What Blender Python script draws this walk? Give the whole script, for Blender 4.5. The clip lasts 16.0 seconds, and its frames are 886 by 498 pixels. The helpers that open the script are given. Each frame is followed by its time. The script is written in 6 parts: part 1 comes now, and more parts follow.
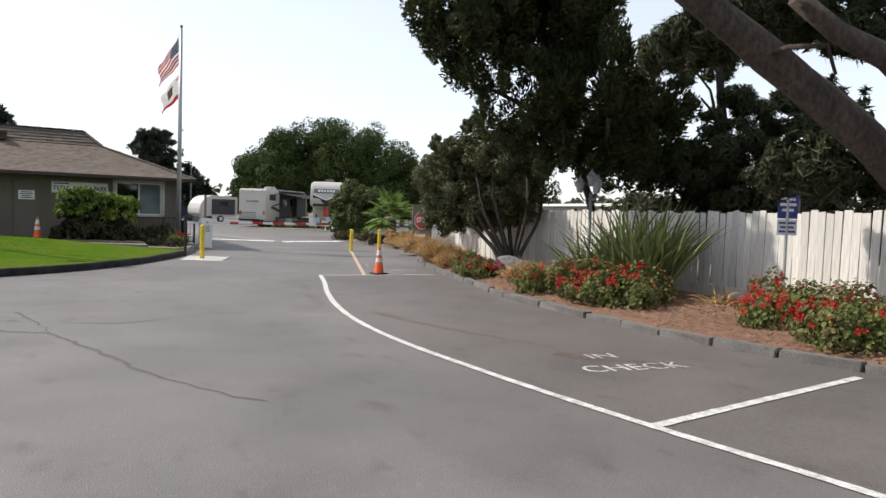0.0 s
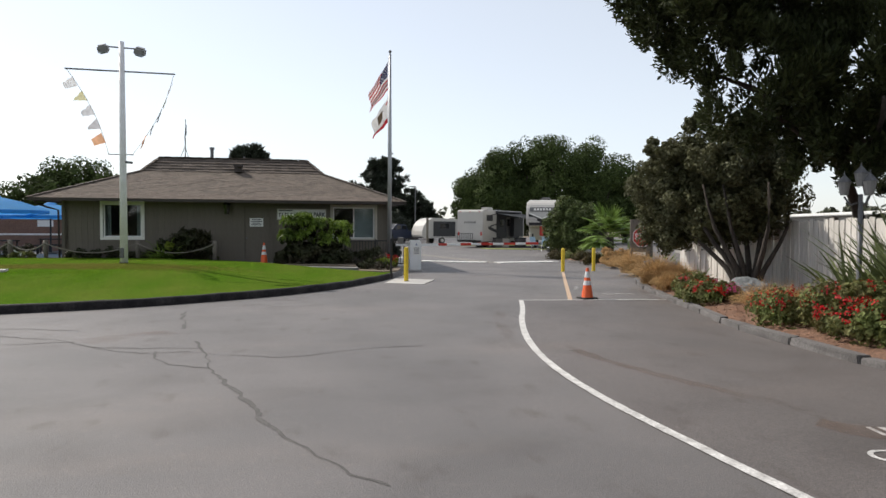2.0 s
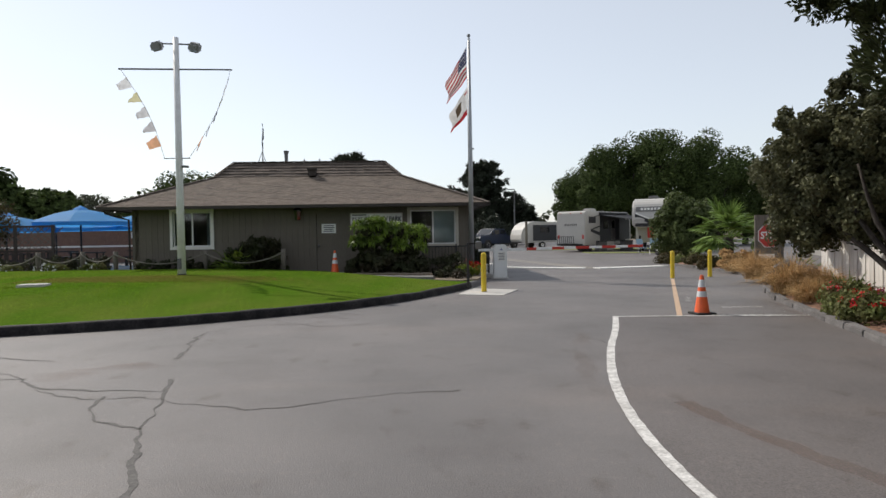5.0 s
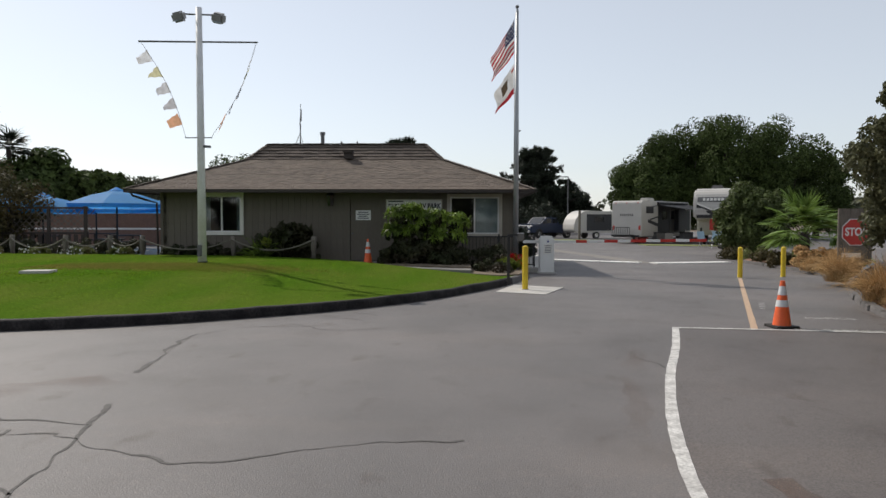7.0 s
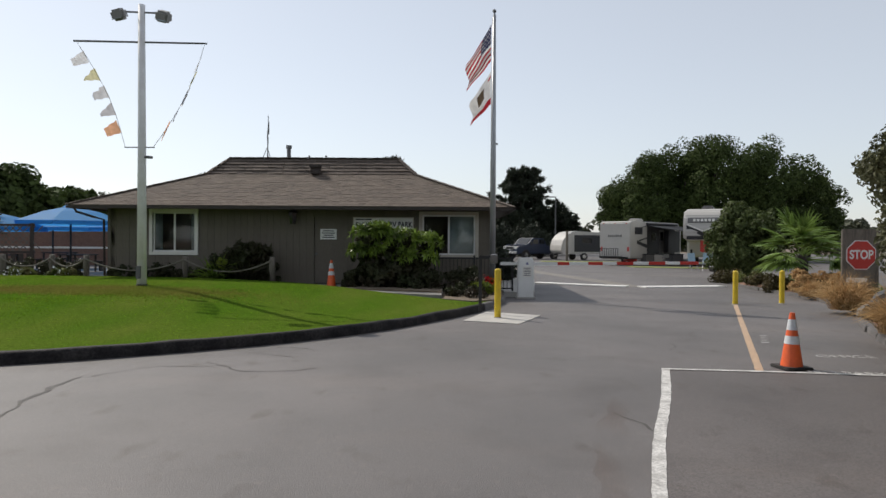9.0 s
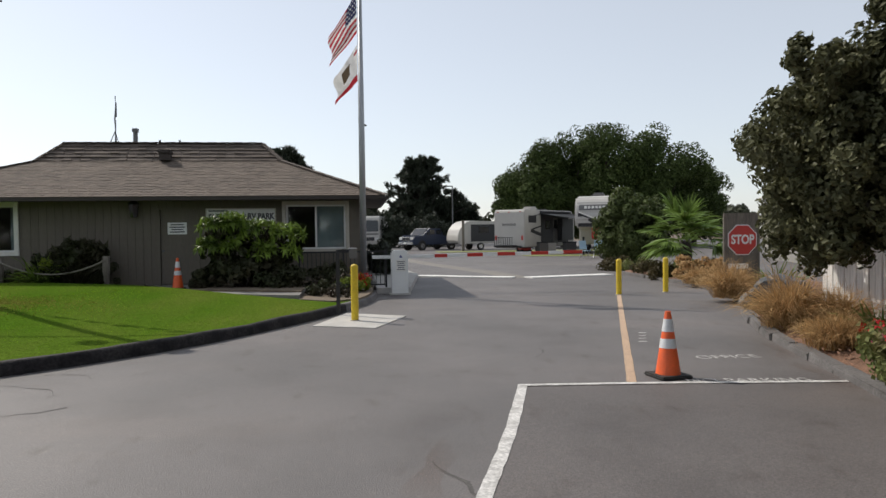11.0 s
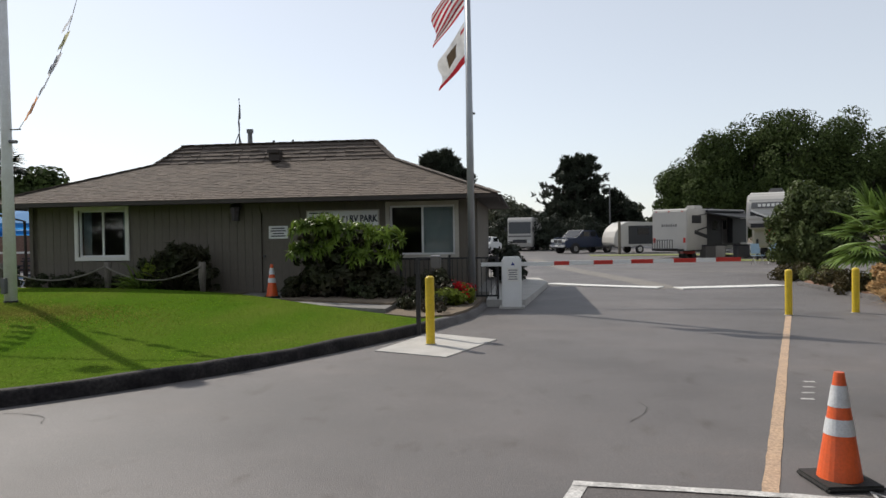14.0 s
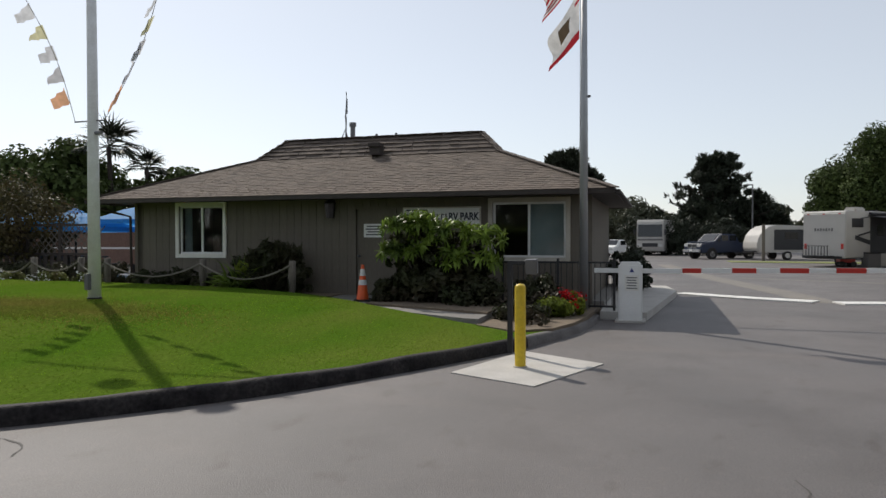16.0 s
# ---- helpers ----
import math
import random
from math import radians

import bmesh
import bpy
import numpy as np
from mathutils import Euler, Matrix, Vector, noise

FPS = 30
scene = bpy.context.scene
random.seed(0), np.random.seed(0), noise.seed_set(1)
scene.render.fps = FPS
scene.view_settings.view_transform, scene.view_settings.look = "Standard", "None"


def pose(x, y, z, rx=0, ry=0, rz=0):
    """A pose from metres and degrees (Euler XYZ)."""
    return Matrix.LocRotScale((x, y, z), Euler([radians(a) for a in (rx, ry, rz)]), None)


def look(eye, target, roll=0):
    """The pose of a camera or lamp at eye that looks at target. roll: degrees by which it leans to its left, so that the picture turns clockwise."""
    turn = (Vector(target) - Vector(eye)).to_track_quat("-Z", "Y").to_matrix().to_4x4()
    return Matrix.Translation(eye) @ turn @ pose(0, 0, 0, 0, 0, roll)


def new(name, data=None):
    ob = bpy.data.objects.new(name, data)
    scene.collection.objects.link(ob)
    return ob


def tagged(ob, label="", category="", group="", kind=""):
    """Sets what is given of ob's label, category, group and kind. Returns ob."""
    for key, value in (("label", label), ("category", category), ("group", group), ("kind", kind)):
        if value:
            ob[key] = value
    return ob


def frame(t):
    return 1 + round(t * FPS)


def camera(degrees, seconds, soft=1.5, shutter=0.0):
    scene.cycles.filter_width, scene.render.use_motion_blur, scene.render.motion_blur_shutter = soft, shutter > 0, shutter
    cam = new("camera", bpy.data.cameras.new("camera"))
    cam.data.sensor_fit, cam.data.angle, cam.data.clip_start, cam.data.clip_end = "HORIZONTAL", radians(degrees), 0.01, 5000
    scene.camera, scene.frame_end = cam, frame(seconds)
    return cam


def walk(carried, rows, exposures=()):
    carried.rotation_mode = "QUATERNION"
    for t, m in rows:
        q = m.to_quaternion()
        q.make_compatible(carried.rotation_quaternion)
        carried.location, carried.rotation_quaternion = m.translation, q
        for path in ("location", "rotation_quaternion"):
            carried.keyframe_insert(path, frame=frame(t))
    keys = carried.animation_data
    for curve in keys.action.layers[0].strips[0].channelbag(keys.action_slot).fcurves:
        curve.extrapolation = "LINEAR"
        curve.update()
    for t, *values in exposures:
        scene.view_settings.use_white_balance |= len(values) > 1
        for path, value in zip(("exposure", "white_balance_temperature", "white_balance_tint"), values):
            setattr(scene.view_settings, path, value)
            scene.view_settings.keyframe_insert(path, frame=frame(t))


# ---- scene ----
cam = camera(65.2, 16.0)

PATH = [
    (0, (-5.953, -16.433, 1.669), (-4.958, -14.702, 1.565), 2.0),
    (0.5, (-5.683, -16.012, 1.683), (-4.872, -14.185, 1.607), 1.8),
    (1, (-5.343, -15.702, 1.679), (-4.818, -13.772, 1.63), 1.3),
    (1.5, (-5.09, -15.346, 1.639), (-4.648, -13.396, 1.578), 1.2),
    (2, (-4.838, -14.935, 1.641), (-4.44, -12.976, 1.579), 0.3),
    (2.5, (-4.513, -14.506, 1.62), (-4.215, -12.529, 1.551), 0.0),
    (3, (-4.327, -14.084, 1.607), (-4.016, -12.11, 1.543), 0.3),
    (3.5, (-4.129, -13.66, 1.592), (-3.873, -11.678, 1.534), 0.0),
    (4, (-3.909, -13.245, 1.599), (-3.763, -11.25, 1.571), 0.4),
    (4.5, (-3.796, -12.773, 1.573), (-3.656, -10.778, 1.549), -0.0),
    (5, (-3.676, -12.31, 1.552), (-3.582, -10.313, 1.508), -0.9),
    (5.2, (-3.626, -12.128, 1.55), (-3.564, -10.129, 1.515), -0.6),
    (7.3, (-3.159, -10.29, 1.625), (-3.22, -8.293, 1.541), 0.1),
    (7.5, (-3.121, -10.117, 1.614), (-3.161, -8.119, 1.536), -0.2),
    (8, (-2.97, -9.67, 1.582), (-3.053, -7.673, 1.508), -0.5),
    (8.5, (-2.82, -9.245, 1.592), (-2.896, -7.247, 1.547), 0.5),
    (9, (-2.684, -8.8, 1.604), (-2.717, -6.8, 1.582), 0.4),
    (9.5, (-2.429, -8.38, 1.578), (-2.452, -6.38, 1.561), -0.3),
    (10, (-2.185, -7.952, 1.557), (-2.024, -5.959, 1.516), -0.3),
    (10.2, (-2.102, -7.754, 1.565), (-1.871, -5.768, 1.525), -0.6),
    (12.3, (-0.886, -6.006, 1.648), (-0.648, -4.022, 1.56), -0.7),
    (12.5, (-0.807, -5.852, 1.646), (-0.655, -3.86, 1.553), -0.6),
    (13, (-0.627, -5.421, 1.639), (-0.571, -3.423, 1.548), -0.5),
    (13.5, (-0.474, -5.012, 1.615), (-0.578, -3.015, 1.553), -1.4),
    (14, (-0.339, -4.561, 1.636), (-0.575, -2.575, 1.599), -0.9),
    (14.5, (-0.283, -4.106, 1.617), (-0.536, -2.122, 1.572), -0.8),
    (15, (-0.221, -3.671, 1.573), (-0.705, -1.73, 1.542), -1.4),
    (15.5, (-0.17, -3.194, 1.558), (-0.852, -1.314, 1.534), -1.0),
    (16, (-0.145, -2.73, 1.6), (-0.738, -0.82, 1.571), -0.1),
]
walk(cam, [(t, look(eye, target, roll)) for t, eye, target, roll in PATH], [(0, 0.72), (1.5, 0.5), (3.5, 0.42), (5, 0.28), (8, 0.12), (10, 0.15), (12.5, 0.32), (13.5, 0.32), (14.2, 0.15), (15, 0.12), (16, 0.08)])

# ---- light ----
SUN_AZ, SUN_EL = -49.0, 43.5
world = bpy.data.worlds.new("sky")
scene.world = world
world.use_nodes = True
wn = world.node_tree.nodes
sky = wn.new("ShaderNodeTexSky")
sky.sky_type, sky.sun_disc = "NISHITA", False
sky.sun_elevation, sky.sun_rotation = radians(SUN_EL), radians(SUN_AZ)
sky.air_density, sky.dust_density, sky.ozone_density, sky.altitude = 1.0, 0.6, 1.5, 0
wn["Background"].inputs["Strength"].default_value = 0.118
haze = wn.new("ShaderNodeHueSaturation")
haze.inputs["Saturation"].default_value = 0.54
world.node_tree.links.new(sky.outputs["Color"], haze.inputs["Color"])
veil = wn.new("ShaderNodeMix")
veil.data_type = "RGBA"
veil.inputs["Factor"].default_value = 0.36
veil.inputs["B"].default_value = (6.0, 6.3, 6.75, 1)      # even coastal haze over the clear sky
world.node_tree.links.new(haze.outputs["Color"], veil.inputs["A"])
world.node_tree.links.new(veil.outputs["Result"], wn["Background"].inputs["Color"])
sun = new("sun", bpy.data.lights.new("sun", "SUN"))
sun.data.energy, sun.data.angle, sun.data.color = 3.2, radians(0.6), (1.0, 0.93, 0.83)
sun_dir = Vector((math.sin(radians(SUN_AZ)) * math.cos(radians(SUN_EL)), math.cos(radians(SUN_AZ)) * math.cos(radians(SUN_EL)), math.sin(radians(SUN_EL))))
sun.matrix_world = look(sun_dir * 60, (0, 0, 0))


# ---- materials ----
def mat(name, color, rough=0.7, other=None, scale=6.0, fine=60.0, amount=0.5, bump=0.2, metal=0.0, spec=0.5, island=0.0, objvar=0.0, translucent=0.0, coat=0.0, stretch=(1, 1, 1), grain=0.35):
    """A procedural surface: colour varied at two scales, with fine relief."""
    m = bpy.data.materials.new(name)
    m.use_nodes = True
    nt = m.node_tree
    n, link = nt.nodes, nt.links.new
    b = n["Principled BSDF"]
    b.inputs["Roughness"].default_value, b.inputs["Metallic"].default_value = rough, metal
    b.inputs["Specular IOR Level"].default_value, b.inputs["Coat Weight"].default_value = spec, coat
    tc, mp = n.new("ShaderNodeTexCoord"), n.new("ShaderNodeMapping")
    mp.inputs["Scale"].default_value = stretch
    link(tc.outputs["Object"], mp.inputs["Vector"])
    big, small = n.new("ShaderNodeTexNoise"), n.new("ShaderNodeTexNoise")
    for tex, s, d in ((big, scale, 5.0), (small, fine, 3.0)):
        tex.inputs["Scale"].default_value, tex.inputs["Detail"].default_value = s, d
        link(mp.outputs["Vector"], tex.inputs["Vector"])
    other = other or tuple(c * 0.7 for c in color)
    ramp = n.new("ShaderNodeMapRange")
    ramp.inputs["From Min"].default_value, ramp.inputs["From Max"].default_value = 0.35, 0.68
    ramp.inputs["To Max"].default_value = amount
    link(big.outputs["Fac"], ramp.inputs["Value"])
    mix = n.new("ShaderNodeMix")
    mix.data_type = "RGBA"
    mix.inputs["A"].default_value, mix.inputs["B"].default_value = (*color, 1), (*other, 1)
    link(ramp.outputs["Result"], mix.inputs["Factor"])
    hsv = n.new("ShaderNodeHueSaturation")
    link(mix.outputs["Result"], hsv.inputs["Color"])
    val = n.new("ShaderNodeMapRange")
    val.inputs["From Min"].default_value, val.inputs["From Max"].default_value = 0.25, 0.75
    val.inputs["To Min"].default_value, val.inputs["To Max"].default_value = 1 - grain, 1 + grain
    link(small.outputs["Fac"], val.inputs["Value"])
    last = val.outputs["Result"]
    for amountv, node, out in ((island, "ShaderNodeNewGeometry", "Random Per Island"), (objvar, "ShaderNodeObjectInfo", "Random")):
        if amountv:
            src, rng, mul = n.new(node), n.new("ShaderNodeMapRange"), n.new("ShaderNodeMath")
            rng.inputs["To Min"].default_value, rng.inputs["To Max"].default_value = 1 - amountv, 1 + amountv
            mul.operation = "MULTIPLY"
            link(src.outputs[out], rng.inputs["Value"])
            link(rng.outputs["Result"], mul.inputs[0])
            link(last, mul.inputs[1])
            last = mul.outputs["Value"]
    link(last, hsv.inputs["Value"])
    link(hsv.outputs["Color"], b.inputs["Base Color"])
    if bump:
        bm_ = n.new("ShaderNodeBump")
        bm_.inputs["Strength"].default_value, bm_.inputs["Distance"].default_value = bump, 0.01
        link(small.outputs["Fac"], bm_.inputs["Height"])
        link(bm_.outputs["Normal"], b.inputs["Normal"])
    if translucent:
        tr, ad = n.new("ShaderNodeBsdfTranslucent"), n.new("ShaderNodeMixShader")
        ad.inputs["Fac"].default_value = translucent
        link(hsv.outputs["Color"], tr.inputs["Color"])
        link(b.outputs["BSDF"], ad.inputs[1])
        link(tr.outputs["BSDF"], ad.inputs[2])
        link(ad.outputs["Shader"], n["Material Output"].inputs["Surface"])
    return m


def plain(name, color, rough=0.5, metal=0.0):
    return mat(name, color, rough, amount=0.25, grain=0.08, bump=0.05, metal=metal)




def asphalt_material(name, color, other):
    """Weathered asphalt: broad fading, stains, fine stone speckle."""
    m = mat(name, color, 0.66, other, scale=0.32, fine=85, amount=0.9, bump=0.45, grain=0.42, spec=0.5)
    n, link = m.node_tree.nodes, m.node_tree.links.new
    b = n["Principled BSDF"]
    tc = n.new("ShaderNodeTexCoord")
    src = b.inputs["Base Color"].links[0].from_socket
    for scale, lo, hi, tone, stretch in ((0.9, 0.50, 0.80, (0.74, 0.72, 0.71), (1, 1, 1)), (14.0, 0.56, 0.70, (1.16, 1.13, 1.10), (1, 1, 1)), (0.5, 0.55, 0.8, (1.22, 1.16, 1.10), (0.35, 1.4, 1)), (3.2, 0.60, 0.74, (0.74, 0.70, 0.66), (1, 0.5, 1)), (160, 0.62, 0.72, (1.9, 1.85, 1.8), (1, 1, 1))):
        mp, tx, rg, mx, ml = n.new("ShaderNodeMapping"), n.new("ShaderNodeTexNoise"), n.new("ShaderNodeMapRange"), n.new("ShaderNodeMix"), n.new("ShaderNodeMix")
        mp.inputs["Scale"].default_value, mp.inputs["Location"].default_value = stretch, (scale * 3, scale, 0)
        tx.inputs["Scale"].default_value, tx.inputs["Detail"].default_value = scale, 6
        rg.inputs["From Min"].default_value, rg.inputs["From Max"].default_value = lo, hi
        mx.data_type = ml.data_type = "RGBA"
        ml.blend_type = "MULTIPLY"
        ml.inputs["Factor"].default_value = 1.0
        mx.inputs["A"].default_value, mx.inputs["B"].default_value = (1, 1, 1, 1), (*tone, 1)
        link(tc.outputs["Object"], mp.inputs["Vector"])
        link(mp.outputs["Vector"], tx.inputs["Vector"])
        link(tx.outputs["Fac"], rg.inputs["Value"])
        link(rg.outputs["Result"], mx.inputs["Factor"])
        link(src, ml.inputs["A"])
        link(mx.outputs["Result"], ml.inputs["B"])
        src = ml.outputs["Result"]
    link(src, b.inputs["Base Color"])
    return m


M_ASPHALT = asphalt_material("asphalt", (0.144, 0.131, 0.126), (0.092, 0.086, 0.084))
M_LANE = asphalt_material("older_asphalt", (0.124, 0.109, 0.103), (0.090, 0.080, 0.076))
M_CRACK = mat("crack_filler", (0.068, 0.063, 0.060), 0.85, (0.115, 0.107, 0.10), scale=9, fine=50, amount=0.8, bump=0.3)
M_DIRT = mat("dry_soil", (0.17, 0.13, 0.09), 0.95, (0.10, 0.08, 0.055), scale=1.5, fine=40)
M_BARK = mat("bark_mulch", (0.21, 0.115, 0.072), 0.95, (0.12, 0.065, 0.042), scale=7, fine=45, amount=0.9, bump=1.0, grain=0.6)
M_WHITELINE = mat("worn_white_paint", (0.62, 0.605, 0.58), 0.75, (0.30, 0.285, 0.27), scale=7, fine=45, amount=0.75, bump=0.3)
M_BUMP = mat("white_bump_paint", (0.74, 0.73, 0.70), 0.7, (0.55, 0.53, 0.50), scale=3, fine=45, amount=0.6, bump=0.3)
M_PATCH = mat("pale_asphalt_patch", (0.21, 0.19, 0.165), 0.8, (0.16, 0.15, 0.135), scale=1.5, fine=60, amount=0.7, bump=0.3)
M_ORANGELINE = mat("worn_orange_paint", (0.50, 0.345, 0.225), 0.75, (0.34, 0.25, 0.185), scale=5, fine=45, amount=0.5)
M_KERBDARK = mat("black_kerb_paint", (0.014, 0.012, 0.013), 0.75, (0.045, 0.041, 0.039), scale=4, fine=28, amount=0.7, bump=0.9, spec=0.15, grain=0.5)
M_KERB = mat("aged_concrete_kerb", (0.15, 0.14, 0.135), 0.9, (0.085, 0.078, 0.075), scale=2.5, fine=40, amount=0.8, bump=0.5)
M_WALK = mat("dull_shaded_concrete", (0.21, 0.20, 0.185), 0.9, (0.15, 0.14, 0.13), scale=2.5, fine=60, amount=0.6, bump=0.25, grain=0.15)
M_CONCRETE = mat("pale_concrete", (0.47, 0.45, 0.42), 0.85, (0.35, 0.335, 0.31), scale=2.5, fine=60, amount=0.6, bump=0.25, grain=0.15)
M_LAWN = mat("shaded_turf_base", (0.058, 0.115, 0.011), 0.95, (0.098, 0.128, 0.022), scale=0.8, fine=45, amount=0.9, bump=0.5, grain=0.4, spec=0.0, stretch=(1, 0.35, 1))
M_BLADE = mat("grass_blade", (0.100, 0.210, 0.008), 0.8, (0.165, 0.225, 0.018), scale=0.7, fine=4, amount=1.0, bump=0, island=0.6, translucent=0.42, spec=0.0, stretch=(1, 0.3, 1), grain=0.3)
M_DRYBLADE = mat("dry_grass_blade", (0.24, 0.21, 0.055), 0.7, (0.17, 0.215, 0.035), scale=0.9, fine=30, amount=0.8, bump=0, island=0.35, translucent=0.3, spec=0.0)
M_SIDING = mat("grey_tan_siding", (0.146, 0.127, 0.102), 0.85, (0.124, 0.108, 0.087), scale=3, fine=60, amount=0.5, objvar=0.05, stretch=(1, 1, 0.12), grain=0.12)
M_TRIM = mat("white_trim_paint", (0.74, 0.72, 0.67), 0.55, (0.60, 0.58, 0.53), scale=4, amount=0.4, grain=0.08, bump=0.1)
M_BEIGE = mat("beige_trim_paint", (0.50, 0.46, 0.39), 0.6, scale=4, amount=0.3, grain=0.1, bump=0.1)
M_FASCIA = mat("dark_brown_fascia", (0.042, 0.032, 0.027), 0.7, scale=5, fine=50)
M_SHINGLE = mat("brown_asphalt_shingle", (0.150, 0.118, 0.094), 0.95, (0.105, 0.083, 0.067), scale=1.6, fine=70, amount=0.7, bump=0.7, island=0.17, objvar=0.17, grain=0.35)
M_SHINGLE2 = mat("grey_wood_shake", (0.118, 0.094, 0.077), 0.95, (0.09, 0.072, 0.06), scale=2.0, fine=70, amount=0.8, bump=0.8, island=0.22, grain=0.3)
M_GLASS = bpy.data.materials.new("window_glass")
M_GLASS.use_nodes = True
gb = M_GLASS.node_tree.nodes["Principled BSDF"]
gb.inputs["Base Color"].default_value = (0.9, 0.95, 0.95, 1)
gb.inputs["Roughness"].default_value, gb.inputs["Transmission Weight"].default_value, gb.inputs["IOR"].default_value = 0.02, 1.0, 1.45
M_DARKGLASS = mat("tinted_glass", (0.015, 0.017, 0.02), 0.06, amount=0.1, bump=0, spec=0.6, grain=0.03)
M_ROOM = mat("dim_interior", (0.09, 0.08, 0.075), 0.9)
M_BLIND = mat("grey_blind", (0.28, 0.33, 0.33), 0.8, grain=0.06, bump=0)
M_WHITEPOLE = mat("white_painted_steel", (0.72, 0.72, 0.72), 0.5, (0.54, 0.52, 0.49), scale=5, fine=40, amount=0.45, bump=0.15, grain=0.1)
M_ALU = mat("weathered_aluminium", (0.36, 0.37, 0.38), 0.45, scale=3, amount=0.3, grain=0.08, bump=0.1, metal=0.6)
M_STEEL = plain("dark_grey_metal", (0.14, 0.14, 0.145), 0.5, 0.3)
M_RVGREYISH = plain("grey_lamp_housing", (0.24, 0.235, 0.23), 0.5)
M_BLACK = plain("black_painted_iron", (0.018, 0.018, 0.02), 0.45)
M_YELLOW = mat("yellow_bollard_paint", (0.70, 0.50, 0.025), 0.5, (0.52, 0.36, 0.03), scale=6, fine=40, amount=0.5, bump=0.15, grain=0.12)
M_ORANGE = mat("orange_cone_plastic", (0.80, 0.12, 0.025), 0.45, (0.60, 0.10, 0.03), scale=8, fine=60, amount=0.5, bump=0.1, grain=0.1)
M_REFLECT = mat("reflective_sleeve", (0.68, 0.69, 0.70), 0.35, (0.5, 0.5, 0.5), scale=12, fine=80, amount=0.5, grain=0.12)
M_RUBBER = mat("black_rubber", (0.022, 0.021, 0.02), 0.8, (0.05, 0.045, 0.04), scale=8)
M_RED = mat("red_paint", (0.50, 0.035, 0.025), 0.4, (0.40, 0.03, 0.025), scale=5, grain=0.08, bump=0.05)
M_WHITE = mat("white_paint", (0.76, 0.76, 0.74), 0.45, (0.64, 0.63, 0.60), scale=3, amount=0.45, grain=0.06, bump=0.06)
M_BLUE = plain("navy_sign_paint", (0.035, 0.05, 0.22), 0.4)
M_LETTER = plain("dark_letters", (0.02, 0.022, 0.035), 0.5)
M_WOODPOST = mat("weathered_wood_post", (0.165, 0.145, 0.12), 0.9, (0.095, 0.082, 0.068), scale=5, fine=40, amount=0.8, stretch=(1, 1, 0.15), bump=0.6)
M_FENCE = mat("whitewashed_fence_board", (0.68, 0.655, 0.62), 0.85, (0.42, 0.395, 0.36), scale=2.2, fine=30, amount=0.75, bump=0.4, objvar=0.13, stretch=(1, 1, 0.14), grain=0.2)
M_ROPE = mat("shade_darkened_rope", (0.19, 0.172, 0.14), 0.9, fine=120, bump=0.8)
M_TRUNK = mat("tree_bark", (0.052, 0.041, 0.033), 0.95, (0.034, 0.027, 0.023), scale=5, fine=22, amount=0.9, bump=1.0, grain=0.5, stretch=(1, 1, 0.4))
M_PINEBARK = mat("reddish_pine_bark", (0.066, 0.048, 0.038), 0.95, (0.035, 0.027, 0.022), scale=6, fine=20, amount=0.9, bump=1.0, grain=0.5, stretch=(1, 1, 0.4))


def leafmat(name, c, c2, tr=0.25, rough=0.5, scale=0.8):
    return mat(name, c, rough, c2, scale=scale, fine=9, amount=0.8, bump=0, island=0.4, translucent=tr, spec=0.15, grain=0.15)


L_DOME = leafmat("broadleaf_green", (0.066, 0.092, 0.026), (0.036, 0.054, 0.016), 0.15, 0.7)
L_JUNIPER = leafmat("juniper_green", (0.050, 0.060, 0.022), (0.028, 0.036, 0.014), 0.15)
L_PINE = leafmat("pine_needles", (0.055, 0.062, 0.030), (0.032, 0.040, 0.018), 0.2)
L_BUSH = leafmat("grey_green_bush", (0.125, 0.125, 0.064), (0.065, 0.070, 0.036), 0.25)
L_ROUND = leafmat("rounded_shrub", (0.095, 0.12, 0.04), (0.055, 0.075, 0.025), 0.25)
L_CYPRESS = leafmat("cypress_dark", (0.042, 0.050, 0.034), (0.026, 0.034, 0.022), 0.1)
L_FATSIA = leafmat("glossy_fatsia", (0.19, 0.27, 0.045), (0.042, 0.07, 0.018), 0.3, 0.42, 2.2)
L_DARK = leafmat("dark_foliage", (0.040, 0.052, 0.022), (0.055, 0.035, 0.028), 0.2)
L_LIME = leafmat("lime_fern", (0.22, 0.26, 0.035), (0.10, 0.15, 0.03), 0.35)
L_GERAN = leafmat("geranium_leaf", (0.14, 0.175, 0.055), (0.14, 0.10, 0.05), 0.3, 0.6, 2.2)
L_PETAL = leafmat("red_petal", (0.44, 0.012, 0.014), (0.30, 0.010, 0.016), 0.25, 0.5)
L_PINK = leafmat("pink_petal", (0.60, 0.12, 0.28), (0.5, 0.08, 0.2), 0.25, 0.5)
L_TAN = leafmat("tan_dry_grass", (0.50, 0.34, 0.165), (0.36, 0.20, 0.085), 0.3, 0.7)
L_FLAX = leafmat("flax_blade", (0.12, 0.15, 0.055), (0.22, 0.24, 0.12), 0.2, 0.4)
L_PALM = leafmat("fan_palm", (0.17, 0.25, 0.06), (0.10, 0.16, 0.04), 0.3, 0.45)
L_HAZE = leafmat("hazed_far_foliage", (0.10, 0.105, 0.07), (0.07, 0.08, 0.05), 0.2)
L_RUST = leafmat("rusty_foliage", (0.078, 0.060, 0.026), (0.052, 0.054, 0.022), 0.25)


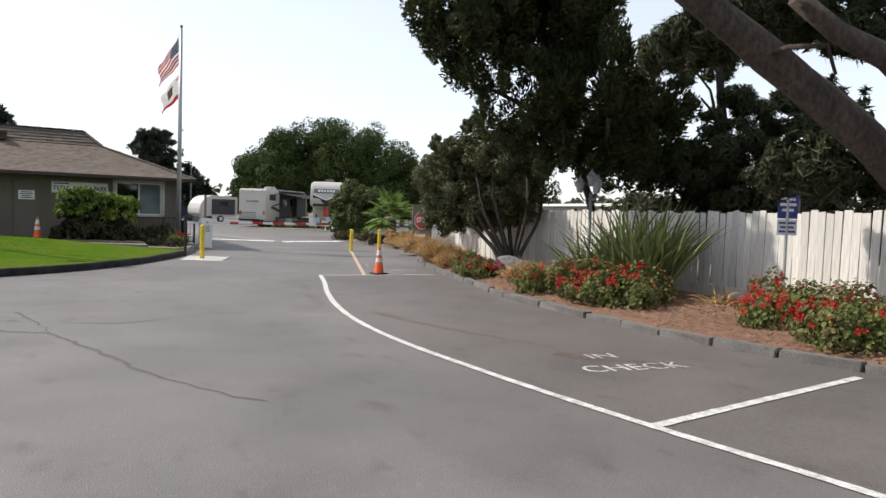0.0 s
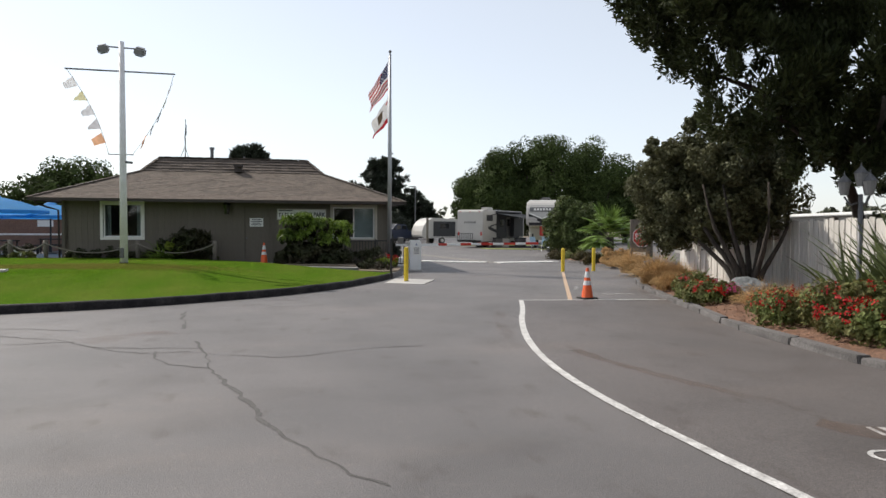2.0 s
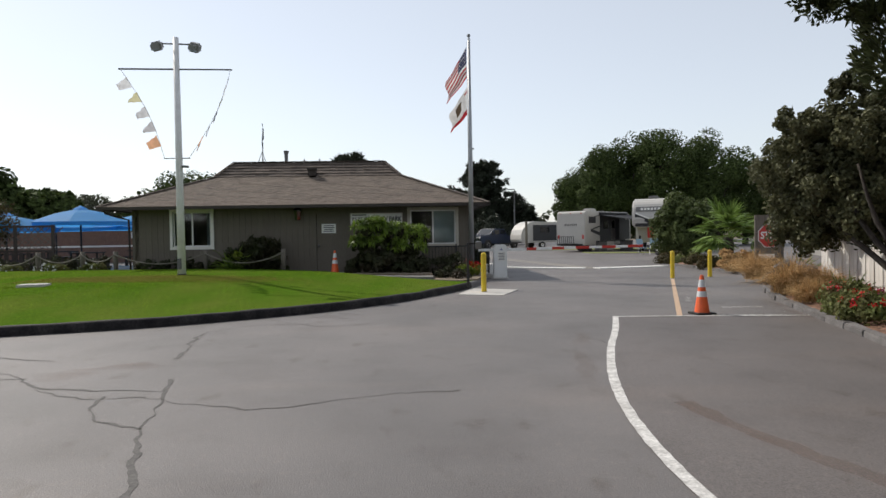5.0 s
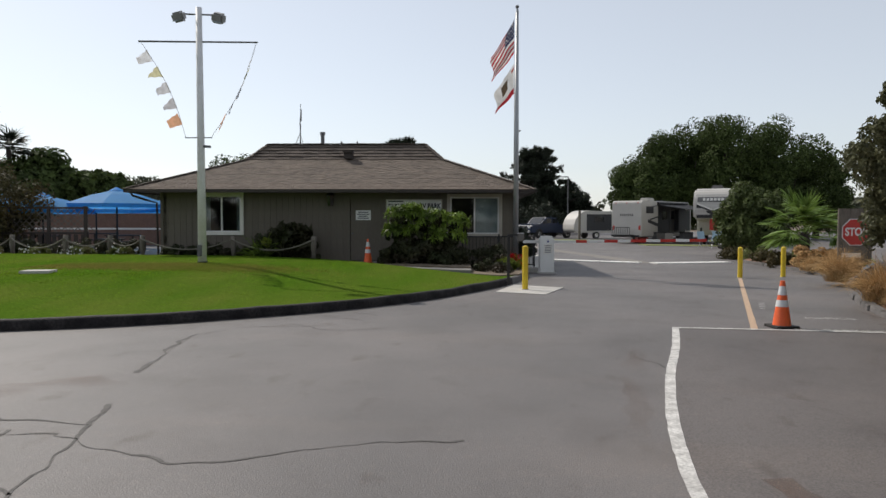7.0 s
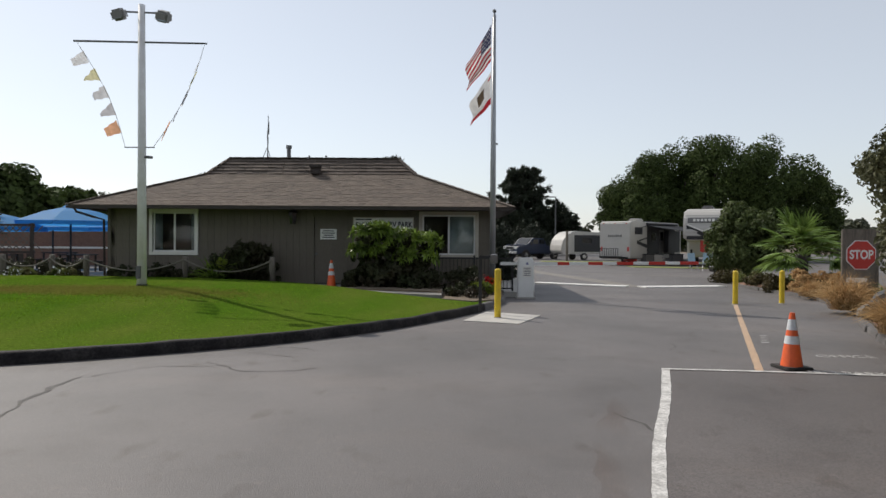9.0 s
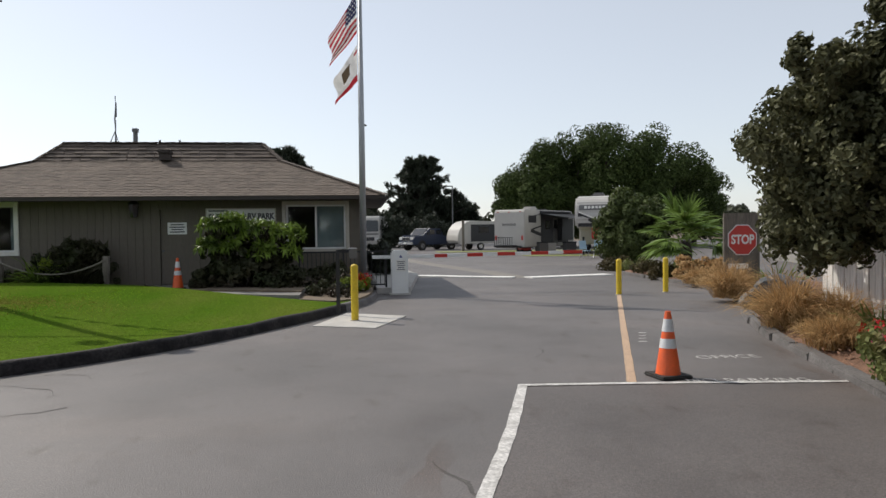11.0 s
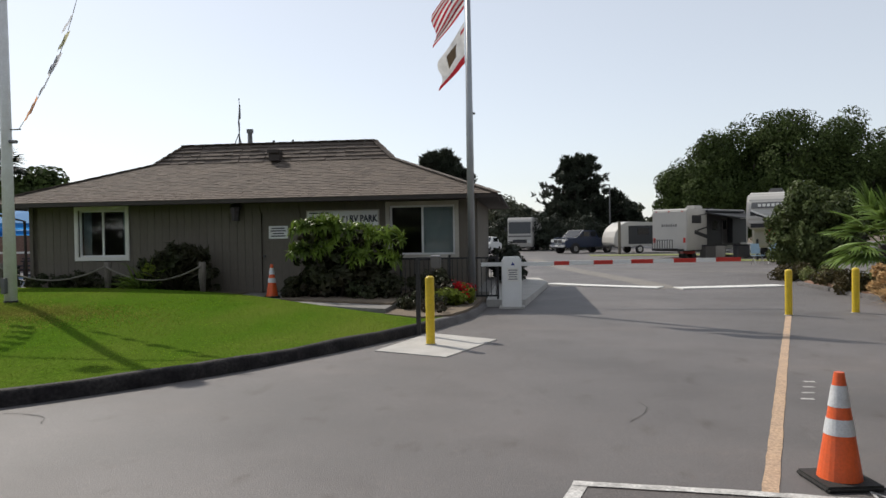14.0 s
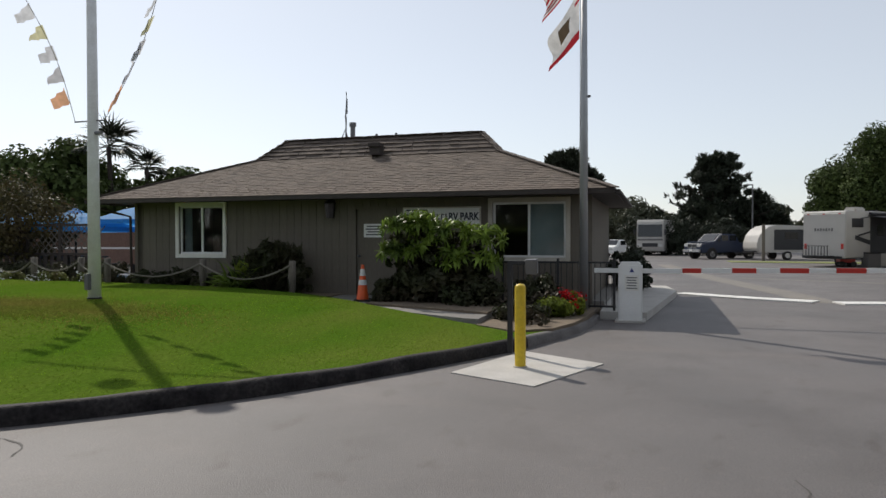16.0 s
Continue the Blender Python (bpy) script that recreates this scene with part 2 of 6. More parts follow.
# ---- mesh helpers ----
def part(name, bm, material, parent=None, label=""):
    me = bpy.data.meshes.new(name)
    bm.to_mesh(me)
    bm.free()
    return link_mesh(name, me, material, parent, label)


def link_mesh(name, me, material, parent=None, label=""):
    for m in material if isinstance(material, (list, tuple)) else (material,):
        me.materials.append(m)
    ob = new(name, me)
    if parent:
        ob.parent = parent
    if label:
        ob["label"] = label
    return ob


def thing(name, x, y, z, label, category, rz=0.0, group="", kind=""):
    ob = new(name)
    ob.matrix_basis = pose(x, y, z, 0, 0, rz)
    return tagged(ob, label, category, group, kind)


def box(bm, c, s, rz=0.0, bevel=0.0, rx=0.0, ry=0.0):
    r = bmesh.ops.create_cube(bm, size=1.0, matrix=pose(*c, rx, ry, rz) @ Matrix.Diagonal((*s, 1)))
    if bevel:
        edges = list({e for v in r["verts"] for e in v.link_edges})
        bmesh.ops.bevel(bm, geom=edges, offset=bevel, segments=2, affect="EDGES", clamp_overlap=True)
    return bm


def B(c, s, rz=0.0, bevel=0.0, rx=0.0, ry=0.0):
    return box(bmesh.new(), c, s, rz, bevel, rx, ry)


def rod(bm, p, q, r, r2=None, seg=10):
    p, q = Vector(p), Vector(q)
    m = Matrix.Translation((p + q) / 2) @ (q - p).to_track_quat("Z", "Y").to_matrix().to_4x4()
    bmesh.ops.create_cone(bm, cap_ends=True, segments=seg, radius1=r, radius2=r if r2 is None else r2, depth=(q - p).length, matrix=m)
    return bm


def R(p, q, r, r2=None, seg=10):
    return rod(bmesh.new(), p, q, r, r2, seg)


def ball(bm, c, s, sub=2):
    bmesh.ops.create_icosphere(bm, subdivisions=sub, radius=1.0, matrix=Matrix.Translation(c) @ Matrix.Diagonal((*(s if isinstance(s, tuple) else (s, s, s)), 1)))
    return bm


def tube(bm, pts, radii, seg=9, wobble=0.0):
    """A tapering tube along points."""
    pts = [Vector(p) for p in pts]
    rings = []
    for i, p in enumerate(pts):
        d = (pts[min(i + 1, len(pts) - 1)] - pts[max(i - 1, 0)]).normalized()
        q = d.to_track_quat("Z", "Y")
        ring = []
        for k in range(seg):
            a = 2 * math.pi * k / seg
            r = radii[i] * (1 + wobble * noise.noise(Vector((k * 0.9, i * 0.7, p.x))))
            ring.append(bm.verts.new(p + q @ Vector((math.cos(a) * r, math.sin(a) * r, 0))))
        rings.append(ring)
    for a, b in zip(rings, rings[1:]):
        for k in range(seg):
            bm.faces.new((a[k], a[(k + 1) % seg], b[(k + 1) % seg], b[k])).smooth = True
    bm.faces.new(rings[0][::-1])
    bm.faces.new(rings[-1])
    return bm


def smooth_path(pts, step=0.3):
    """Catmull-Rom through points, evenly stepped."""
    P = [Vector(p) for p in pts]
    P = [2 * P[0] - P[1], *P, 2 * P[-1] - P[-2]]
    out = []
    for a, b, c, d in zip(P, P[1:], P[2:], P[3:]):
        n = max(1, int((c - b).length / step))
        for k in range(n):
            t = k / n
            out.append(0.5 * (2 * b + (c - a) * t + (2 * a - 5 * b + 4 * c - d) * t * t + (3 * b - a - 3 * c + d) * t ** 3))
    return out + [P[-2]]


def strip(bm, pts, width, z=0.004, ragged=0.0, lift=None):
    """A flat strip along a path on the ground."""
    pts = [Vector((p[0], p[1], 0)) for p in pts]
    prev = None
    for i, p in enumerate(pts):
        d = (pts[min(i + 1, len(pts) - 1)] - pts[max(i - 1, 0)]).normalized()
        nrm = Vector((-d.y, d.x, 0))
        w = width(i / max(1, len(pts) - 1)) if callable(width) else width
        wl, wr = (w / 2 * (1 + ragged * random.uniform(-1, 1)) for _ in "ab")
        zz = z + (lift(p) if lift else 0)
        cur = bm.verts.new(p + nrm * wl + Vector((0, 0, zz))), bm.verts.new(p - nrm * wr + Vector((0, 0, zz)))
        if prev:
            bm.faces.new((prev[0], prev[1], cur[1], cur[0]))
        prev = cur
    return bm


def slab(bm, outline, z0, z1):
    """A prism over an outline."""
    lo = [bm.verts.new((x, y, z0)) for x, y in outline]
    hi = [bm.verts.new((x, y, z1)) for x, y in outline]
    bm.faces.new(hi)
    bm.faces.new(lo[::-1])
    for i in range(len(lo)):
        j = (i + 1) % len(lo)
        bm.faces.new((lo[i], lo[j], hi[j], hi[i]))
    bmesh.ops.recalc_face_normals(bm, faces=bm.faces)
    return bm


def text_mesh(body, size, matrix, material, parent, extrude=0.002, align="CENTER", width=1.0, bold=0.0):
    cu = bpy.data.curves.new("lettering", "FONT")
    cu.body, cu.size, cu.extrude, cu.align_x, cu.align_y = body, size, extrude, align, "CENTER"
    cu.offset = bold
    tmp = bpy.data.objects.new("lettering", cu)
    me = bpy.data.meshes.new_from_object(tmp)
    bpy.data.objects.remove(tmp)
    ob = link_mesh("lettering", me, material, parent)
    ob.matrix_basis = matrix @ Matrix.Diagonal((width, 1, 1, 1))
    return ob


# ---- foliage ----
def cloud(name, blobs, count, size, material, parent, seed, clump=0.34, clumps=26, long=1.6, fill=0.35, label="", spike=0.0, tall=1.0, shell=0.55):
    """A crown: ellipsoids (x, y, z, rx, ry, rz) broken into clumps of small leaves; spike points them outwards and up."""
    rng = np.random.default_rng(seed)
    bl = np.array(blobs, float)
    w = bl[:, 3] * bl[:, 4] + bl[:, 4] * bl[:, 5]
    pick = rng.choice(len(bl), clumps * len(bl), p=w / w.sum())
    d = rng.normal(size=(len(pick), 3))
    d /= np.linalg.norm(d, axis=1)[:, None]
    rad = rng.uniform(shell, 1.0, len(pick))[:, None]
    cen = bl[pick, :3] + d * bl[pick, 3:] * rad
    cr = bl[pick, 3:].mean(1) * clump * rng.uniform(0.5, 1.3, len(pick))
    k = rng.choice(len(pick), count, p=cr ** 2 / (cr ** 2).sum())
    e = rng.normal(size=(count, 3))
    e /= np.linalg.norm(e, axis=1)[:, None]
    r = rng.uniform(fill, 1.0, count) ** 0.6
    pos = cen[k] + e * (cr[k] * r)[:, None] * np.array((1, 1, tall))
    nrm = e + 0.35 * d[k] + 0.55 * rng.normal(size=(count, 3)) + np.array((0, 0, 0.2))
    nrm /= np.linalg.norm(nrm, axis=1)[:, None]
    if spike:
        ay = e + 0.6 * d[k] + 0.5 * rng.normal(size=(count, 3)) + np.array((0, 0, spike))
        ay /= np.linalg.norm(ay, axis=1)[:, None]
        ax = np.cross(ay, nrm)
    else:
        ax = np.cross(nrm, rng.normal(size=(count, 3)))
    ax /= np.linalg.norm(ax, axis=1)[:, None] + 1e-9
    if spike:
        nrm = np.cross(ax, ay)
    else:
        ay = np.cross(nrm, ax)
    s = size * rng.uniform(0.6, 1.35, count)[:, None]
    q = np.stack([pos - ay * s * long / 2, pos + ax * s / 2 + nrm * s * 0.12, pos + ay * s * long / 2 - nrm * s * 0.15, pos - ax * s / 2 + nrm * s * 0.12], 1).reshape(-1, 3)
    me = bpy.data.meshes.new(name)
    me.from_pydata(q.tolist(), [], np.arange(count * 4).reshape(-1, 4).tolist())
    return link_mesh(name, me, material, parent, label)


def blades(name, bases, dirs, length, width, material, parent, seed, bend=0.6, seg=4, label=""):
    """Arching strap leaves from bases along directions."""
    rng = np.random.default_rng(seed)
    V, F = [], []
    for b, d in zip(bases, dirs):
        d = Vector(d).normalized()
        L = length * rng.uniform(0.6, 1.1)
        side = d.cross(Vector((0, 0, 1)))
        side = (side if side.length > 0.05 else Vector((1, 0, 0))).normalized()
        side = (side + 0.5 * Vector(rng.normal(size=3))).normalized()
        p, n0 = Vector(b), len(V)
        for i in range(seg + 1):
            t = i / seg
            w = width * (1 - t ** 2.2) * 0.5 + width * 0.02
            V += [tuple(p - side * w), tuple(p + side * w)]
            d = (d + Vector((0, 0, -bend / seg * (0.4 + t * 1.4)))).normalized()
            p = p + d * L / seg
        F += [(n0 + 2 * i, n0 + 2 * i + 1, n0 + 2 * i + 3, n0 + 2 * i + 2) for i in range(seg)]
    me = bpy.data.meshes.new(name)
    me.from_pydata(V, [], F)
    return link_mesh(name, me, material, parent, label)


def tuft_dirs(n, spread, seed, up=1.0):
    rng = np.random.default_rng(seed)
    a = rng.uniform(0, 2 * math.pi, n)
    s = spread * rng.uniform(0, 1, n) ** 0.6
    return [(math.cos(x) * y, math.sin(x) * y, up) for x, y in zip(a, s)]


# ---- ground ----
bm = bmesh.new()
bmesh.ops.create_grid(bm, x_segments=40, y_segments=40, size=1500)
tagged(part("ground", bm, M_DIRT), "dry bare soil reaching the horizon", "ground", kind="structure").location.z = -0.06
bm = bmesh.new()
bmesh.ops.create_grid(bm, x_segments=30, y_segments=40, size=1, matrix=Matrix.Translation((0, 20, 0)) @ Matrix.Diagonal((60, 80, 1, 1)))
road = tagged(part("road", bm, M_ASPHALT), "worn grey asphalt driveway with cracks and stains", "road", kind="structure")

KERB = smooth_path([(-24, -3.6, 0), (-18, -3.0, 0), (-14, -2.1, 0), (-10.5, -0.95, 0), (-8.4, -0.2, 0), (-6.95, 0.65, 0), (-5.6, 1.65, 0), (-4.7, 2.55, 0), (-3.8, 3.7, 0), (-3.02, 5.05, 0), (-2.38, 6.3, 0), (-1.95, 7.3, 0), (-1.6, 8.4, 0)], 0.35)
LAWN_BACK = [(-2.3, 7.6), (-4.7, 9.2), (-7.8, 10.7), (-11.1, 11.3), (-14.5, 11.8), (-24, 12.6)]


def kerb_distance(x, y):
    return min((Vector((x, y, 0)) - p).length for p in KERB)


def lawn_z(x, y):
    d = kerb_distance(x, y)
    s = min(1.0, d / 5.5)
    s = s * s * (3 - 2 * s)
    return 0.155 + 0.345 * s * (0.62 + 0.38 * min(1.0, max(0.0, (-5 - x) / 5)))


def inside(x, y, poly):
    hit = False
    for (x0, y0), (x1, y1) in zip(poly, poly[1:] + poly[:1]):
        if (y0 > y) != (y1 > y) and x < (x1 - x0) * (y - y0) / (y1 - y0) + x0:
            hit = not hit
    return hit


INNER = [(p.x - 0.1, p.y + 0.1) for p in KERB]
LAWN = INNER + LAWN_BACK
bm = bmesh.new()
rows_ = []
back = smooth_path([(-2.2, 7.9, 0), (-4.7, 9.2, 0), (-7.8, 10.7, 0), (-11.1, 11.3, 0), (-14.5, 11.8, 0), (-24, 12.6, 0)], 0.3)
NB = 40
for i in range(NB + 1):
    a = Vector((*INNER[round((len(INNER) - 1) * (1 - i / NB))], 0))
    b = back[round((len(back) - 1) * i / NB)]
    rows_.append([bm.verts.new((*(a.lerp(b, k / 12)).xy, lawn_z(*(a.lerp(b, k / 12)).xy))) for k in range(13)])
for a, b in zip(rows_, rows_[1:]):
    for k in range(12):
        bm.faces.new((a[k], b[k], b[k + 1], a[k + 1])).smooth = True
bmesh.ops.recalc_face_normals(bm, faces=bm.faces)
lawn = tagged(part("lawn", bm, M_LAWN), "mown bright green lawn with a browned patch", "lawn", kind="structure")

# grass blades, denser towards the driveway
rng = np.random.default_rng(5)
V, F, FM = [], [], []
tries = 0
zcache = {}
for k in range(40000):
    x, y = rng.normal(-10.8, 1.7), rng.normal(6.2, 0.6)
    if x > -13.6 and inside(x, y, LAWN):
        z, a, h = lawn_z(round(x, 1), round(y, 1)) - 0.006 if (round(x, 1), round(y, 1)) not in zcache else zcache[(round(x, 1), round(y, 1))] - 0.006, rng.uniform(0, 6.28), rng.uniform(0.012, 0.028)
        zcache[(round(x, 1), round(y, 1))] = z + 0.006
        n0 = len(V)
        V += [(x - math.cos(a) * 0.012, y - math.sin(a) * 0.012, z), (x + math.cos(a) * 0.012, y + math.sin(a) * 0.012, z), (x + rng.normal() * 0.02, y + rng.normal() * 0.02, z + h)]
        F.append((n0, n0 + 1, n0 + 2))
        FM.append(1)
while len(F) < 210000 and tries < 600000:
    tries += 1
    x, y = rng.uniform(-20, -1.6), rng.uniform(-2.4, 12.2)
    if not inside(x, y, LAWN):
        continue
    key = (round(x, 1), round(y, 1))
    if key not in zcache:
        zcache[key] = lawn_z(*key)
    if zcache[key] < 0.156 and rng.random() < 0.2:
        continue
    z, h, a = zcache[key] - 0.008, rng.uniform(0.010, 0.023), rng.uniform(0, 6.28)
    dx, dy, lx, ly = math.cos(a) * 0.007, math.sin(a) * 0.007, rng.normal() * 0.014, rng.normal() * 0.014
    n0 = len(V)
    V += [(x - dx, y - dy, z), (x + dx, y + dy, z), (x + lx, y + ly, z + h)]
    F.append((n0, n0 + 1, n0 + 2))
    dry = ((x + 10.6) / 2.6) ** 2 + ((y - 6.2) / 0.9) ** 2 + 0.5 * noise.noise(Vector((x, y, 0)))
    FM.append(1 if dry < 0.8 and rng.random() < 0.8 else 0)
me = bpy.data.meshes.new("grass")
me.from_pydata(V, [], F)
ob = link_mesh("grass", me, [M_BLADE, M_DRYBLADE])
me.polygons.foreach_set("material_index", FM)
tagged(ob, "short mown green grass blades", "grass", kind="stuff")

# dark kerb along the lawn
prof = [(0.0, -0.01), (0.014, 0.13), (0.045, 0.165), (0.13, 0.17), (0.15, 0.12)]
KERB_LONG = KERB + smooth_path([(-1.45, 9.0, 0), (-1.3, 9.9, 0), (-1.22, 11.2, 0)], 0.35)
BREAK = next(i for i, p in enumerate(KERB_LONG) if p.y > 7.3)


def rolled_kerb(first, last, drop):
    """A rounded kerb along part of the path; drop lowers its far end to a ramp."""
    bm, prev = bmesh.new(), None
    for i in range(first, last):
        p = KERB_LONG[i]
        d = (KERB_LONG[min(i + 1, len(KERB_LONG) - 1)] - KERB_LONG[max(i - 1, 0)]).normalized()
        nrm = Vector((-d.y, d.x, 0))
        low = 1 - drop * (i - first) / max(1, last - 1 - first)
        cur = [bm.verts.new(p + nrm * u + Vector((0, 0, v * low + 0.018 * noise.noise(p * 1.3) + 0.007 * noise.noise(p * 7 + Vector((u * 30, v * 30, 0)))))) for u, v in prof]
        if prev:
            for k in range(len(prof) - 1):
                bm.faces.new((prev[k], cur[k], cur[k + 1], prev[k + 1])).smooth = True
        prev = cur
    bmesh.ops.recalc_face_normals(bm, faces=bm.faces)
    return bm


tagged(part("lawn_kerb", rolled_kerb(0, BREAK + 1, 0.0), M_KERBDARK), "low black-painted rolled kerb round the lawn", "kerb", kind="structure")
tagged(part("bare_kerb", rolled_kerb(BREAK, len(KERB_LONG), 0.35), M_KERB), "bare grey concrete kerb beside the gate bed", "kerb", kind="structure")

# concrete apron before the house, and the pad at the bollard
bm = slab(bmesh.new(), [(-3.0, 8.42)] + [(p.x, p.y) for p in back if p.x < -3.05] + [(-24, 21), (-3.0, 21)], -0.05, 0.27)
tagged(part("walkway", bm, M_WALK), "plain concrete walkway before the office", "pavement", kind="structure")
bm = slab(bmesh.new(), [(-3.0, 12.4), (-1.24, 12.4), (-1.24, 21), (-3.0, 21)], -0.05, 0.26)
tagged(part("walkway", bm, M_WALK), "plain concrete footing beside the office", "pavement", kind="structure")
bm = slab(bmesh.new(), [(-2.5, 5.15), (-1.42, 4.66), (-0.8, 6.25), (-1.95, 6.95)], -0.05, 0.014)
tagged(part("concrete_pad", bm, M_CONCRETE), "pale concrete pad set in the asphalt", "pavement", kind="structure")
bm = slab(bmesh.new(), [(-1.24, 11.3), (-0.35, 11.3), (0.35, 17.4), (0.1, 19.5), (-1.24, 19.5)], -0.05, 0.16)
tagged(part("side_pavement", bm, M_CONCRETE), "raised concrete pavement beside the office", "pavement", kind="structure")

# road paint
LINE = smooth_path([(0.0, 0.0, 0), (-0.48, -1.6, 0), (-1.08, -3.4, 0), (-1.6, -5.3, 0), (-1.9, -7.0, 0), (-1.99, -8.6, 0), (-1.92, -10.2, 0), (-1.78, -11.8, 0), (-1.57, -13.3, 0), (-1.25, -15.2, 0), (-0.68, -17.5, 0)], 0.12)
tagged(part("curved_line", strip(bmesh.new(), LINE, 0.1, 0.009, 0.1), M_WHITELINE), "worn white painted line curving along the drive", "road marking", kind="structure")
tagged(part("cross_line", strip(bmesh.new(), smooth_path([(-1.66, -12.52, 0), (0.1, -12.34, 0), (1.87, -12.17, 0)], 0.12), 0.1, 0.0125, 0.1), M_WHITELINE), "worn white painted parking line", "road marking", kind="structure")
tagged(part("stall_line", strip(bmesh.new(), smooth_path([(-0.05, 0.0, 0), (1.2, -0.12, 0), (3.42, -0.42, 0)], 0.12), 0.085, 0.0125, 0.1), M_WHITELINE), "worn white painted stall line", "road marking", kind="structure")
tagged(part("lane_line", strip(bmesh.new(), smooth_path([(1.15, -0.08, 0), (2.9, 4.65, 0), (4.66, 9.39, 0)], 0.15), 0.10, 0.005, 0.08), M_ORANGELINE), "faded orange painted lane line", "road marking", kind="structure")
for pts in ([(0.45, 18.4), (2.0, 17.3), (3.6, 16.45)], [(4.05, 16.2), (7.2, 17.0)]):
    bm = strip(bmesh.new(), smooth_path([(*p, 0) for p in pts], 0.2), 0.62, 0.035, 0.05)
    ex = bmesh.ops.extrude_face_region(bm, geom=list(bm.faces))
    for v in ex["geom"]:
        if isinstance(v, bmesh.types.BMVert):
            v.co.z = 0.0
    bmesh.ops.recalc_face_normals(bm, faces=bm.faces)
    tagged(part("speed_bump", bm, M_BUMP), "low white-painted speed bump across the drive", "speed bump", kind="structure")
tagged(part("pale_patch", strip(bmesh.new(), smooth_path([(3.8, 16.3, 0), (3.3, 20, 0), (1.5, 30, 0), (0.2, 42, 0)], 0.6), 0.9, 0.004, 0.05), M_PATCH), "pale concrete trench repair across the asphalt", "road", kind="structure")
tagged(part("pale_patch", strip(bmesh.new(), smooth_path([(3.1, 27.5, 0), (6, 26, 0), (9.5, 24, 0)], 0.6), 0.5, 0.004, 0.05), M_PATCH), "pale concrete trench repair across the asphalt", "road", kind="structure")

# older asphalt between the curved line and the bed
EDGE = smooth_path([(3.5, -0.3, 0), (2.82, -2.6, 0), (2.34, -4.2, 0), (2.02, -6.1, 0), (1.9, -8.0, 0), (1.86, -9.6, 0), (2.02, -10.8, 0), (2.3, -12.0, 0), (2.85, -14.0, 0), (3.85, -17.5, 0)], 0.3)
bm = bmesh.new()
prev = None
for k in range(61):
    a, b = LINE[round((len(LINE) - 1) * k / 60)], EDGE[round((len(EDGE) - 1) * k / 60)]
    cur = [bm.verts.new((*a.lerp(b, t / 6).xy, 0.0045)) for t in range(7)]
    if prev:
        for t in range(6):
            bm.faces.new((prev[t], cur[t], cur[t + 1], prev[t + 1]))
    prev = cur
bmesh.ops.recalc_face_normals(bm, faces=bm.faces)
lane = tagged(part("parking_lane", bm, M_LANE), "older brownish asphalt of the check-in lane", "road", kind="structure")
if lane.data.polygons[0].normal.z < 0:
    lane.data.flip_normals()

# cracks
for pts, w in (([(-9.4, -3.6), (-8.3, -4.16), (-7.59, -4.88), (-6.73, -5.1), (-6.19, -5.22)], 0.05), ([(-7.04, -0.82), (-6.95, -1.9), (-6.8, -2.6), (-6.68, -3.33)], 0.07), ([(-6.3, -4.6), (-6.23, -5.04), (-6.0, -6.0), (-5.87, -6.64), (-5.48, -7.84), (-5.12, -9.04), (-4.75, -9.9), (-4.34, -10.6)], 0.055),
               ([(-6.3, -5.5), (-5.39, -5.95), (-4.91, -6.02), (-4.06, -5.64), (-3.2, -5.5)], 0.03), ([(-6.75, -5.35), (-6.45, -6.21), (-5.87, -6.6)], 0.045), ([(-7.6, -5.0), (-6.9, -5.45), (-6.3, -5.45)], 0.03), ([(-10.6, -3.3), (-9.4, -2.9), (-8.2, -3.3)], 0.05), ([(-10.4, -4.4), (-9.0, -4.5), (-8.0, -4.4)], 0.035),
               ([(-5.9, 0.2), (-5.2, -0.4), (-4.4, -0.2)], 0.03), ([(-5.6, 1.0), (-5.05, 0.75), (-4.75, 0.35)], 0.02), ([(-5.31, 1.52), (-5.0, 1.45), (-4.66, 1.19)], 0.025), ([(-6.9, -0.8), (-6.5, -0.2), (-5.9, -0.1), (-5.2, 0.1)], 0.02), ([(-1.2, -2.2), (-0.95, -2.9), (-1.05, -3.4)], 0.03), ([(0.55, 1.6), (0.75, 2.0), (0.72, 2.3)], 0.02)):
    path = smooth_path([(*p, 0) for p in pts], 0.07)
    path = [p + Vector((noise.noise(p * 4) * 0.07, noise.noise(p * 4 + Vector((7, 3, 1))) * 0.07, 0)) for p in path]
    tagged(part("asphalt_crack", strip(bmesh.new(), path, lambda t, w=w: 0.8 * w * (0.35 + 0.9 * abs(math.sin(5 * t + w * 90)) ** 1.5), 0.0035, 0.5), M_CRACK), "dark irregular crack in the asphalt", "crack", kind="structure")

# soil and rust stains, broken by their own shape
M_STAIN = mat("rust_stain", (0.20, 0.105, 0.060), 0.85, (0.14, 0.082, 0.055), scale=4, fine=60, amount=0.8, bump=0.3)
sn, sl = M_STAIN.node_tree.nodes, M_STAIN.node_tree.links.new
stn, srg, smx, stp = sn.new("ShaderNodeTexNoise"), sn.new("ShaderNodeMapRange"), sn.new("ShaderNodeMixShader"), sn.new("ShaderNodeBsdfTransparent")
stn.inputs["Scale"].default_value, stn.inputs["Detail"].default_value = 1.6, 12
srg.inputs["From Min"].default_value, srg.inputs["From Max"].default_value, srg.inputs["To Max"].default_value = 0.46, 0.78, 0.28
sl(stn.outputs["Fac"], srg.inputs["Value"])
sl(srg.outputs["Result"], smx.inputs["Fac"])
sl(stp.outputs["BSDF"], smx.inputs[1])
sl(sn["Principled BSDF"].outputs["BSDF"], smx.inputs[2])
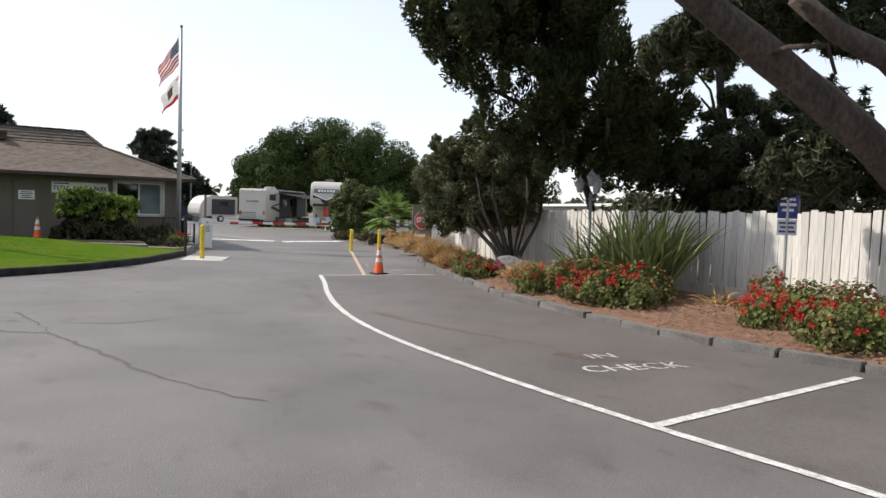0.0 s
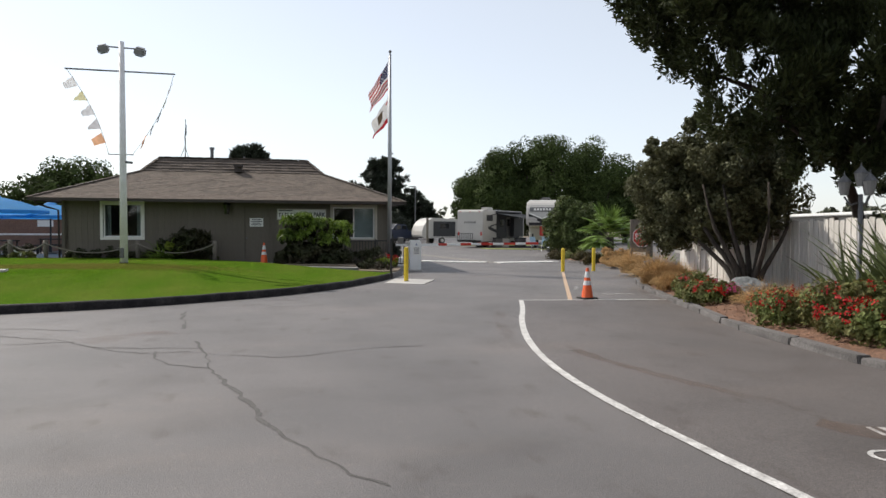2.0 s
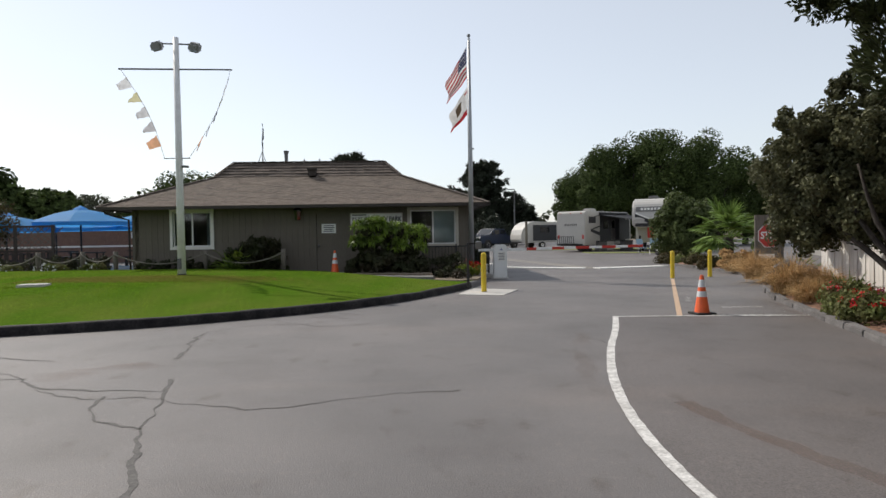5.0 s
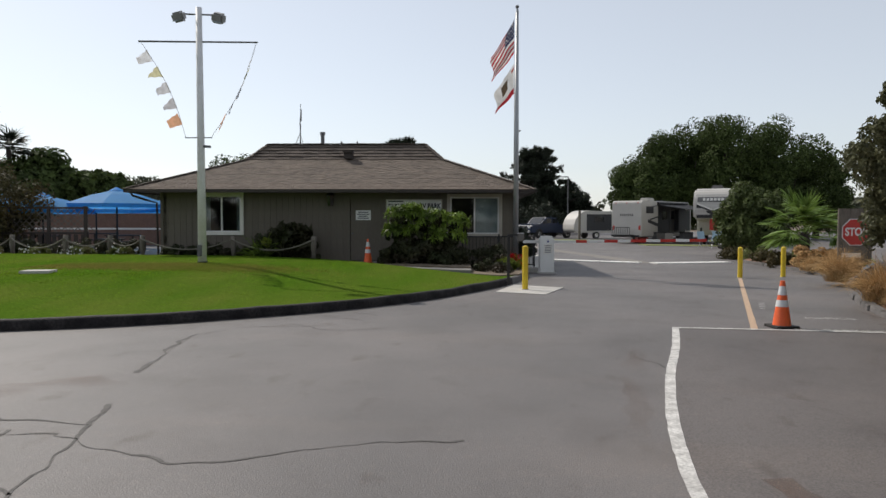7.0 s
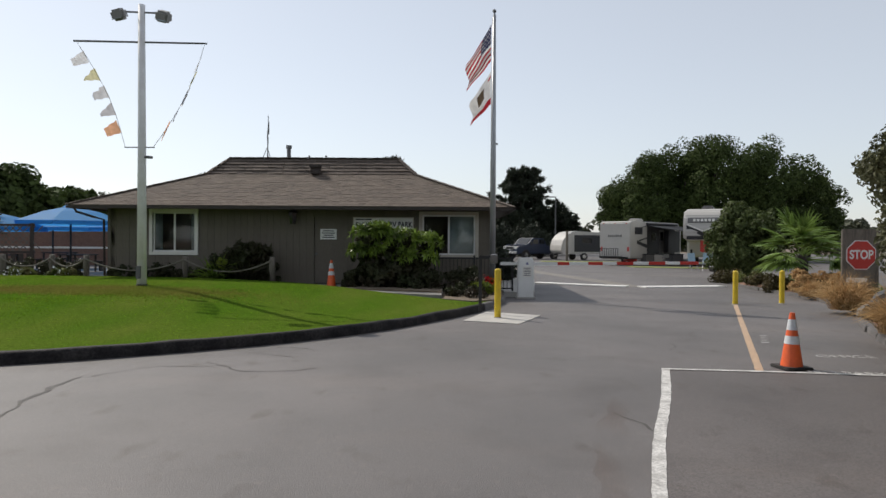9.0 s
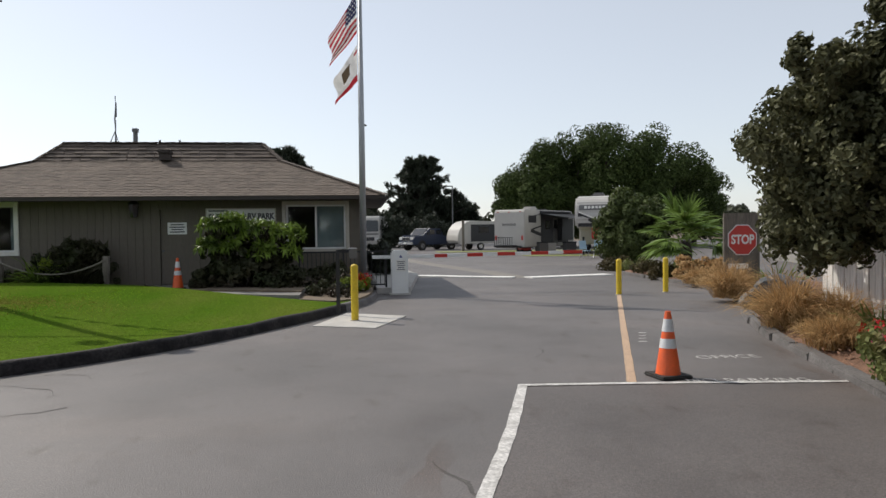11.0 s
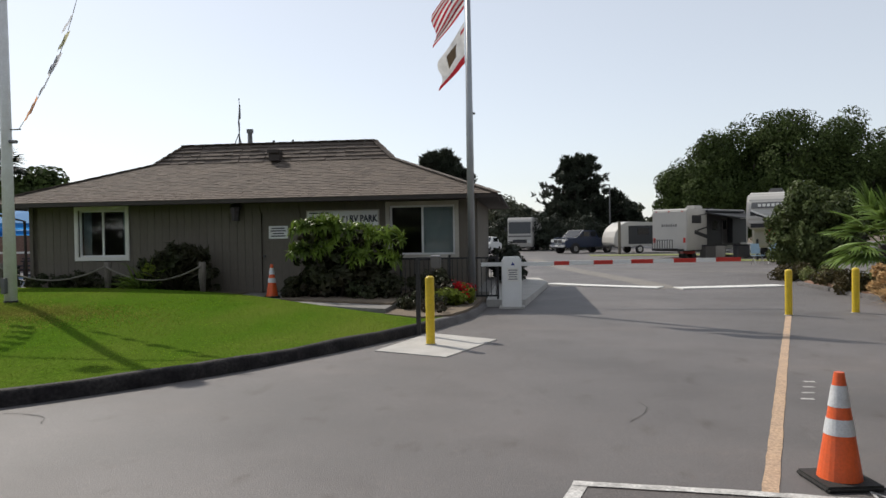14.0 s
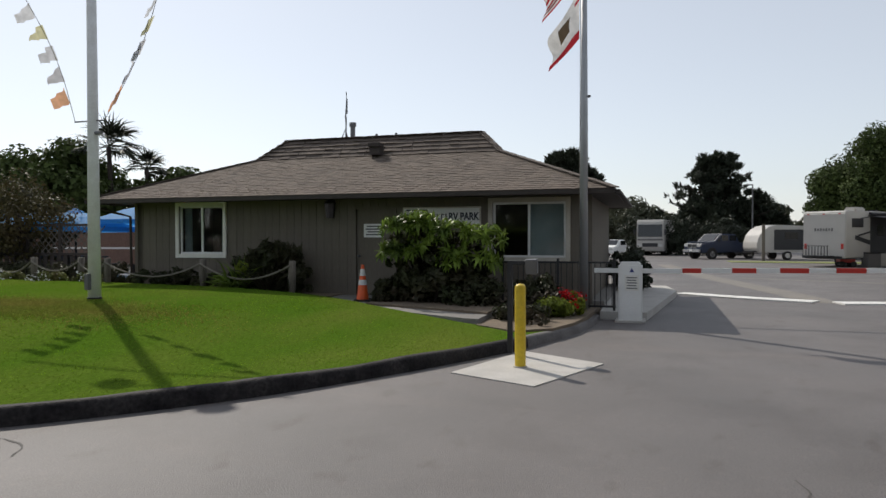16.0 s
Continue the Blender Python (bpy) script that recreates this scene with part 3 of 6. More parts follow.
sl(smx.outputs["Shader"], sn["Material Output"].inputs["Surface"])
for pts, w, z in (([(-0.75, -1.3), (-1.25, -2.6), (-1.62, -4.2), (-1.9, -5.4)], 0.2, 0.0045), ([(-1.25, -6.2), (-1.05, -7.4), (-0.45, -9.2), (0.7, -11.2), (1.5, -13.0)], 0.16, 0.0085), ([(-0.6, -9.9), (0.5, -11.2), (1.4, -12.1), (1.8, -13.2)], 0.3, 0.0125), ([(4.1, 1.9), (3.6, 0.6), (3.1, -0.9)], 0.35, 0.016), ([(-5.2, 3.0), (-3.9, 3.4), (-2.7, 4.9)], 0.5, 0.0045), ([(-7.9, -4.4), (-7.0, -3.9), (-6.2, -4.5)], 0.6, 0.0085)):
    tagged(part("soil_stain", strip(bmesh.new(), smooth_path([(*q, 0) for q in pts], 0.2), w, z, 0.5), M_STAIN), "blotchy rust-brown stain on the asphalt", "stain", kind="structure")

# painted words on the asphalt
M_WORDS = mat("faded_white_stencil", (0.58, 0.565, 0.545), 0.8, (0.20, 0.19, 0.18), scale=9, fine=70, amount=0.85, bump=0.2)
words = thing("road_lettering", 0, 0, 0, "worn white stencilled words on the asphalt", "road marking", kind="structure")
text_mesh("OFFICE", 0.3, pose(2.9, 1.15, 0.003, 0, 0, -3), M_WORDS, words, 0.0008, width=0.84)
text_mesh("NO PARKING", 0.24, pose(2.38, -0.2, 0.0135, 0, 0, -8), M_WORDS, words, 0.0008, width=0.9)
text_mesh("IN", 0.34, pose(-0.12, -10.22, 0.009, 0, 0, -10), M_WORDS, words, 0.0008, width=1.2)
text_mesh("CHECK", 0.40, pose(-0.18, -10.83, 0.009, 0, 0, -10), M_WORDS, words, 0.0008, width=1.02)
for k in range(4):
    part("letter_bar", strip(bmesh.new(), [(2.3 + 0.11 * k, 2.5 + 0.27 * k), (2.42 + 0.11 * k, 2.5 + 0.27 * k)], 0.06, 0.004, 0.2), M_WORDS, words)

# ---- office ----
WY, FZ = 12.37, 0.28          # front wall plane, floor level
X0, X1, Y1 = -13.3, -1.55, 18.4
house = thing("office_building", 0, 0, 0, "single-storey grey-tan office with a brown shingled hip roof", "building")
OPEN = [(-12.0, -10.62, 1.2, 2.48), (-3.7, -2.02, 1.16, 2.44), (-7.0, -6.02, FZ, 2.31)]   # x0, x1, z0, z1
TOP = 2.55


def pieces(x0, x1):
    """Free height ranges of the front between x0 and x1."""
    spans = [(FZ - 0.1, TOP)]
    for a, b, c, d in OPEN:
        if x1 > a and x0 < b:
            spans = [s for lo, hi in spans for s in ((lo, min(hi, c)), (max(lo, d), hi)) if s[1] - s[0] > 0.02]
    return spans


core = bmesh.new()
cuts = sorted({X0, X1, *(v for o in OPEN for v in o[:2])})
for a, b in zip(cuts, cuts[1:]):
    for lo, hi in pieces(a + 0.01, b - 0.01):
        box(core, ((a + b) / 2, WY + 0.12, (lo + hi) / 2), (b - a, 0.2, hi - lo))
box(core, (X0 + 0.08, (WY + Y1) / 2, 1.35), (0.16, Y1 - WY, 2.4))
box(core, (X1 - 0.08, (WY + Y1) / 2, 1.35), (0.16, Y1 - WY, 2.4))
box(core, ((X0 + X1) / 2, Y1, 1.35), (X1 - X0, 0.16, 2.4))
part("wall", core, M_SIDING, house)
part("room_floor", B(((X0 + X1) / 2, 15.4, FZ), (X1 - X0 - 0.3, 5.9, 0.04)), M_ROOM, house)
part("room_partition", B(((X0 + X1) / 2, 15.4, 1.4), (X1 - X0 - 0.4, 0.1, 2.2)), M_ROOM, house)
part("soffit", B(((X0 + X1) / 2, 15.37, 2.57), (13.1, 7.5, 0.05)), M_FASCIA, house)
n = 58
w = (X1 - X0) / n
boards = {}
for k in range(n):
    a = X0 + k * w
    for lo, hi in pieces(a + 0.02, a + w - 0.02):
        key = round(hi - lo, 2)
        if key not in boards:
            boards[key] = bpy.data.meshes.new("siding_board")
            t = B((0, 0, 0), (w - 0.006, 0.02, hi - lo), bevel=0.003)
            t.to_mesh(boards[key])
            t.free()
            boards[key].materials.append(M_SIDING)
        ob = new("siding_board", boards[key])
        ob.parent, ob.location = house, (a + w / 2, WY + 0.01 + 0.002 * math.sin(k * 2.7), (lo + hi) / 2)
# corner boards
for x in (X0 - 0.01, X1 + 0.01):
    part("corner_board", B((x, WY + 0.02, 1.38), (0.1, 0.09, 2.34), bevel=0.006), M_SIDING, house)


def window(x0, x1, z0, z1, trim, blind):
    cx, cz, ww, hh = (x0 + x1) / 2, (z0 + z1) / 2, x1 - x0, z1 - z0
    win = new("window")
    win.parent = house
    bm = bmesh.new()
    for sx in (-1, 1):
        box(bm, (cx + sx * (ww / 2 + 0.02), WY - 0.02, cz), (0.1, 0.05, hh + 0.14), bevel=0.006)
    for sz in (-1, 1):
        box(bm, (cx, WY - 0.022, cz + sz * (hh / 2 + 0.02)), (ww - 0.06, 0.05, 0.1), bevel=0.006)
    part("window_trim", bm, trim, win)
    bm = bmesh.new()
    for sx in (-1, 0, 1):
        box(bm, (cx + sx * (ww / 2 - 0.055), WY + 0.06, cz), (0.05, 0.05, hh - 0.05), bevel=0.004)
    for sz in (-1, 1):
        box(bm, (cx, WY + 0.062, cz + sz * (hh / 2 - 0.05)), (ww - 0.08, 0.045, 0.05), bevel=0.004)
    part("window_frame", bm, M_WHITE, win)
    for sx in (-1, 1):
        pane = part("pane", B((cx + sx * ww / 4, WY + 0.07, cz), (ww / 2 - 0.06, 0.006, hh - 0.08)), M_GLASS, win)
        pane.visible_shadow = False
    if blind:
        part("blind", B((cx + ww / 4, WY + 0.2, cz), (ww / 2 - 0.02, 0.015, hh)), M_BLIND, win, "pale grey-green roller blind")
    else:
        for sx in (-1, 1):
            cur = bmesh.new()
            g = [[cur.verts.new((cx + sx * (ww / 2 - 0.02 - 0.016 * k), WY + 0.24 + 0.03 * (k % 2), cz + dz * hh / 2)) for k in range(15)] for dz in (-1, 1)]
            for k in range(14):
                cur.faces.new((g[0][k], g[0][k + 1], g[1][k + 1], g[1][k]))
            part("curtain", cur, M_BLIND, win, "pale gathered curtain behind the glass")


window(-12.0, -10.62, 1.2, 2.48, M_TRIM, False)
window(-3.7, -2.02, 1.16, 2.44, M_BEIGE, True)
# door
door = part("door", B((-6.51, WY + 0.05, 1.3), (0.94, 0.05, 2.0), bevel=0.004), M_SIDING, house, "plain grey-tan painted door")
bm = bmesh.new()
for x in (-7.02, -6.0):
    box(bm, (x, WY - 0.012, 1.32), (0.07, 0.04, 2.08), bevel=0.005)
box(bm, (-6.51, WY - 0.014, 2.33), (0.94, 0.04, 0.06), bevel=0.005)
part("door_frame", bm, M_SIDING, house)
bm = R((-6.9, WY + 0.03, 1.2), (-6.9, WY - 0.05, 1.2), 0.018)
ball(bm, (-6.9, WY - 0.07, 1.2), 0.034)
part("door_knob", bm, M_STEEL, door, "dull metal door knob")
part("door_notice", B((-6.55, WY + 0.018, 1.8), (0.5, 0.008, 0.32)), M_WHITE, door, "white notice with lines of print")
bm = bmesh.new()
for k, l in enumerate((0.34, 0.4, 0.3, 0.38)):
    box(bm, (-6.55, WY + 0.0125, 1.9 - k * 0.065), (l, 0.003, 0.028))
part("notice_print", bm, M_LETTER, door)
# name board: the place's name as bars, the plain words lettered
sign = thing("name_board", -4.86, WY - 0.03, 2.12, "long white name board with dark serif lettering", "sign")
part("board", B((0, 0, 0), (1.86, 0.03, 0.42), bevel=0.006), M_WHITE, sign)
bm = bmesh.new()
for sz in (-1, 1):
    box(bm, (0, -0.012, sz * 0.195), (1.86, 0.02, 0.03))
for sx in (-1, 1):
    box(bm, (sx * 0.915, -0.012, 0), (0.03, 0.02, 0.36))
part("board_frame", bm, M_BEIGE, sign)
bm = bmesh.new()
for k in range(10):
    if k != 5:
        box(bm, (-0.83 + k * 0.105, -0.018, -0.02), (0.028, 0.004, 0.15))
        box(bm, (-0.79 + k * 0.105, -0.018, 0.035 - 0.1 * (k % 2)), (0.05, 0.004, 0.03))
box(bm, (-0.6, -0.018, 0.14), (0.5, 0.004, 0.035))
part("name_bars", bm, M_LETTER, sign)
text_mesh("RV PARK", 0.23, pose(0.53, -0.019, -0.02, 90, 0, 0), M_LETTER, sign, 0.003, width=0.78, bold=0.008)
# wall lantern
lan = thing("wall_lantern", -7.62, WY - 0.1, 2.3, "black carriage lantern fixed to the siding", "lamp")
bm = B((0, 0.08, 0.0), (0.1, 0.03, 0.3))
rod(bm, (0, 0.08, 0.2), (0, 0.0, 0.24), 0.012)
part("bracket", bm, M_BLACK, lan)
bm = bmesh.new()
bmesh.ops.create_cone(bm, cap_ends=True, segments=6, radius1=0.07, radius2=0.1, depth=0.26, matrix=Matrix.Translation((0, 0, -0.02)))
part("lantern_body", bm, M_DARKGLASS, lan)
part("lantern_cap", R((0, 0, 0.11), (0, 0, 0.24), 0.12, 0.02, 6), M_BLACK, lan)
lan.scale = (1.35, 1.0, 1.3)

# roof: hip with a steeper crown
EX0, EX1, EY0, EY1, EZ = -14.2, -0.98, 11.55, 19.2, 2.62
BX0, BX1, BY0, BY1, BZ = -11.15, -4.0, 14.68, 16.06, 3.84
RX0, RX1, RY, RZ = -10.55, -4.68, 15.37, 4.46
eave = [(EX0, EY0, EZ), (EX1, EY0, EZ), (EX1, EY1, EZ), (EX0, EY1, EZ)]
brk = [(BX0, BY0, BZ), (BX1, BY0, BZ), (BX1, BY1, BZ), (BX0, BY1, BZ)]
rdg = [(RX0, RY, RZ), (RX1, RY, RZ), (RX1, RY + 0.02, RZ), (RX0, RY + 0.02, RZ)]
bm = bmesh.new()
ev, bv, rv = ([bm.verts.new(p) for p in q] for q in (eave, brk, rdg))
for i in range(4):
    j = (i + 1) % 4
    bm.faces.new((ev[i], ev[j], bv[j], bv[i]))
    bm.faces.new((bv[i], bv[j], rv[j], rv[i]))
bm.faces.new(rv)
roof = part("roof", bm, M_SHINGLE, house, "brown asphalt shingle hip roof with a steeper crown")
for p, q in zip(eave, eave[1:] + eave[:1]):
    c = (Vector(p) + Vector(q)) / 2
    level = abs(p[0] - q[0]) > 1
    part("fascia", B((c.x, c.y, EZ - 0.055), ((abs(p[0] - q[0]) if level else 0.04), (0.04 if level else abs(p[1] - q[1]) - 0.05), 0.09)), M_FASCIA, house)



def courses(lo, hi, exposure, tab, thick, material, name, nparts):
    """Rows of overlapping shingles between two edges (lo pair, hi pair)."""
    (a, b), (c, d) = [Vector(p) for p in lo], [Vector(p) for p in hi]
    slope = ((c + d) / 2 - (a + b) / 2)
    rows = max(1, int(slope.length / exposure))
    nrm = (b - a).cross(c - a).normalized()
    along, up = (b - a).normalized(), ((c + d) / 2 - (a + b) / 2)
    up = (up - along * up.dot(along)).normalized()
    V, F, made, shared = [], [], 0, None
    for r in range(rows):
        p, q = a.lerp(c, r / rows), b.lerp(d, r / rows)
        cnt = int((q - p).length / tab) + 1
        for k in range(cnt):
            off = (tab / 2 if r % 2 else 0) + random.uniform(-0.03, 0.03)
            s0, s1 = max(0, k * tab - off), min((q - p).length, k * tab + tab - off - 0.004)
            if s1 - s0 < 0.05:
                continue
            o = p + along * s0
            x, u = along * (s1 - s0), up * (exposure * 1.25 * random.uniform(0.94, 1.05))
            t = nrm * (thick * random.uniform(0.7, 1.5))
            base = nrm * 0.004
            vs = [o + base - up * 0.01, o + x + base - up * 0.01, o + x + t - up * 0.01, o + t - up * 0.01, o + u + base, o + x + u + base]
            fs = [(0, 1, 2, 3), (3, 2, 5, 4), (0, 3, 4), (1, 5, 2)]
            if made < nparts and abs(s1 - s0 - tab + 0.004) < 0.03:
                if shared is None:
                    shared = bpy.data.meshes.new("shingle")
                    shared.from_pydata([tuple(v - o) for v in vs], [], fs)
                    shared.materials.append(material)
                ob = new("shingle", shared)
                ob.parent, ob.location = house, o
                made += 1
            else:
                n0 = len(V)
                V += [tuple(v) for v in vs]
                F += [tuple(i + n0 for i in fc) for fc in fs]
    me = bpy.data.meshes.new(name)
    me.from_pydata(V, [], F)
    ob = link_mesh(name, me, material, house)
    ob["kind"] = "stuff"


courses(eave[0:2], brk[0:2], 0.135, 0.17, 0.011, M_SHINGLE, "shingle_course", 290)
courses((eave[1], eave[2]), (brk[1], brk[2]), 0.135, 0.17, 0.011, M_SHINGLE, "shingle_course", 0)
courses((eave[3], eave[0]), (brk[3], brk[0]), 0.135, 0.17, 0.011, M_SHINGLE, "shingle_course", 0)
courses(brk[0:2], rdg[0:2], 0.155, 0.26, 0.034, M_SHINGLE2, "shake_course", 0)
courses((brk[1], brk[2]), (rdg[1], rdg[2]), 0.155, 0.26, 0.034, M_SHINGLE2, "shake_course", 0)
courses((brk[3], brk[0]), (rdg[3], rdg[0]), 0.155, 0.26, 0.034, M_SHINGLE2, "shake_course", 0)
for p, q in ((eave[0], brk[0]), (brk[0], rdg[0]), (eave[1], brk[1]), (brk[1], rdg[1]), (rdg[0], rdg[1])):
    p, q = Vector(p), Vector(q)
    bm = bmesh.new()
    cnt = int((q - p).length / 0.2)
    for k in range(cnt):
        c = p.lerp(q, (k + 0.5) / cnt)
        m = Matrix.Translation(c + Vector((0, 0, 0.022 + 0.006 * (k % 2)))) @ (q - p).to_track_quat("Y", "Z").to_matrix().to_4x4() @ Matrix.Diagonal((0.2, 0.26, 0.022, 1))
        bmesh.ops.create_cube(bm, size=1, matrix=m)
    part("hip_cap", bm, M_SHINGLE2, house)["kind"] = "stuff"
# roof fittings
bm = B((-7.4, 14.55, 4.12), (0.36, 0.3, 0.1), bevel=0.01)
box(bm, (-7.4, 14.62, 3.98), (0.3, 0.3, 0.24))
tagged(part("roof_vent", bm, M_FASCIA), "brown metal roof vent", "vent")
pipe = R((-8.55, 15.6, 4.3), (-8.55, 15.6, 4.86), 0.07)
rod(pipe, (-8.55, 15.6, 4.84), (-8.55, 15.6, 4.95), 0.1)
tagged(part("flue_pipe", pipe, M_STEEL), "short grey metal flue pipe on the roof", "pipe")
for x in (-7.85, -7.25):
    bm = R((x, 15.7, 4.3), (x, 15.7, 4.58), 0.018)
    rod(bm, (x, 15.7, 4.56), (x, 15.7, 4.61), 0.035)
    tagged(part("vent_pipe", bm, M_STEEL), "thin vent pipe standing on the roof", "pipe")
ant = thing("roof_antenna", -10.05, 18.3, 4.75, "thin antenna mast on a metal tripod", "antenna")
part("mast", tube(bmesh.new(), [(0, 0, -1.9), (0, 0, 0), (0.02, 0, 0.5), (0.0, 0, 0.9), (0.045, 0, 1.3), (0.03, 0, 1.72)], [0.025, 0.022, 0.022, 0.022, 0.03, 0.02], 7), M_STEEL, ant)
part("sail_panel", B((0.05, 0, 1.25), (0.05, 0.03, 0.5), bevel=0.01), M_STEEL, ant)
part("sail_panel", B((0.02, 0, 0.75), (0.05, 0.03, 0.3), bevel=0.01), M_STEEL, ant)
for a in (90, 210, 330):
    part("tripod_leg", R((0.2 * math.cos(radians(a)), 0.2 * math.sin(radians(a)), 0.0), (0, 0, 0.5), 0.014, seg=6), M_STEEL, ant)
# gutter downpipe
bm = tube(bmesh.new(), [(-14.05, 11.7, 2.55), (-14.0, 11.75, 2.42), (-13.75, 12.1, 2.3), (-13.45, 12.3, 2.2), (-13.42, 12.3, 0.3)], [0.035] * 5, 8)
tagged(part("downpipe", bm, M_FASCIA), "dark brown gutter downpipe at the corner", "pipe")

# ---- bollards, cones, poles ----
def bollard(x, y, h, group, z=0.0):
    b = thing("bollard", x, y, z, "yellow-painted steel pipe bollard with a domed top", "bollard", group=group)
    part("post", R((0, 0, -0.05), (0, 0, h - 0.03), 0.068, seg=18), M_YELLOW, b)
    bm = bmesh.new()
    ball(bm, (0, 0, h - 0.03), (0.068, 0.068, 0.045))
    part("cap", bm, M_YELLOW, b)
    part("collar", R((0, 0, 0), (0, 0, 0.015), 0.085, seg=18), M_CONCRETE, b)


bollard(-1.77, 5.72, 1.02, "bollards by the gate", 0.014)
bollard(4.72, 9.55, 0.88, "bollards by the gate")
bollard(6.1, 9.9, 0.88, "bollards by the gate")


def cone(x, y, z, h, rz):
    c = thing("traffic_cone", x, y, z, "orange traffic cone with two white reflective sleeves", "traffic cone", rz, "traffic cones")
    part("base", B((0, 0, 0.02), (0.38, 0.38, 0.04), bevel=0.015), M_RUBBER, c, "black rubber base")
    rad = lambda t: 0.135 * (1 - t) + 0.03 * t
    part("cone_body", R((0, 0, 0.035), (0, 0, h), rad(0), rad(1), 24), M_ORANGE, c)
    for lo, hi in ((0.42, 0.57), (0.68, 0.88)):
        z0, z1 = 0.035 + (h - 0.035) * lo, 0.035 + (h - 0.035) * hi
        bm = bmesh.new()
        bmesh.ops.create_cone(bm, cap_ends=False, segments=24, radius1=rad(lo) + 0.0035, radius2=rad(hi) + 0.0035, depth=z1 - z0, matrix=Matrix.Translation((0, 0, (z0 + z1) / 2)))
        part("sleeve", bm, M_REFLECT, c, "white reflective sleeve")


cone(1.66, 0.16, 0.0, 0.72, 8)
cone(-6.2, 10.95, 0.27, 0.78, 20)

# card reader post
rd = thing("card_reader_post", -2.1, 6.7, 0.02, "black card reader on a square steel post", "card reader")
part("post", B((0, 0, 0.62), (0.07, 0.07, 1.24), bevel=0.008), M_BLACK, rd)
part("arm", B((0.12, 0, 1.25), (0.3, 0.06, 0.05), bevel=0.008), M_BLACK, rd)
part("reader_box", B((0.3, 0, 1.2), (0.16, 0.12, 0.2), bevel=0.01, rx=8), M_STEEL, rd, "grey sloped reader housing")

# gate operator and arm
gb_ = thing("gate_operator", -0.65, 11.05, 0.0, "white sheet-metal barrier gate cabinet with a notice", "gate operator")
part("cabinet", B((0, 0, 0.56), (0.44, 0.36, 1.12), bevel=0.03), M_WHITE, gb_)
part("cabinet_top", B((0, 0, 1.13), (0.38, 0.3, 0.05), bevel=0.02), M_WHITE, gb_)
part("notice", B((0.03, -0.183, 0.76), (0.26, 0.006, 0.3)), M_TRIM, gb_, "white notice with dark print")
bm = bmesh.new()
for k in range(5):
    box(bm, (0.03, -0.1875, 0.86 - k * 0.05), (0.2 - 0.03 * (k % 2), 0.003, 0.02))
part("notice_print", bm, M_STEEL, gb_)
part("emblem", R((0.03, -0.182, 0.99), (0.03, -0.187, 0.99), 0.05, seg=3), M_BLUE, gb_, "small dark blue triangle emblem")
part("plinth", B((0, 0, 0.02), (0.56, 0.5, 0.05), bevel=0.01), M_CONCRETE, gb_)
arm = thing("barrier_arm", 0, 11.28, 0.98, "red and white striped barrier arm, lowered", "barrier")
edges = [-1.35, 0.3, 0.64, 1.18, 1.6, 2.0, 2.48, 2.92, 3.4, 3.82, 4.35]
for k, (a, b) in enumerate(zip(edges, edges[1:])):
    part("arm_stripe", B(((a + b) / 2, 0, 0.012 * (a + b) / 2), (b - a, 0.045, 0.09), bevel=0.004), M_RED if k % 2 else M_WHITE, arm)

# iron fence by the gate
fen = thing("iron_fence", 0, 11.5, 0.12, "black wrought-iron picket fence beside the gate", "fence")
for z in (0.12, 1.0):
    part("rail", B((-2.1, 0, z), (2.3, 0.03, 0.04)), M_BLACK, fen)
for x in (-3.25, -2.1, -0.98):
    part("post", B((x, 0, 0.53), (0.05, 0.05, 1.1), bevel=0.005), M_BLACK, fen)
for k in range(20):
    part("picket", B((-3.15 + k * 0.112, 0, 0.55), (0.016, 0.016, 0.92)), M_BLACK, fen)

# flagpole and flags
fp = thing("flagpole", -1.57, 11.42, 0.1, "tall tapered aluminium flagpole with a ball top", "flagpole")
part("pole", tube(bmesh.new(), [(0, 0, 0), (0, 0, 4.0), (0, 0, 8.05)], [0.085, 0.075, 0.045], 14), M_ALU, fp)
bm = bmesh.new()
ball(bm, (0, 0, 8.2), 0.06)
part("finial", bm, M_STEEL, fp)
part("truck", R((0, 0, 8.04), (0, 0, 8.15), 0.05, 0.03), M_ALU, fp)
part("cleat", B((0.09, 0, 4.35), (0.08, 0.03, 0.05), bevel=0.008), M_STEEL, fp)
part("halyard", R((-0.09, -0.03, 1.2), (-0.06, -0.03, 8.0), 0.006, seg=5), M_ROPE, fp)
M_FRED = leafmat("flag_red", (0.42, 0.03, 0.04), (0.36, 0.025, 0.035), 0.35, 0.8)
M_FWHITE = leafmat("flag_white", (0.70, 0.68, 0.66), (0.62, 0.61, 0.6), 0.35, 0.8)
M_FBLUE = leafmat("flag_navy", (0.03, 0.035, 0.10), (0.025, 0.03, 0.08), 0.3, 0.8)
M_FBROWN = leafmat("flag_brown", (0.13, 0.09, 0.06), (0.11, 0.08, 0.05), 0.3, 0.8)


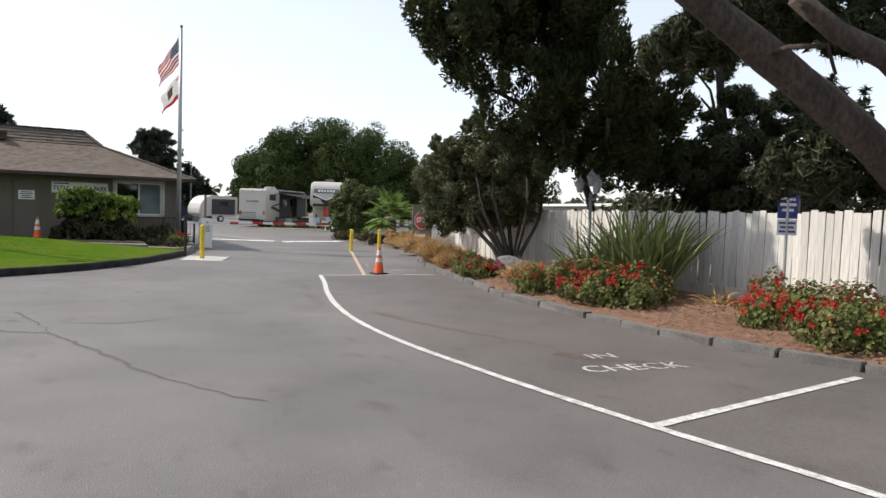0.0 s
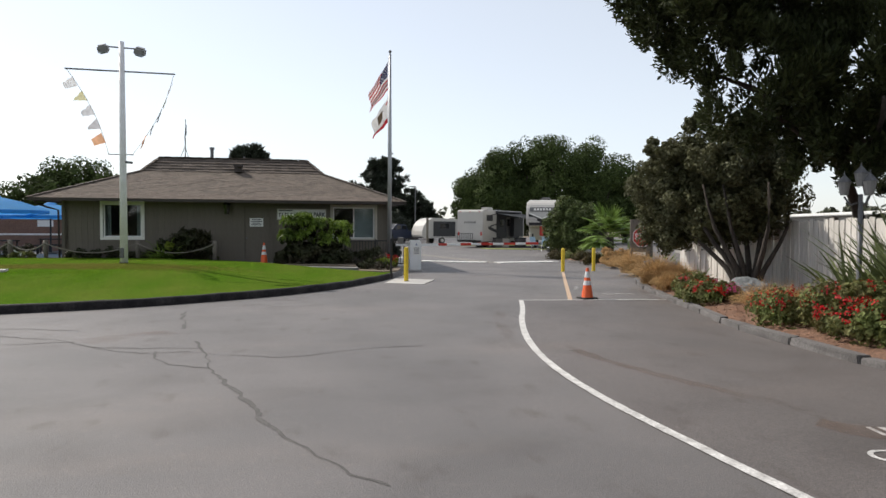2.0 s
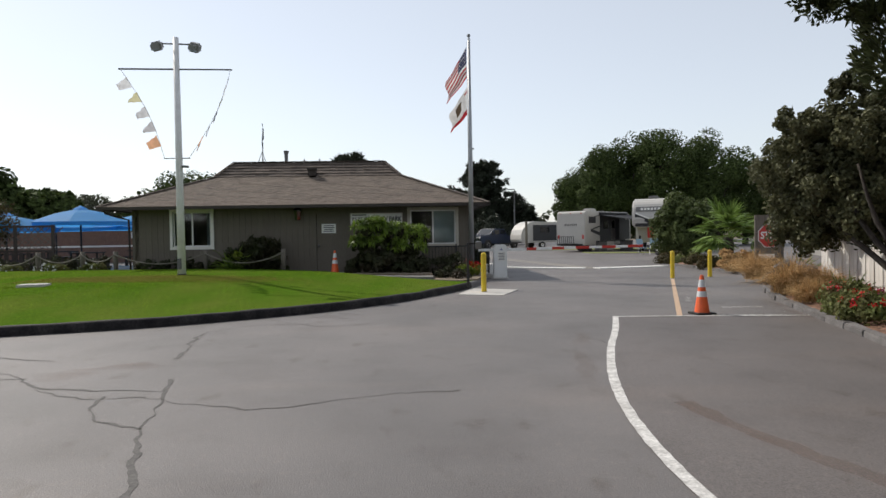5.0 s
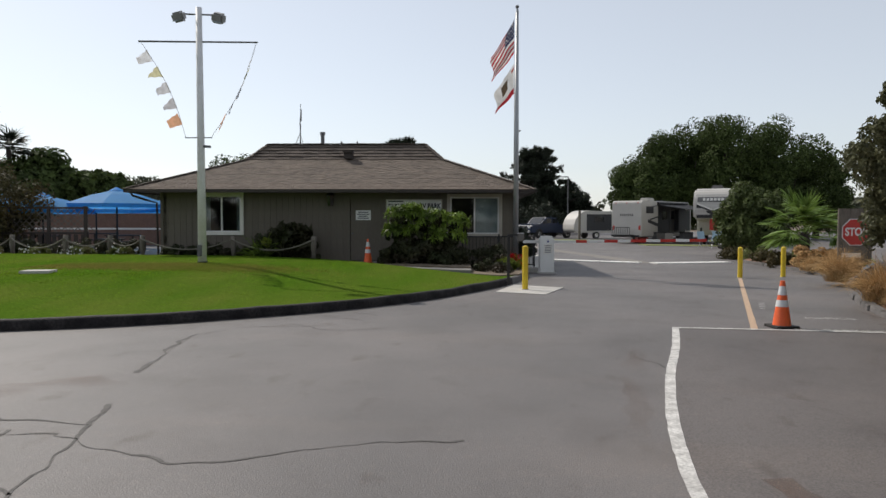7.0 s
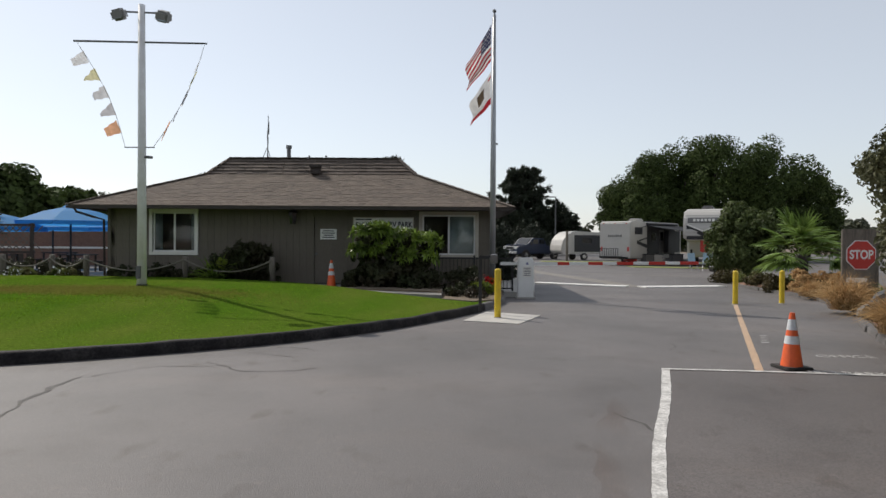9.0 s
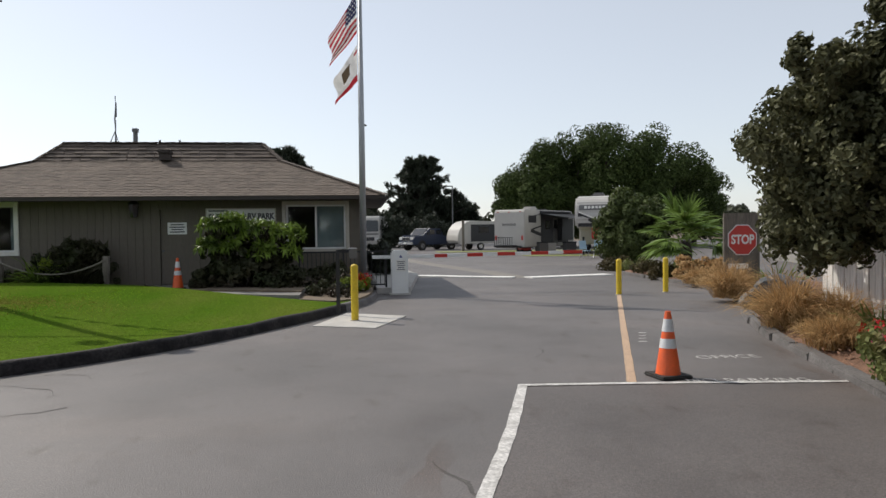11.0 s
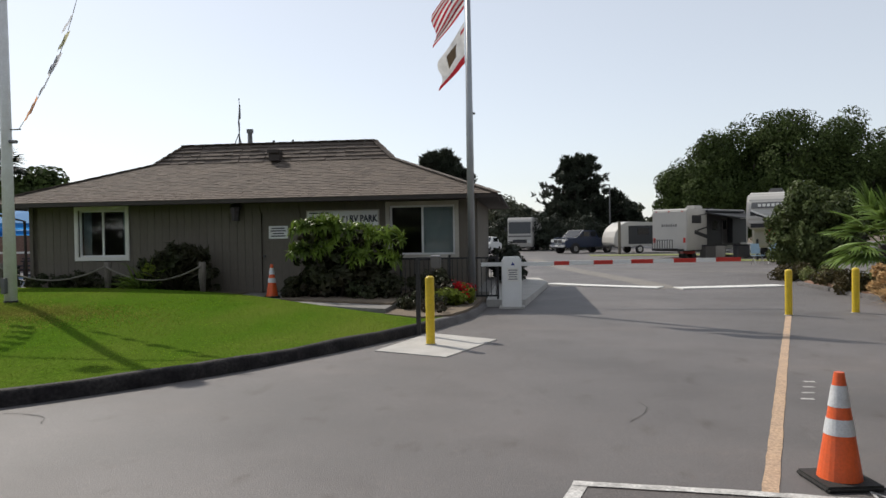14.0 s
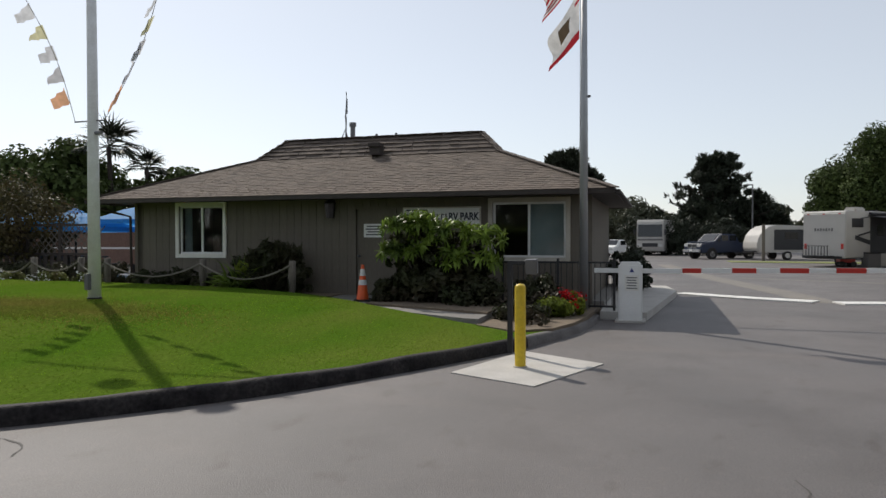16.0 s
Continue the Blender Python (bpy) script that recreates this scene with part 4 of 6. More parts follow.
def flag(name, label, top, hoist, fly, paint, mats, nx=26, ny=26, wave=0.09):
    """A limp flag: top hoist corner, hoist height, fly vector; paint(u, v) names the material."""
    fl = thing(name, *top, label, "flag")
    fly = Vector(fly)
    V = []
    for j in range(ny + 1):
        for i in range(nx + 1):
            u, v = i / nx, j / ny
            p = fly * u + Vector((0.10 * u, 0, -hoist * v * (1 - 0.25 * u)))
            p += Vector((0.35, -1, 0)) * wave * u ** 0.6 * math.sin(9 * u + 5.0 * v) + Vector((0.06 * math.sin(7 * v + 4 * u) * u, 0, -0.10 * u * u))
            V.append(tuple(p))
    groups = {}
    for j in range(ny):
        for i in range(nx):
            a = j * (nx + 1) + i
            groups.setdefault(paint((i + 0.5) / nx, (j + 0.5) / ny), []).append((a, a + 1, a + nx + 2, a + nx + 1))
    for (pname, k), faces in groups.items():
        used = sorted({i for fc in faces for i in fc})
        idx = {o: n_ for n_, o in enumerate(used)}
        me = bpy.data.meshes.new(pname)
        me.from_pydata([V[i] for i in used], [], [tuple(idx[i] for i in fc) for fc in faces])
        for pl in me.polygons:
            pl.use_smooth = True
        link_mesh(pname, me, mats[k], fl)


def stars_stripes(u, v):
    if u < 0.4 and v < 7 / 13:
        return ("star", 1) if (int(u * 26) % 2 == 0 and int(v * 26) % 3 == 1) else ("canton", 2)
    k = int(v * 13)
    return ("red_stripe", 0) if k % 2 == 0 else ("white_stripe", 1)


flag("national_flag", "limp red, white and blue striped flag", (-1.66, 11.38, 7.9), 1.05, (-0.78, -0.15, -1.1), stars_stripes, (M_FRED, M_FWHITE, M_FBLUE))
flag("state_flag", "limp white flag with a red lower stripe", (-1.66, 11.38, 6.55), 0.95, (-0.66, -0.1, -0.8),
     lambda u, v: ("red_stripe", 0) if v > 0.82 else (("emblem", 2) if 0.3 < u < 0.68 and 0.28 < v < 0.6 else (("red_star", 0) if u < 0.2 and 0.1 < v < 0.2 else ("field", 1))), (M_FRED, M_FWHITE, M_FBROWN))

# lawn mast with floodlights, yard and signal pennants
LX, LY, LZ = -10.16, 7.65, 0.47
mast = thing("lawn_mast", LX, LY, LZ, "white steel mast with a yard and twin floodlights", "mast")
part("pole", tube(bmesh.new(), [(0, 0, -0.05), (-0.005, 0, 3.4), (-0.02, 0, 6.72)], [0.115, 0.095, 0.08], 14), M_WHITEPOLE, mast)
part("base_collar", R((0, 0, -0.02), (0, 0, 0.06), 0.13, seg=16), M_RUBBER, mast)
part("yard", R((-1.53, -0.22, 5.80), (1.48, 0.2, 5.86), 0.025, 0.022), M_STEEL, mast)
part("lamp_bar", R((-0.5, -0.07, 6.54), (0.5, 0.07, 6.54), 0.022), M_STEEL, mast)
part("lower_yard", R((-0.42, 0, 3.33), (0.3, 0, 3.33), 0.014), M_STEEL, mast)
bm = R((0.08, -0.02, 3.1), (0.28, -0.1, 3.08), 0.035)
part("small_spotlight", bm, M_STEEL, mast)
part("meter_box", B((-0.02, -0.14, 0.35), (0.1, 0.08, 0.3), bevel=0.01), M_STEEL, mast)
for sx in (-1, 1):
    fl = part("floodlight", B((sx * 0.5, -0.05 + sx * 0.07, 6.45), (0.3, 0.32, 0.26), bevel=0.05, rx=20, ry=sx * 14), M_RVGREYISH, mast, "dark grey floodlight head")
    part("lens", B((sx * 0.5, -0.15 + sx * 0.07, 6.335), (0.2, 0.2, 0.012), rx=25, ry=sx * 12), M_BLIND, fl)
PEN = [leafmat("pennant_" + nme, c, tuple(v * 0.8 for v in c), 0.6, 0.9, 5) for nme, c in (("white", (0.78, 0.78, 0.80)), ("yellow", (0.74, 0.70, 0.45)), ("grey", (0.70, 0.70, 0.73)), ("slate", (0.58, 0.57, 0.60)), ("orange", (0.80, 0.45, 0.28)))]
for sx, xa, xb in ((-1, -1.5, -0.4), (1, 1.45, 0.28)):
    line = thing("pennant_line", LX, LY - 0.02, LZ, "drooping line of five faded signal pennants", "pennants", group="signal pennants")
    a, b = Vector((xa, 0.13 * sx, 5.8)), Vector((xb, 0, 3.33))
    pts = [a.lerp(b, k / 12) + Vector((0.16 * math.sin(math.pi * k / 12), 0, 0)) for k in range(13)]
    part("string", tube(bmesh.new(), pts, [0.006] * 13, 5), M_ROPE, line)
    for k in range(5):
        c = a.lerp(b, 0.14 + 0.165 * k) + Vector((0.16 * math.sin(math.pi * (0.14 + 0.165 * k)), 0, 0))
        d = (b - a).normalized()
        outw = Vector((-0.92, -0.25, -0.28)) if sx < 0 else Vector((-0.12, -0.6, -0.7))
        bm = bmesh.new()
        g = [[bm.verts.new(c + d * 0.32 * (j / 3 - 0.5) * (1 - (0.45, 0.95, 0.6, 0.8, 0.35)[k] * (i / 4)) + outw.normalized() * 0.31 * i / 4 + Vector((0, 0.05 * math.sin(3 * i + k), -0.02 * i)))
              for i in range(5)] for j in range(4)]
        for j in range(3):
            for i in range(4):
                bm.faces.new((g[j][i], g[j][i + 1], g[j + 1][i + 1], g[j + 1][i])).smooth = True
        part("pennant", bm, PEN[k], line)
tagged(part("valve_cover", B((-12.33, 4.01, lawn_z(-12.33, 4.01) + 0.01), (0.6, 0.45, 0.07), rz=10, bevel=0.01), M_CONCRETE), "pale concrete valve cover in the lawn", "cover")

# rope rail posts
POSTS = [(-20.6, 13.6), (-18.6, 12.6), (-16.4, 12.0), (-15.0, 12.2), (-13.7, 11.75), (-10.6, 11.45), (-7.9, 10.95)]
rail = []
for x, y in POSTS:
    p = thing("rope_post", x, y, 0.26, "weathered round wooden post with a rope", "post", group="rope posts")
    part("shaft", tube(bmesh.new(), [(0, 0, -0.05), (0, 0, 0.5), (0.01, 0, 0.86)], [0.085, 0.085, 0.08], 10, 0.15), M_WOODPOST, p)
for (x0, y0), (x1, y1) in zip(POSTS, POSTS[1:]):
    pts = [Vector((x0, y0 - 0.09, 1.02)).lerp(Vector((x1, y1 - 0.09, 1.02)), k / 14) - Vector((0, 0, 0.34 * (1 - (2 * k / 14 - 1) ** 2) * min(1.0, abs(x1 - x0) / 3 + 0.3))) for k in range(15)]
    tagged(part("rope", tube(bmesh.new(), pts, [0.022] * 15, 7), M_ROPE), "thick pale rope slung between wooden posts", "rope", group="ropes")

# ---- planted bed, kerb and fence ----
RK = smooth_path([(7.8, 17.4, 0), (7.66, 12.6, 0), (7.5, 10.6, 0), (6.5, 7.1, 0), (5.0, 4.2, 0), (4.2, 2.2, 0), (3.7, 0.5, 0), (3.35, -0.6, 0), (2.8, -2.6, 0), (2.3, -4.2, 0), (1.98, -6.1, 0), (1.86, -8.0, 0), (1.82, -9.6, 0), (1.98, -10.8, 0), (2.26, -12.0, 0), (2.8, -14.0, 0), (3.85, -17.5, 0)], 0.25)


bm = bmesh.new()
prev = None
for p in RK:
    far = Vector((max(p.x + 1.5, 10.5), p.y, 0))
    cur = []
    for k in range(9):
        q = (p + Vector((0.04, 0.01, 0))).lerp(far, (k / 8) ** 1.3)
        cur.append(bm.verts.new((q.x, q.y, (0.10 if k else 0.02) + 0.10 * min(1, k / 3) + 0.05 * noise.noise(q * 0.9))))
    if prev:
        for k in range(8):
            bm.faces.new((prev[k], prev[k + 1], cur[k + 1], cur[k])).smooth = True
    prev = cur
bmesh.ops.recalc_face_normals(bm, faces=bm.faces)
bed = tagged(part("planting_bed", bm, M_BARK), "planting bed covered with red-brown bark mulch", "planting bed", kind="structure")
# bark chips
rng = np.random.default_rng(8)
V, F = [], []
while len(F) < 9000:
    p = RK[int(rng.integers(len(RK) // 3, len(RK)))]
    x, y = p.x + 0.12 + rng.uniform(0, 3.0), p.y + rng.uniform(-0.15, 0.15)
    a, l, z = rng.uniform(0, 6.28), rng.uniform(0.02, 0.06), 0.115 + 0.09 * min(1, (x - p.x) / 1.2) + rng.uniform(0, 0.035)
    c, s = math.cos(a) * l, math.sin(a) * l
    n0 = len(V)
    V += [(x - c, y - s, z - 0.01), (x + s * 0.3, y - c * 0.3, z), (x + c, y + s, z + rng.uniform(-0.01, 0.02)), (x - s * 0.3, y + c * 0.3, z)]
    F.append((n0, n0 + 1, n0 + 2, n0 + 3))
me = bpy.data.meshes.new("bark_chips")
me.from_pydata(V, [], F)
tagged(link_mesh("bark_chips", me, mat("bark_chip", (0.25, 0.135, 0.085), 0.95, (0.14, 0.075, 0.05), island=0.4, bump=0.3)), "scattered red-brown bark chips", "mulch", kind="stuff")
kerb = thing("bed_kerb", 0, 0, 0, "aged broken concrete kerb along the planting bed", "kerb", kind="structure")
i = 0
while i < len(RK) - 3:
    j = min(len(RK) - 1, i + random.choice((3, 3, 4, 5)))
    a, b = RK[i], RK[j]
    c = (a + b) / 2
    ang = math.degrees(math.atan2(b.y - a.y, b.x - a.x))
    bm = B((0, 0, 0), ((b - a).length - 0.012, random.uniform(0.14, 0.2), 0.13), bevel=0.014)
    for v in bm.verts:
        v.co += Vector((noise.noise(v.co * 6 + c), noise.noise(v.co * 6 - c), noise.noise(v.co * 5 + c * 2))) * 0.026
    ob = part("kerbstone", bm, M_KERB, kerb)
    ob.matrix_basis = pose(c.x + 0.03, c.y, 0.04 + random.uniform(-0.014, 0.016), random.uniform(-3, 3), random.uniform(-1.2, 1.2), ang + random.uniform(-1.5, 1.5))
    i = j

FENCE = smooth_path([(5.3, -17.0, 0), (5.6, -11.0, 0), (5.75, -6.5, 0), (6.1, -1.0, 0), (6.5, 4.4, 0)], 0.155)
fence = thing("board_fence", 0, 0, 0, "whitewashed vertical-board wooden fence with patchy paint", "fence")
shapes = []
for k in range(6):
    bm = B((0, 0, 0), (0.14, 0.02, 1.0), bevel=0.003)
    for v in bm.verts:
        if v.co.z > 0.3:
            v.co.z += (v.co.x * (k - 2.5) * 0.03)
    me = bpy.data.meshes.new("fence_board")
    bm.to_mesh(me)
    bm.free()
    me.materials.append(M_FENCE)
    shapes.append(me)
for k, (a, b) in enumerate(zip(FENCE, FENCE[1:])):
    c = (a + b) / 2
    h = 1.72 + 0.03 * math.sin(k * 1.7) + 0.10 * max(0, (-c.y - 6) / 6) - 0.12 * max(0, (c.y + 3) / 7)
    ob = new("fence_board", shapes[k % 6])
    ob.parent = fence
    ob.matrix_basis = pose(c.x + 0.008 * (k % 2), c.y, 0.14 + h / 2, random.uniform(-0.6, 0.6), random.uniform(-0.9, 0.9), math.degrees(math.atan2(b.y - a.y, b.x - a.x))) @ Matrix.Diagonal((random.uniform(0.96, 1.06), 1, h, 1))
for z in (0.5, 1.55):
    part("fence_rail", tube(bmesh.new(), [p + Vector((0.06, 0, z)) for p in FENCE[::6]], [0.04] * len(FENCE[::6]), 4), M_WOODPOST, fence)
for k in range(4, len(FENCE), 15):
    part("fence_post", B((FENCE[k].x + 0.13, FENCE[k].y, 0.95), (0.1, 0.1, 1.9)), M_WOODPOST, fence)
# kickboard below the bare stretch
part("kickboard", B((5.68, -6.6, 0.28), (0.03, 2.6, 0.28), rz=-2), M_FENCE, fence)
post = thing("gate_post", 5.95, -8.55, 0.1, "dark wooden post behind the fence", "post")
part("shaft", B((0, 0, 1.1), (0.2, 0.2, 2.25), bevel=0.01), M_WOODPOST, post)

# parking sign
sg = thing("parking_sign", 4.55, -9.4, 0.12, "blue and white parking sign on a thin galvanised post", "sign")
part("post", B((0, 0, 1.0), (0.045, 0.03, 2.0)), M_ALU, sg)
pl = part("plate", B((0, 0, 1.86), (0.32, 0.008, 0.42), rz=-34, bevel=0.003), M_BLUE, sg, "navy blue plate with white print")
bm = bmesh.new()
for k, l in enumerate((0.22, 0.26, 0.18)):
    box(bm, (-0.0035, -0.0055, 1.97 - k * 0.09), (l, 0.004, 0.045), rz=-34)
part("plate_print", bm, M_WHITE, pl)
pl2 = part("lower_plate", B((0, 0, 1.51), (0.32, 0.008, 0.26), rz=-34, bevel=0.003), M_WHITE, sg, "white plate with blue print")
bm = bmesh.new()
for k, l in enumerate((0.26, 0.22, 0.26)):
    box(bm, (-0.0035, -0.0055, 1.58 - k * 0.07), (l, 0.004, 0.032), rz=-34)
part("plate_print", bm, M_BLUE, pl2)

# garden lamp with a cluster of lanterns
gl = thing("garden_lamp", 3.68, -5.64, 0.12, "slim post lamp with a cluster of glass lanterns", "street lamp")
part("post", tube(bmesh.new(), [(0, 0, 0), (0, 0, 0.5), (0, 0, 1.85)], [0.05, 0.032, 0.03], 10), M_STEEL, gl)
part("base", R((0, 0, 0), (0, 0, 0.3), 0.08, 0.05), M_STEEL, gl)
for a in (0, 120, 240, None):
    x, y, z = (0, 0, 0.12) if a is None else (0.2 * math.cos(radians(a + 20)), 0.2 * math.sin(radians(a + 20)), 0)
    if a is not None:
        part("arm", tube(bmesh.new(), [(0, 0, 1.75), (x * 0.6, y * 0.6, 1.7), (x, y, 1.82)], [0.014] * 3, 7), M_STEEL, gl)
    ln = new("lantern")
    ln.parent = gl
    ln.location = (x, y, z + 1.82)
    part("glass", R((0, 0, 0.02), (0, 0, 0.2), 0.05, 0.085, 10), M_RVGREYISH, ln, "weathered smoky glass")
    part("cap", R((0, 0, 0.2), (0, 0, 0.3), 0.1, 0.015, 10), M_STEEL, ln)
    part("spike", R((0, 0, 0.3), (0, 0, 0.36), 0.012, 0.003, 6), M_STEEL, ln)

gl.scale = (1.12, 1.12, 1.12)

# stop sign on its board
st = thing("stop_sign", 7.3, 8.35, 0.0, "red octagonal stop sign on a grey wooden board", "sign", rz=0)
part("board", B((0.0, 0.06, 1.1), (0.9, 0.05, 1.75), bevel=0.008), M_WOODPOST, st, "weathered grey wooden backing board")
for x in (-0.36, 0.36):
    part("post", B((x, 0.13, 0.95), (0.09, 0.09, 1.95)), M_WOODPOST, st)
oc = part("octagon", R((0, 0.03, 1.34), (0, 0.012, 1.34), 0.365, seg=8), M_RED, st)
oc.data.transform(Matrix.Translation((0, 0, 1.34)) @ Matrix.Rotation(radians(22.5), 4, "Y") @ Matrix.Translation((0, 0, -1.34)))
rim = part("octagon_rim", R((0, 0.032, 1.34), (0, 0.018, 1.34), 0.388, seg=8), M_WHITE, st)
rim.data.transform(Matrix.Translation((0, 0, 1.34)) @ Matrix.Rotation(radians(22.5), 4, "Y") @ Matrix.Translation((0, 0, -1.34)))
text_mesh("STOP", 0.30, pose(0, 0.008, 1.34, 90, 0, 0), M_WHITE, st, width=0.8, bold=0.009)
part("lower_notice", B((-0.1, 0.028, 0.72), (0.5, 0.01, 0.12)), M_TRIM, st, "narrow pale notice strip")

# boulders
M_ROCK = mat("blue_grey_rock", (0.15, 0.16, 0.165), 0.9, (0.08, 0.085, 0.088), scale=3, fine=14, amount=0.9, bump=1.0, grain=0.35)
for x, y, s, rz in ((6.5, 5.6, (0.36, 1.15, 0.38), -60), (4.75, 1.75, (0.16, 0.2, 0.14), 20), (4.55, 1.35, (0.13, 0.13, 0.11), 70), (4.4, -1.9, (0.42, 0.6, 0.34), 10), (4.2, -0.3, (0.3, 0.35, 0.26), 60)):
    bm = bmesh.new()
    bmesh.ops.create_icosphere(bm, subdivisions=4, radius=1)
    for v in bm.verts:
        d = 0.28 * noise.noise(v.co * 1.4 + Vector((x, y, 0))) + 0.10 * noise.noise(v.co * 4 + Vector((x, y, 3))) + 0.04 * noise.noise(v.co * 11)
        v.co = Vector((v.co.x * s[0], v.co.y * s[1], v.co.z * s[2])) * (1 + d)
    ob = tagged(part("boulder", bm, M_ROCK), "rough blue-grey boulder in the bed", "rock", group="boulders")
    ob.matrix_basis = pose(x, y, 0.1 + s[2] * 0.5, 0, 0, rz)

# ---- plants in the bed ----
def tuft(x, y, z, n, length, width, spread, bend, material, name, label, cat, seed, r=0.12, fans=1):
    t = thing(name, x, y, z, label, cat)
    rng = np.random.default_rng(seed)
    for k in range(fans):
        cx, cy = (r * math.cos(2.4 * k), r * math.sin(2.4 * k)) if fans > 1 else (0, 0)
        bases = [(cx + rng.normal() * r * (0.5 if fans > 1 else 1), cy + rng.normal() * r * (0.5 if fans > 1 else 1), 0) for _ in range(n // fans)]
        blades("leaf_fan" if fans > 1 else "leaf", bases, tuft_dirs(n // fans, spread, seed + 50 * k), length, width, material, t, seed + 50 * k, bend)["kind"] = "stuff"


for k, (x, y, L) in enumerate(((6.35, 7.25, 1.05), (4.75, 2.75, 1.1), (5.35, 2.5, 0.8), (4.25, 1.0, 0.6), (7.6, 11.2, 0.6), (3.6, -3.6, 0.75), (3.9, -4.1, 0.7))):
    tuft(x, y, 0.1, 1500, L * 0.95, 0.013, 0.8, 1.6, L_TAN, "ornamental_grass", "arching tan-orange dry ornamental grass tuft", "grass", 30 + k)
tuft(4.3, -6.5, 0.15, 420, 2.0, 0.085, 0.85, 0.4, L_FLAX, "flax_plant", "large spiky grey-green flax with long strap leaves", "plant", 3, 0.28, 6)
tuft(4.25, -5.5, 0.15, 200, 1.5, 0.07, 0.9, 0.5, L_FLAX, "flax_plant", "smaller spiky flax under the dark conifer", "plant", 8, 0.22, 4)
tuft(7.9, 7.9, 0.15, 90, 0.8, 0.05, 1.3, 0.6, L_PALM, "young_palm", "low green strap-leaved plant", "plant", 4, 0.1)
tuft(5.1, 1.2, 0.15, 90, 0.65, 0.04, 1.3, 0.7, L_PALM, "young_palm", "low green strap-leaved plant", "plant", 5, 0.1)
tuft(4.6, -8.2, 0.15, 60, 0.6, 0.03, 1.3, 1.2, L_TAN, "ornamental_grass", "arching tan-orange dry ornamental grass tuft", "grass", 6, 0.1)


def flowers(blobs, seed, pink=False, n=2600, heads=26, label="mounded geraniums thick with red flowers"):
    t = thing("flower_mound", blobs[0][0], blobs[0][1], 0.1, label, "flowers", group="flower mounds")
    loc = [(x - blobs[0][0], y - blobs[0][1], z, a, b, c) for x, y, z, a, b, c in blobs]
    cloud("foliage", loc, n * len(blobs), 0.062, L_GERAN, t, seed, clump=0.42, clumps=34, long=1.1)["kind"] = "stuff"
    up = [(x, y, z + 0.08, a * 1.02, b * 1.02, c) for x, y, z, a, b, c in loc]
    rng = np.random.default_rng(seed)
    V, F = [], []
    for _ in range(heads * len(blobs)):
        x, y, z, a, b, c = up[int(rng.integers(len(up)))]
        d = rng.normal(size=3)
        d[2] = abs(d[2]) * 0.9 + 0.1
        d[0] -= 0.5
        d /= np.linalg.norm(d)
        o = np.array((x, y, z)) + d * (a, b, c)
        for _ in range(int(rng.integers(9, 22))):
            p, s = o + rng.normal(size=3) * 0.028, 0.018
            u = rng.normal(size=3)
            u /= np.linalg.norm(u)
            w_ = np.cross(u, d + 0.01)
            n0 = len(V)
            V += [tuple(p - u * s), tuple(p + w_ * s), tuple(p + u * s), tuple(p - w_ * s)]
            F.append((n0, n0 + 1, n0 + 2, n0 + 3))
    me = bpy.data.meshes.new("blossom")
    me.from_pydata(V, [], F)
    link_mesh("blossom", me, L_PINK if pink else L_PETAL, t, "bright flower heads")["kind"] = "stuff"


flowers([(2.95, -7.3, 0.28, 0.6, 0.75, 0.36), (3.2, -6.2, 0.3, 0.7, 0.8, 0.40), (3.0, -5.2, 0.22, 0.6, 0.7, 0.3), (3.5, -7.2, 0.3, 0.6, 0.6, 0.4), (2.8, -6.7, 0.16, 0.55, 0.7, 0.26), (3.1, -4.5, 0.16, 0.45, 0.5, 0.24)], 41)
flowers([(3.45, -10.1, 0.2, 0.65, 0.6, 0.3), (3.15, -11.2, 0.2, 0.65, 0.75, 0.32), (3.9, -10.7, 0.28, 0.65, 0.75, 0.38), (3.5, -12.2, 0.25, 0.75, 0.8, 0.36), (4.1, -9.6, 0.3, 0.4, 0.4, 0.45), (4.2, -12.0, 0.3, 0.7, 0.8, 0.4)], 42)
flowers([(4.15, -0.1, 0.18, 0.35, 0.45, 0.24), (3.75, -1.0, 0.2, 0.45, 0.6, 0.26), (3.4, -2.0, 0.18, 0.4, 0.6, 0.22)], 43, heads=12)
flowers([(3.75, -1.9, 0.18, 0.4, 0.4, 0.2), (3.95, -0.6, 0.16, 0.3, 0.4, 0.22)], 44, True, label="low mound with pink flowers")


# ---- trees ----
def limb(t, pts, r0, r1, material, name="limb"):
    pts = smooth_path(pts, 0.35)
    n_ = len(pts)
    return part(name, tube(bmesh.new(), pts, [r0 + (r1 - r0) * k / (n_ - 1) for k in range(n_)], 10, 0.25), material, t)


bush = thing("multi_stem_shrub", 4.95, -1.1, 0.15, "large grey-green rounded shrub on several dark stems", "shrub")
rs = random.Random(4)
for k in range(9):
    a = 2 * math.pi * k / 9 + rs.uniform(-0.3, 0.3)
    s = rs.uniform(0.7, 1.5)
    limb(bush, [(0.08 * math.cos(a), 0.08 * math.sin(a), -0.05), (0.3 * math.cos(a) * s, 0.3 * math.sin(a) * s + 0.1, 0.6), (0.8 * math.cos(a) * s, 0.8 * math.sin(a) * s + 0.5, 1.5), (1.0 * math.cos(a) * s, 1.0 * math.sin(a) * s + 0.8, 2.5)], 0.075, 0.02, M_TRUNK, "stem")
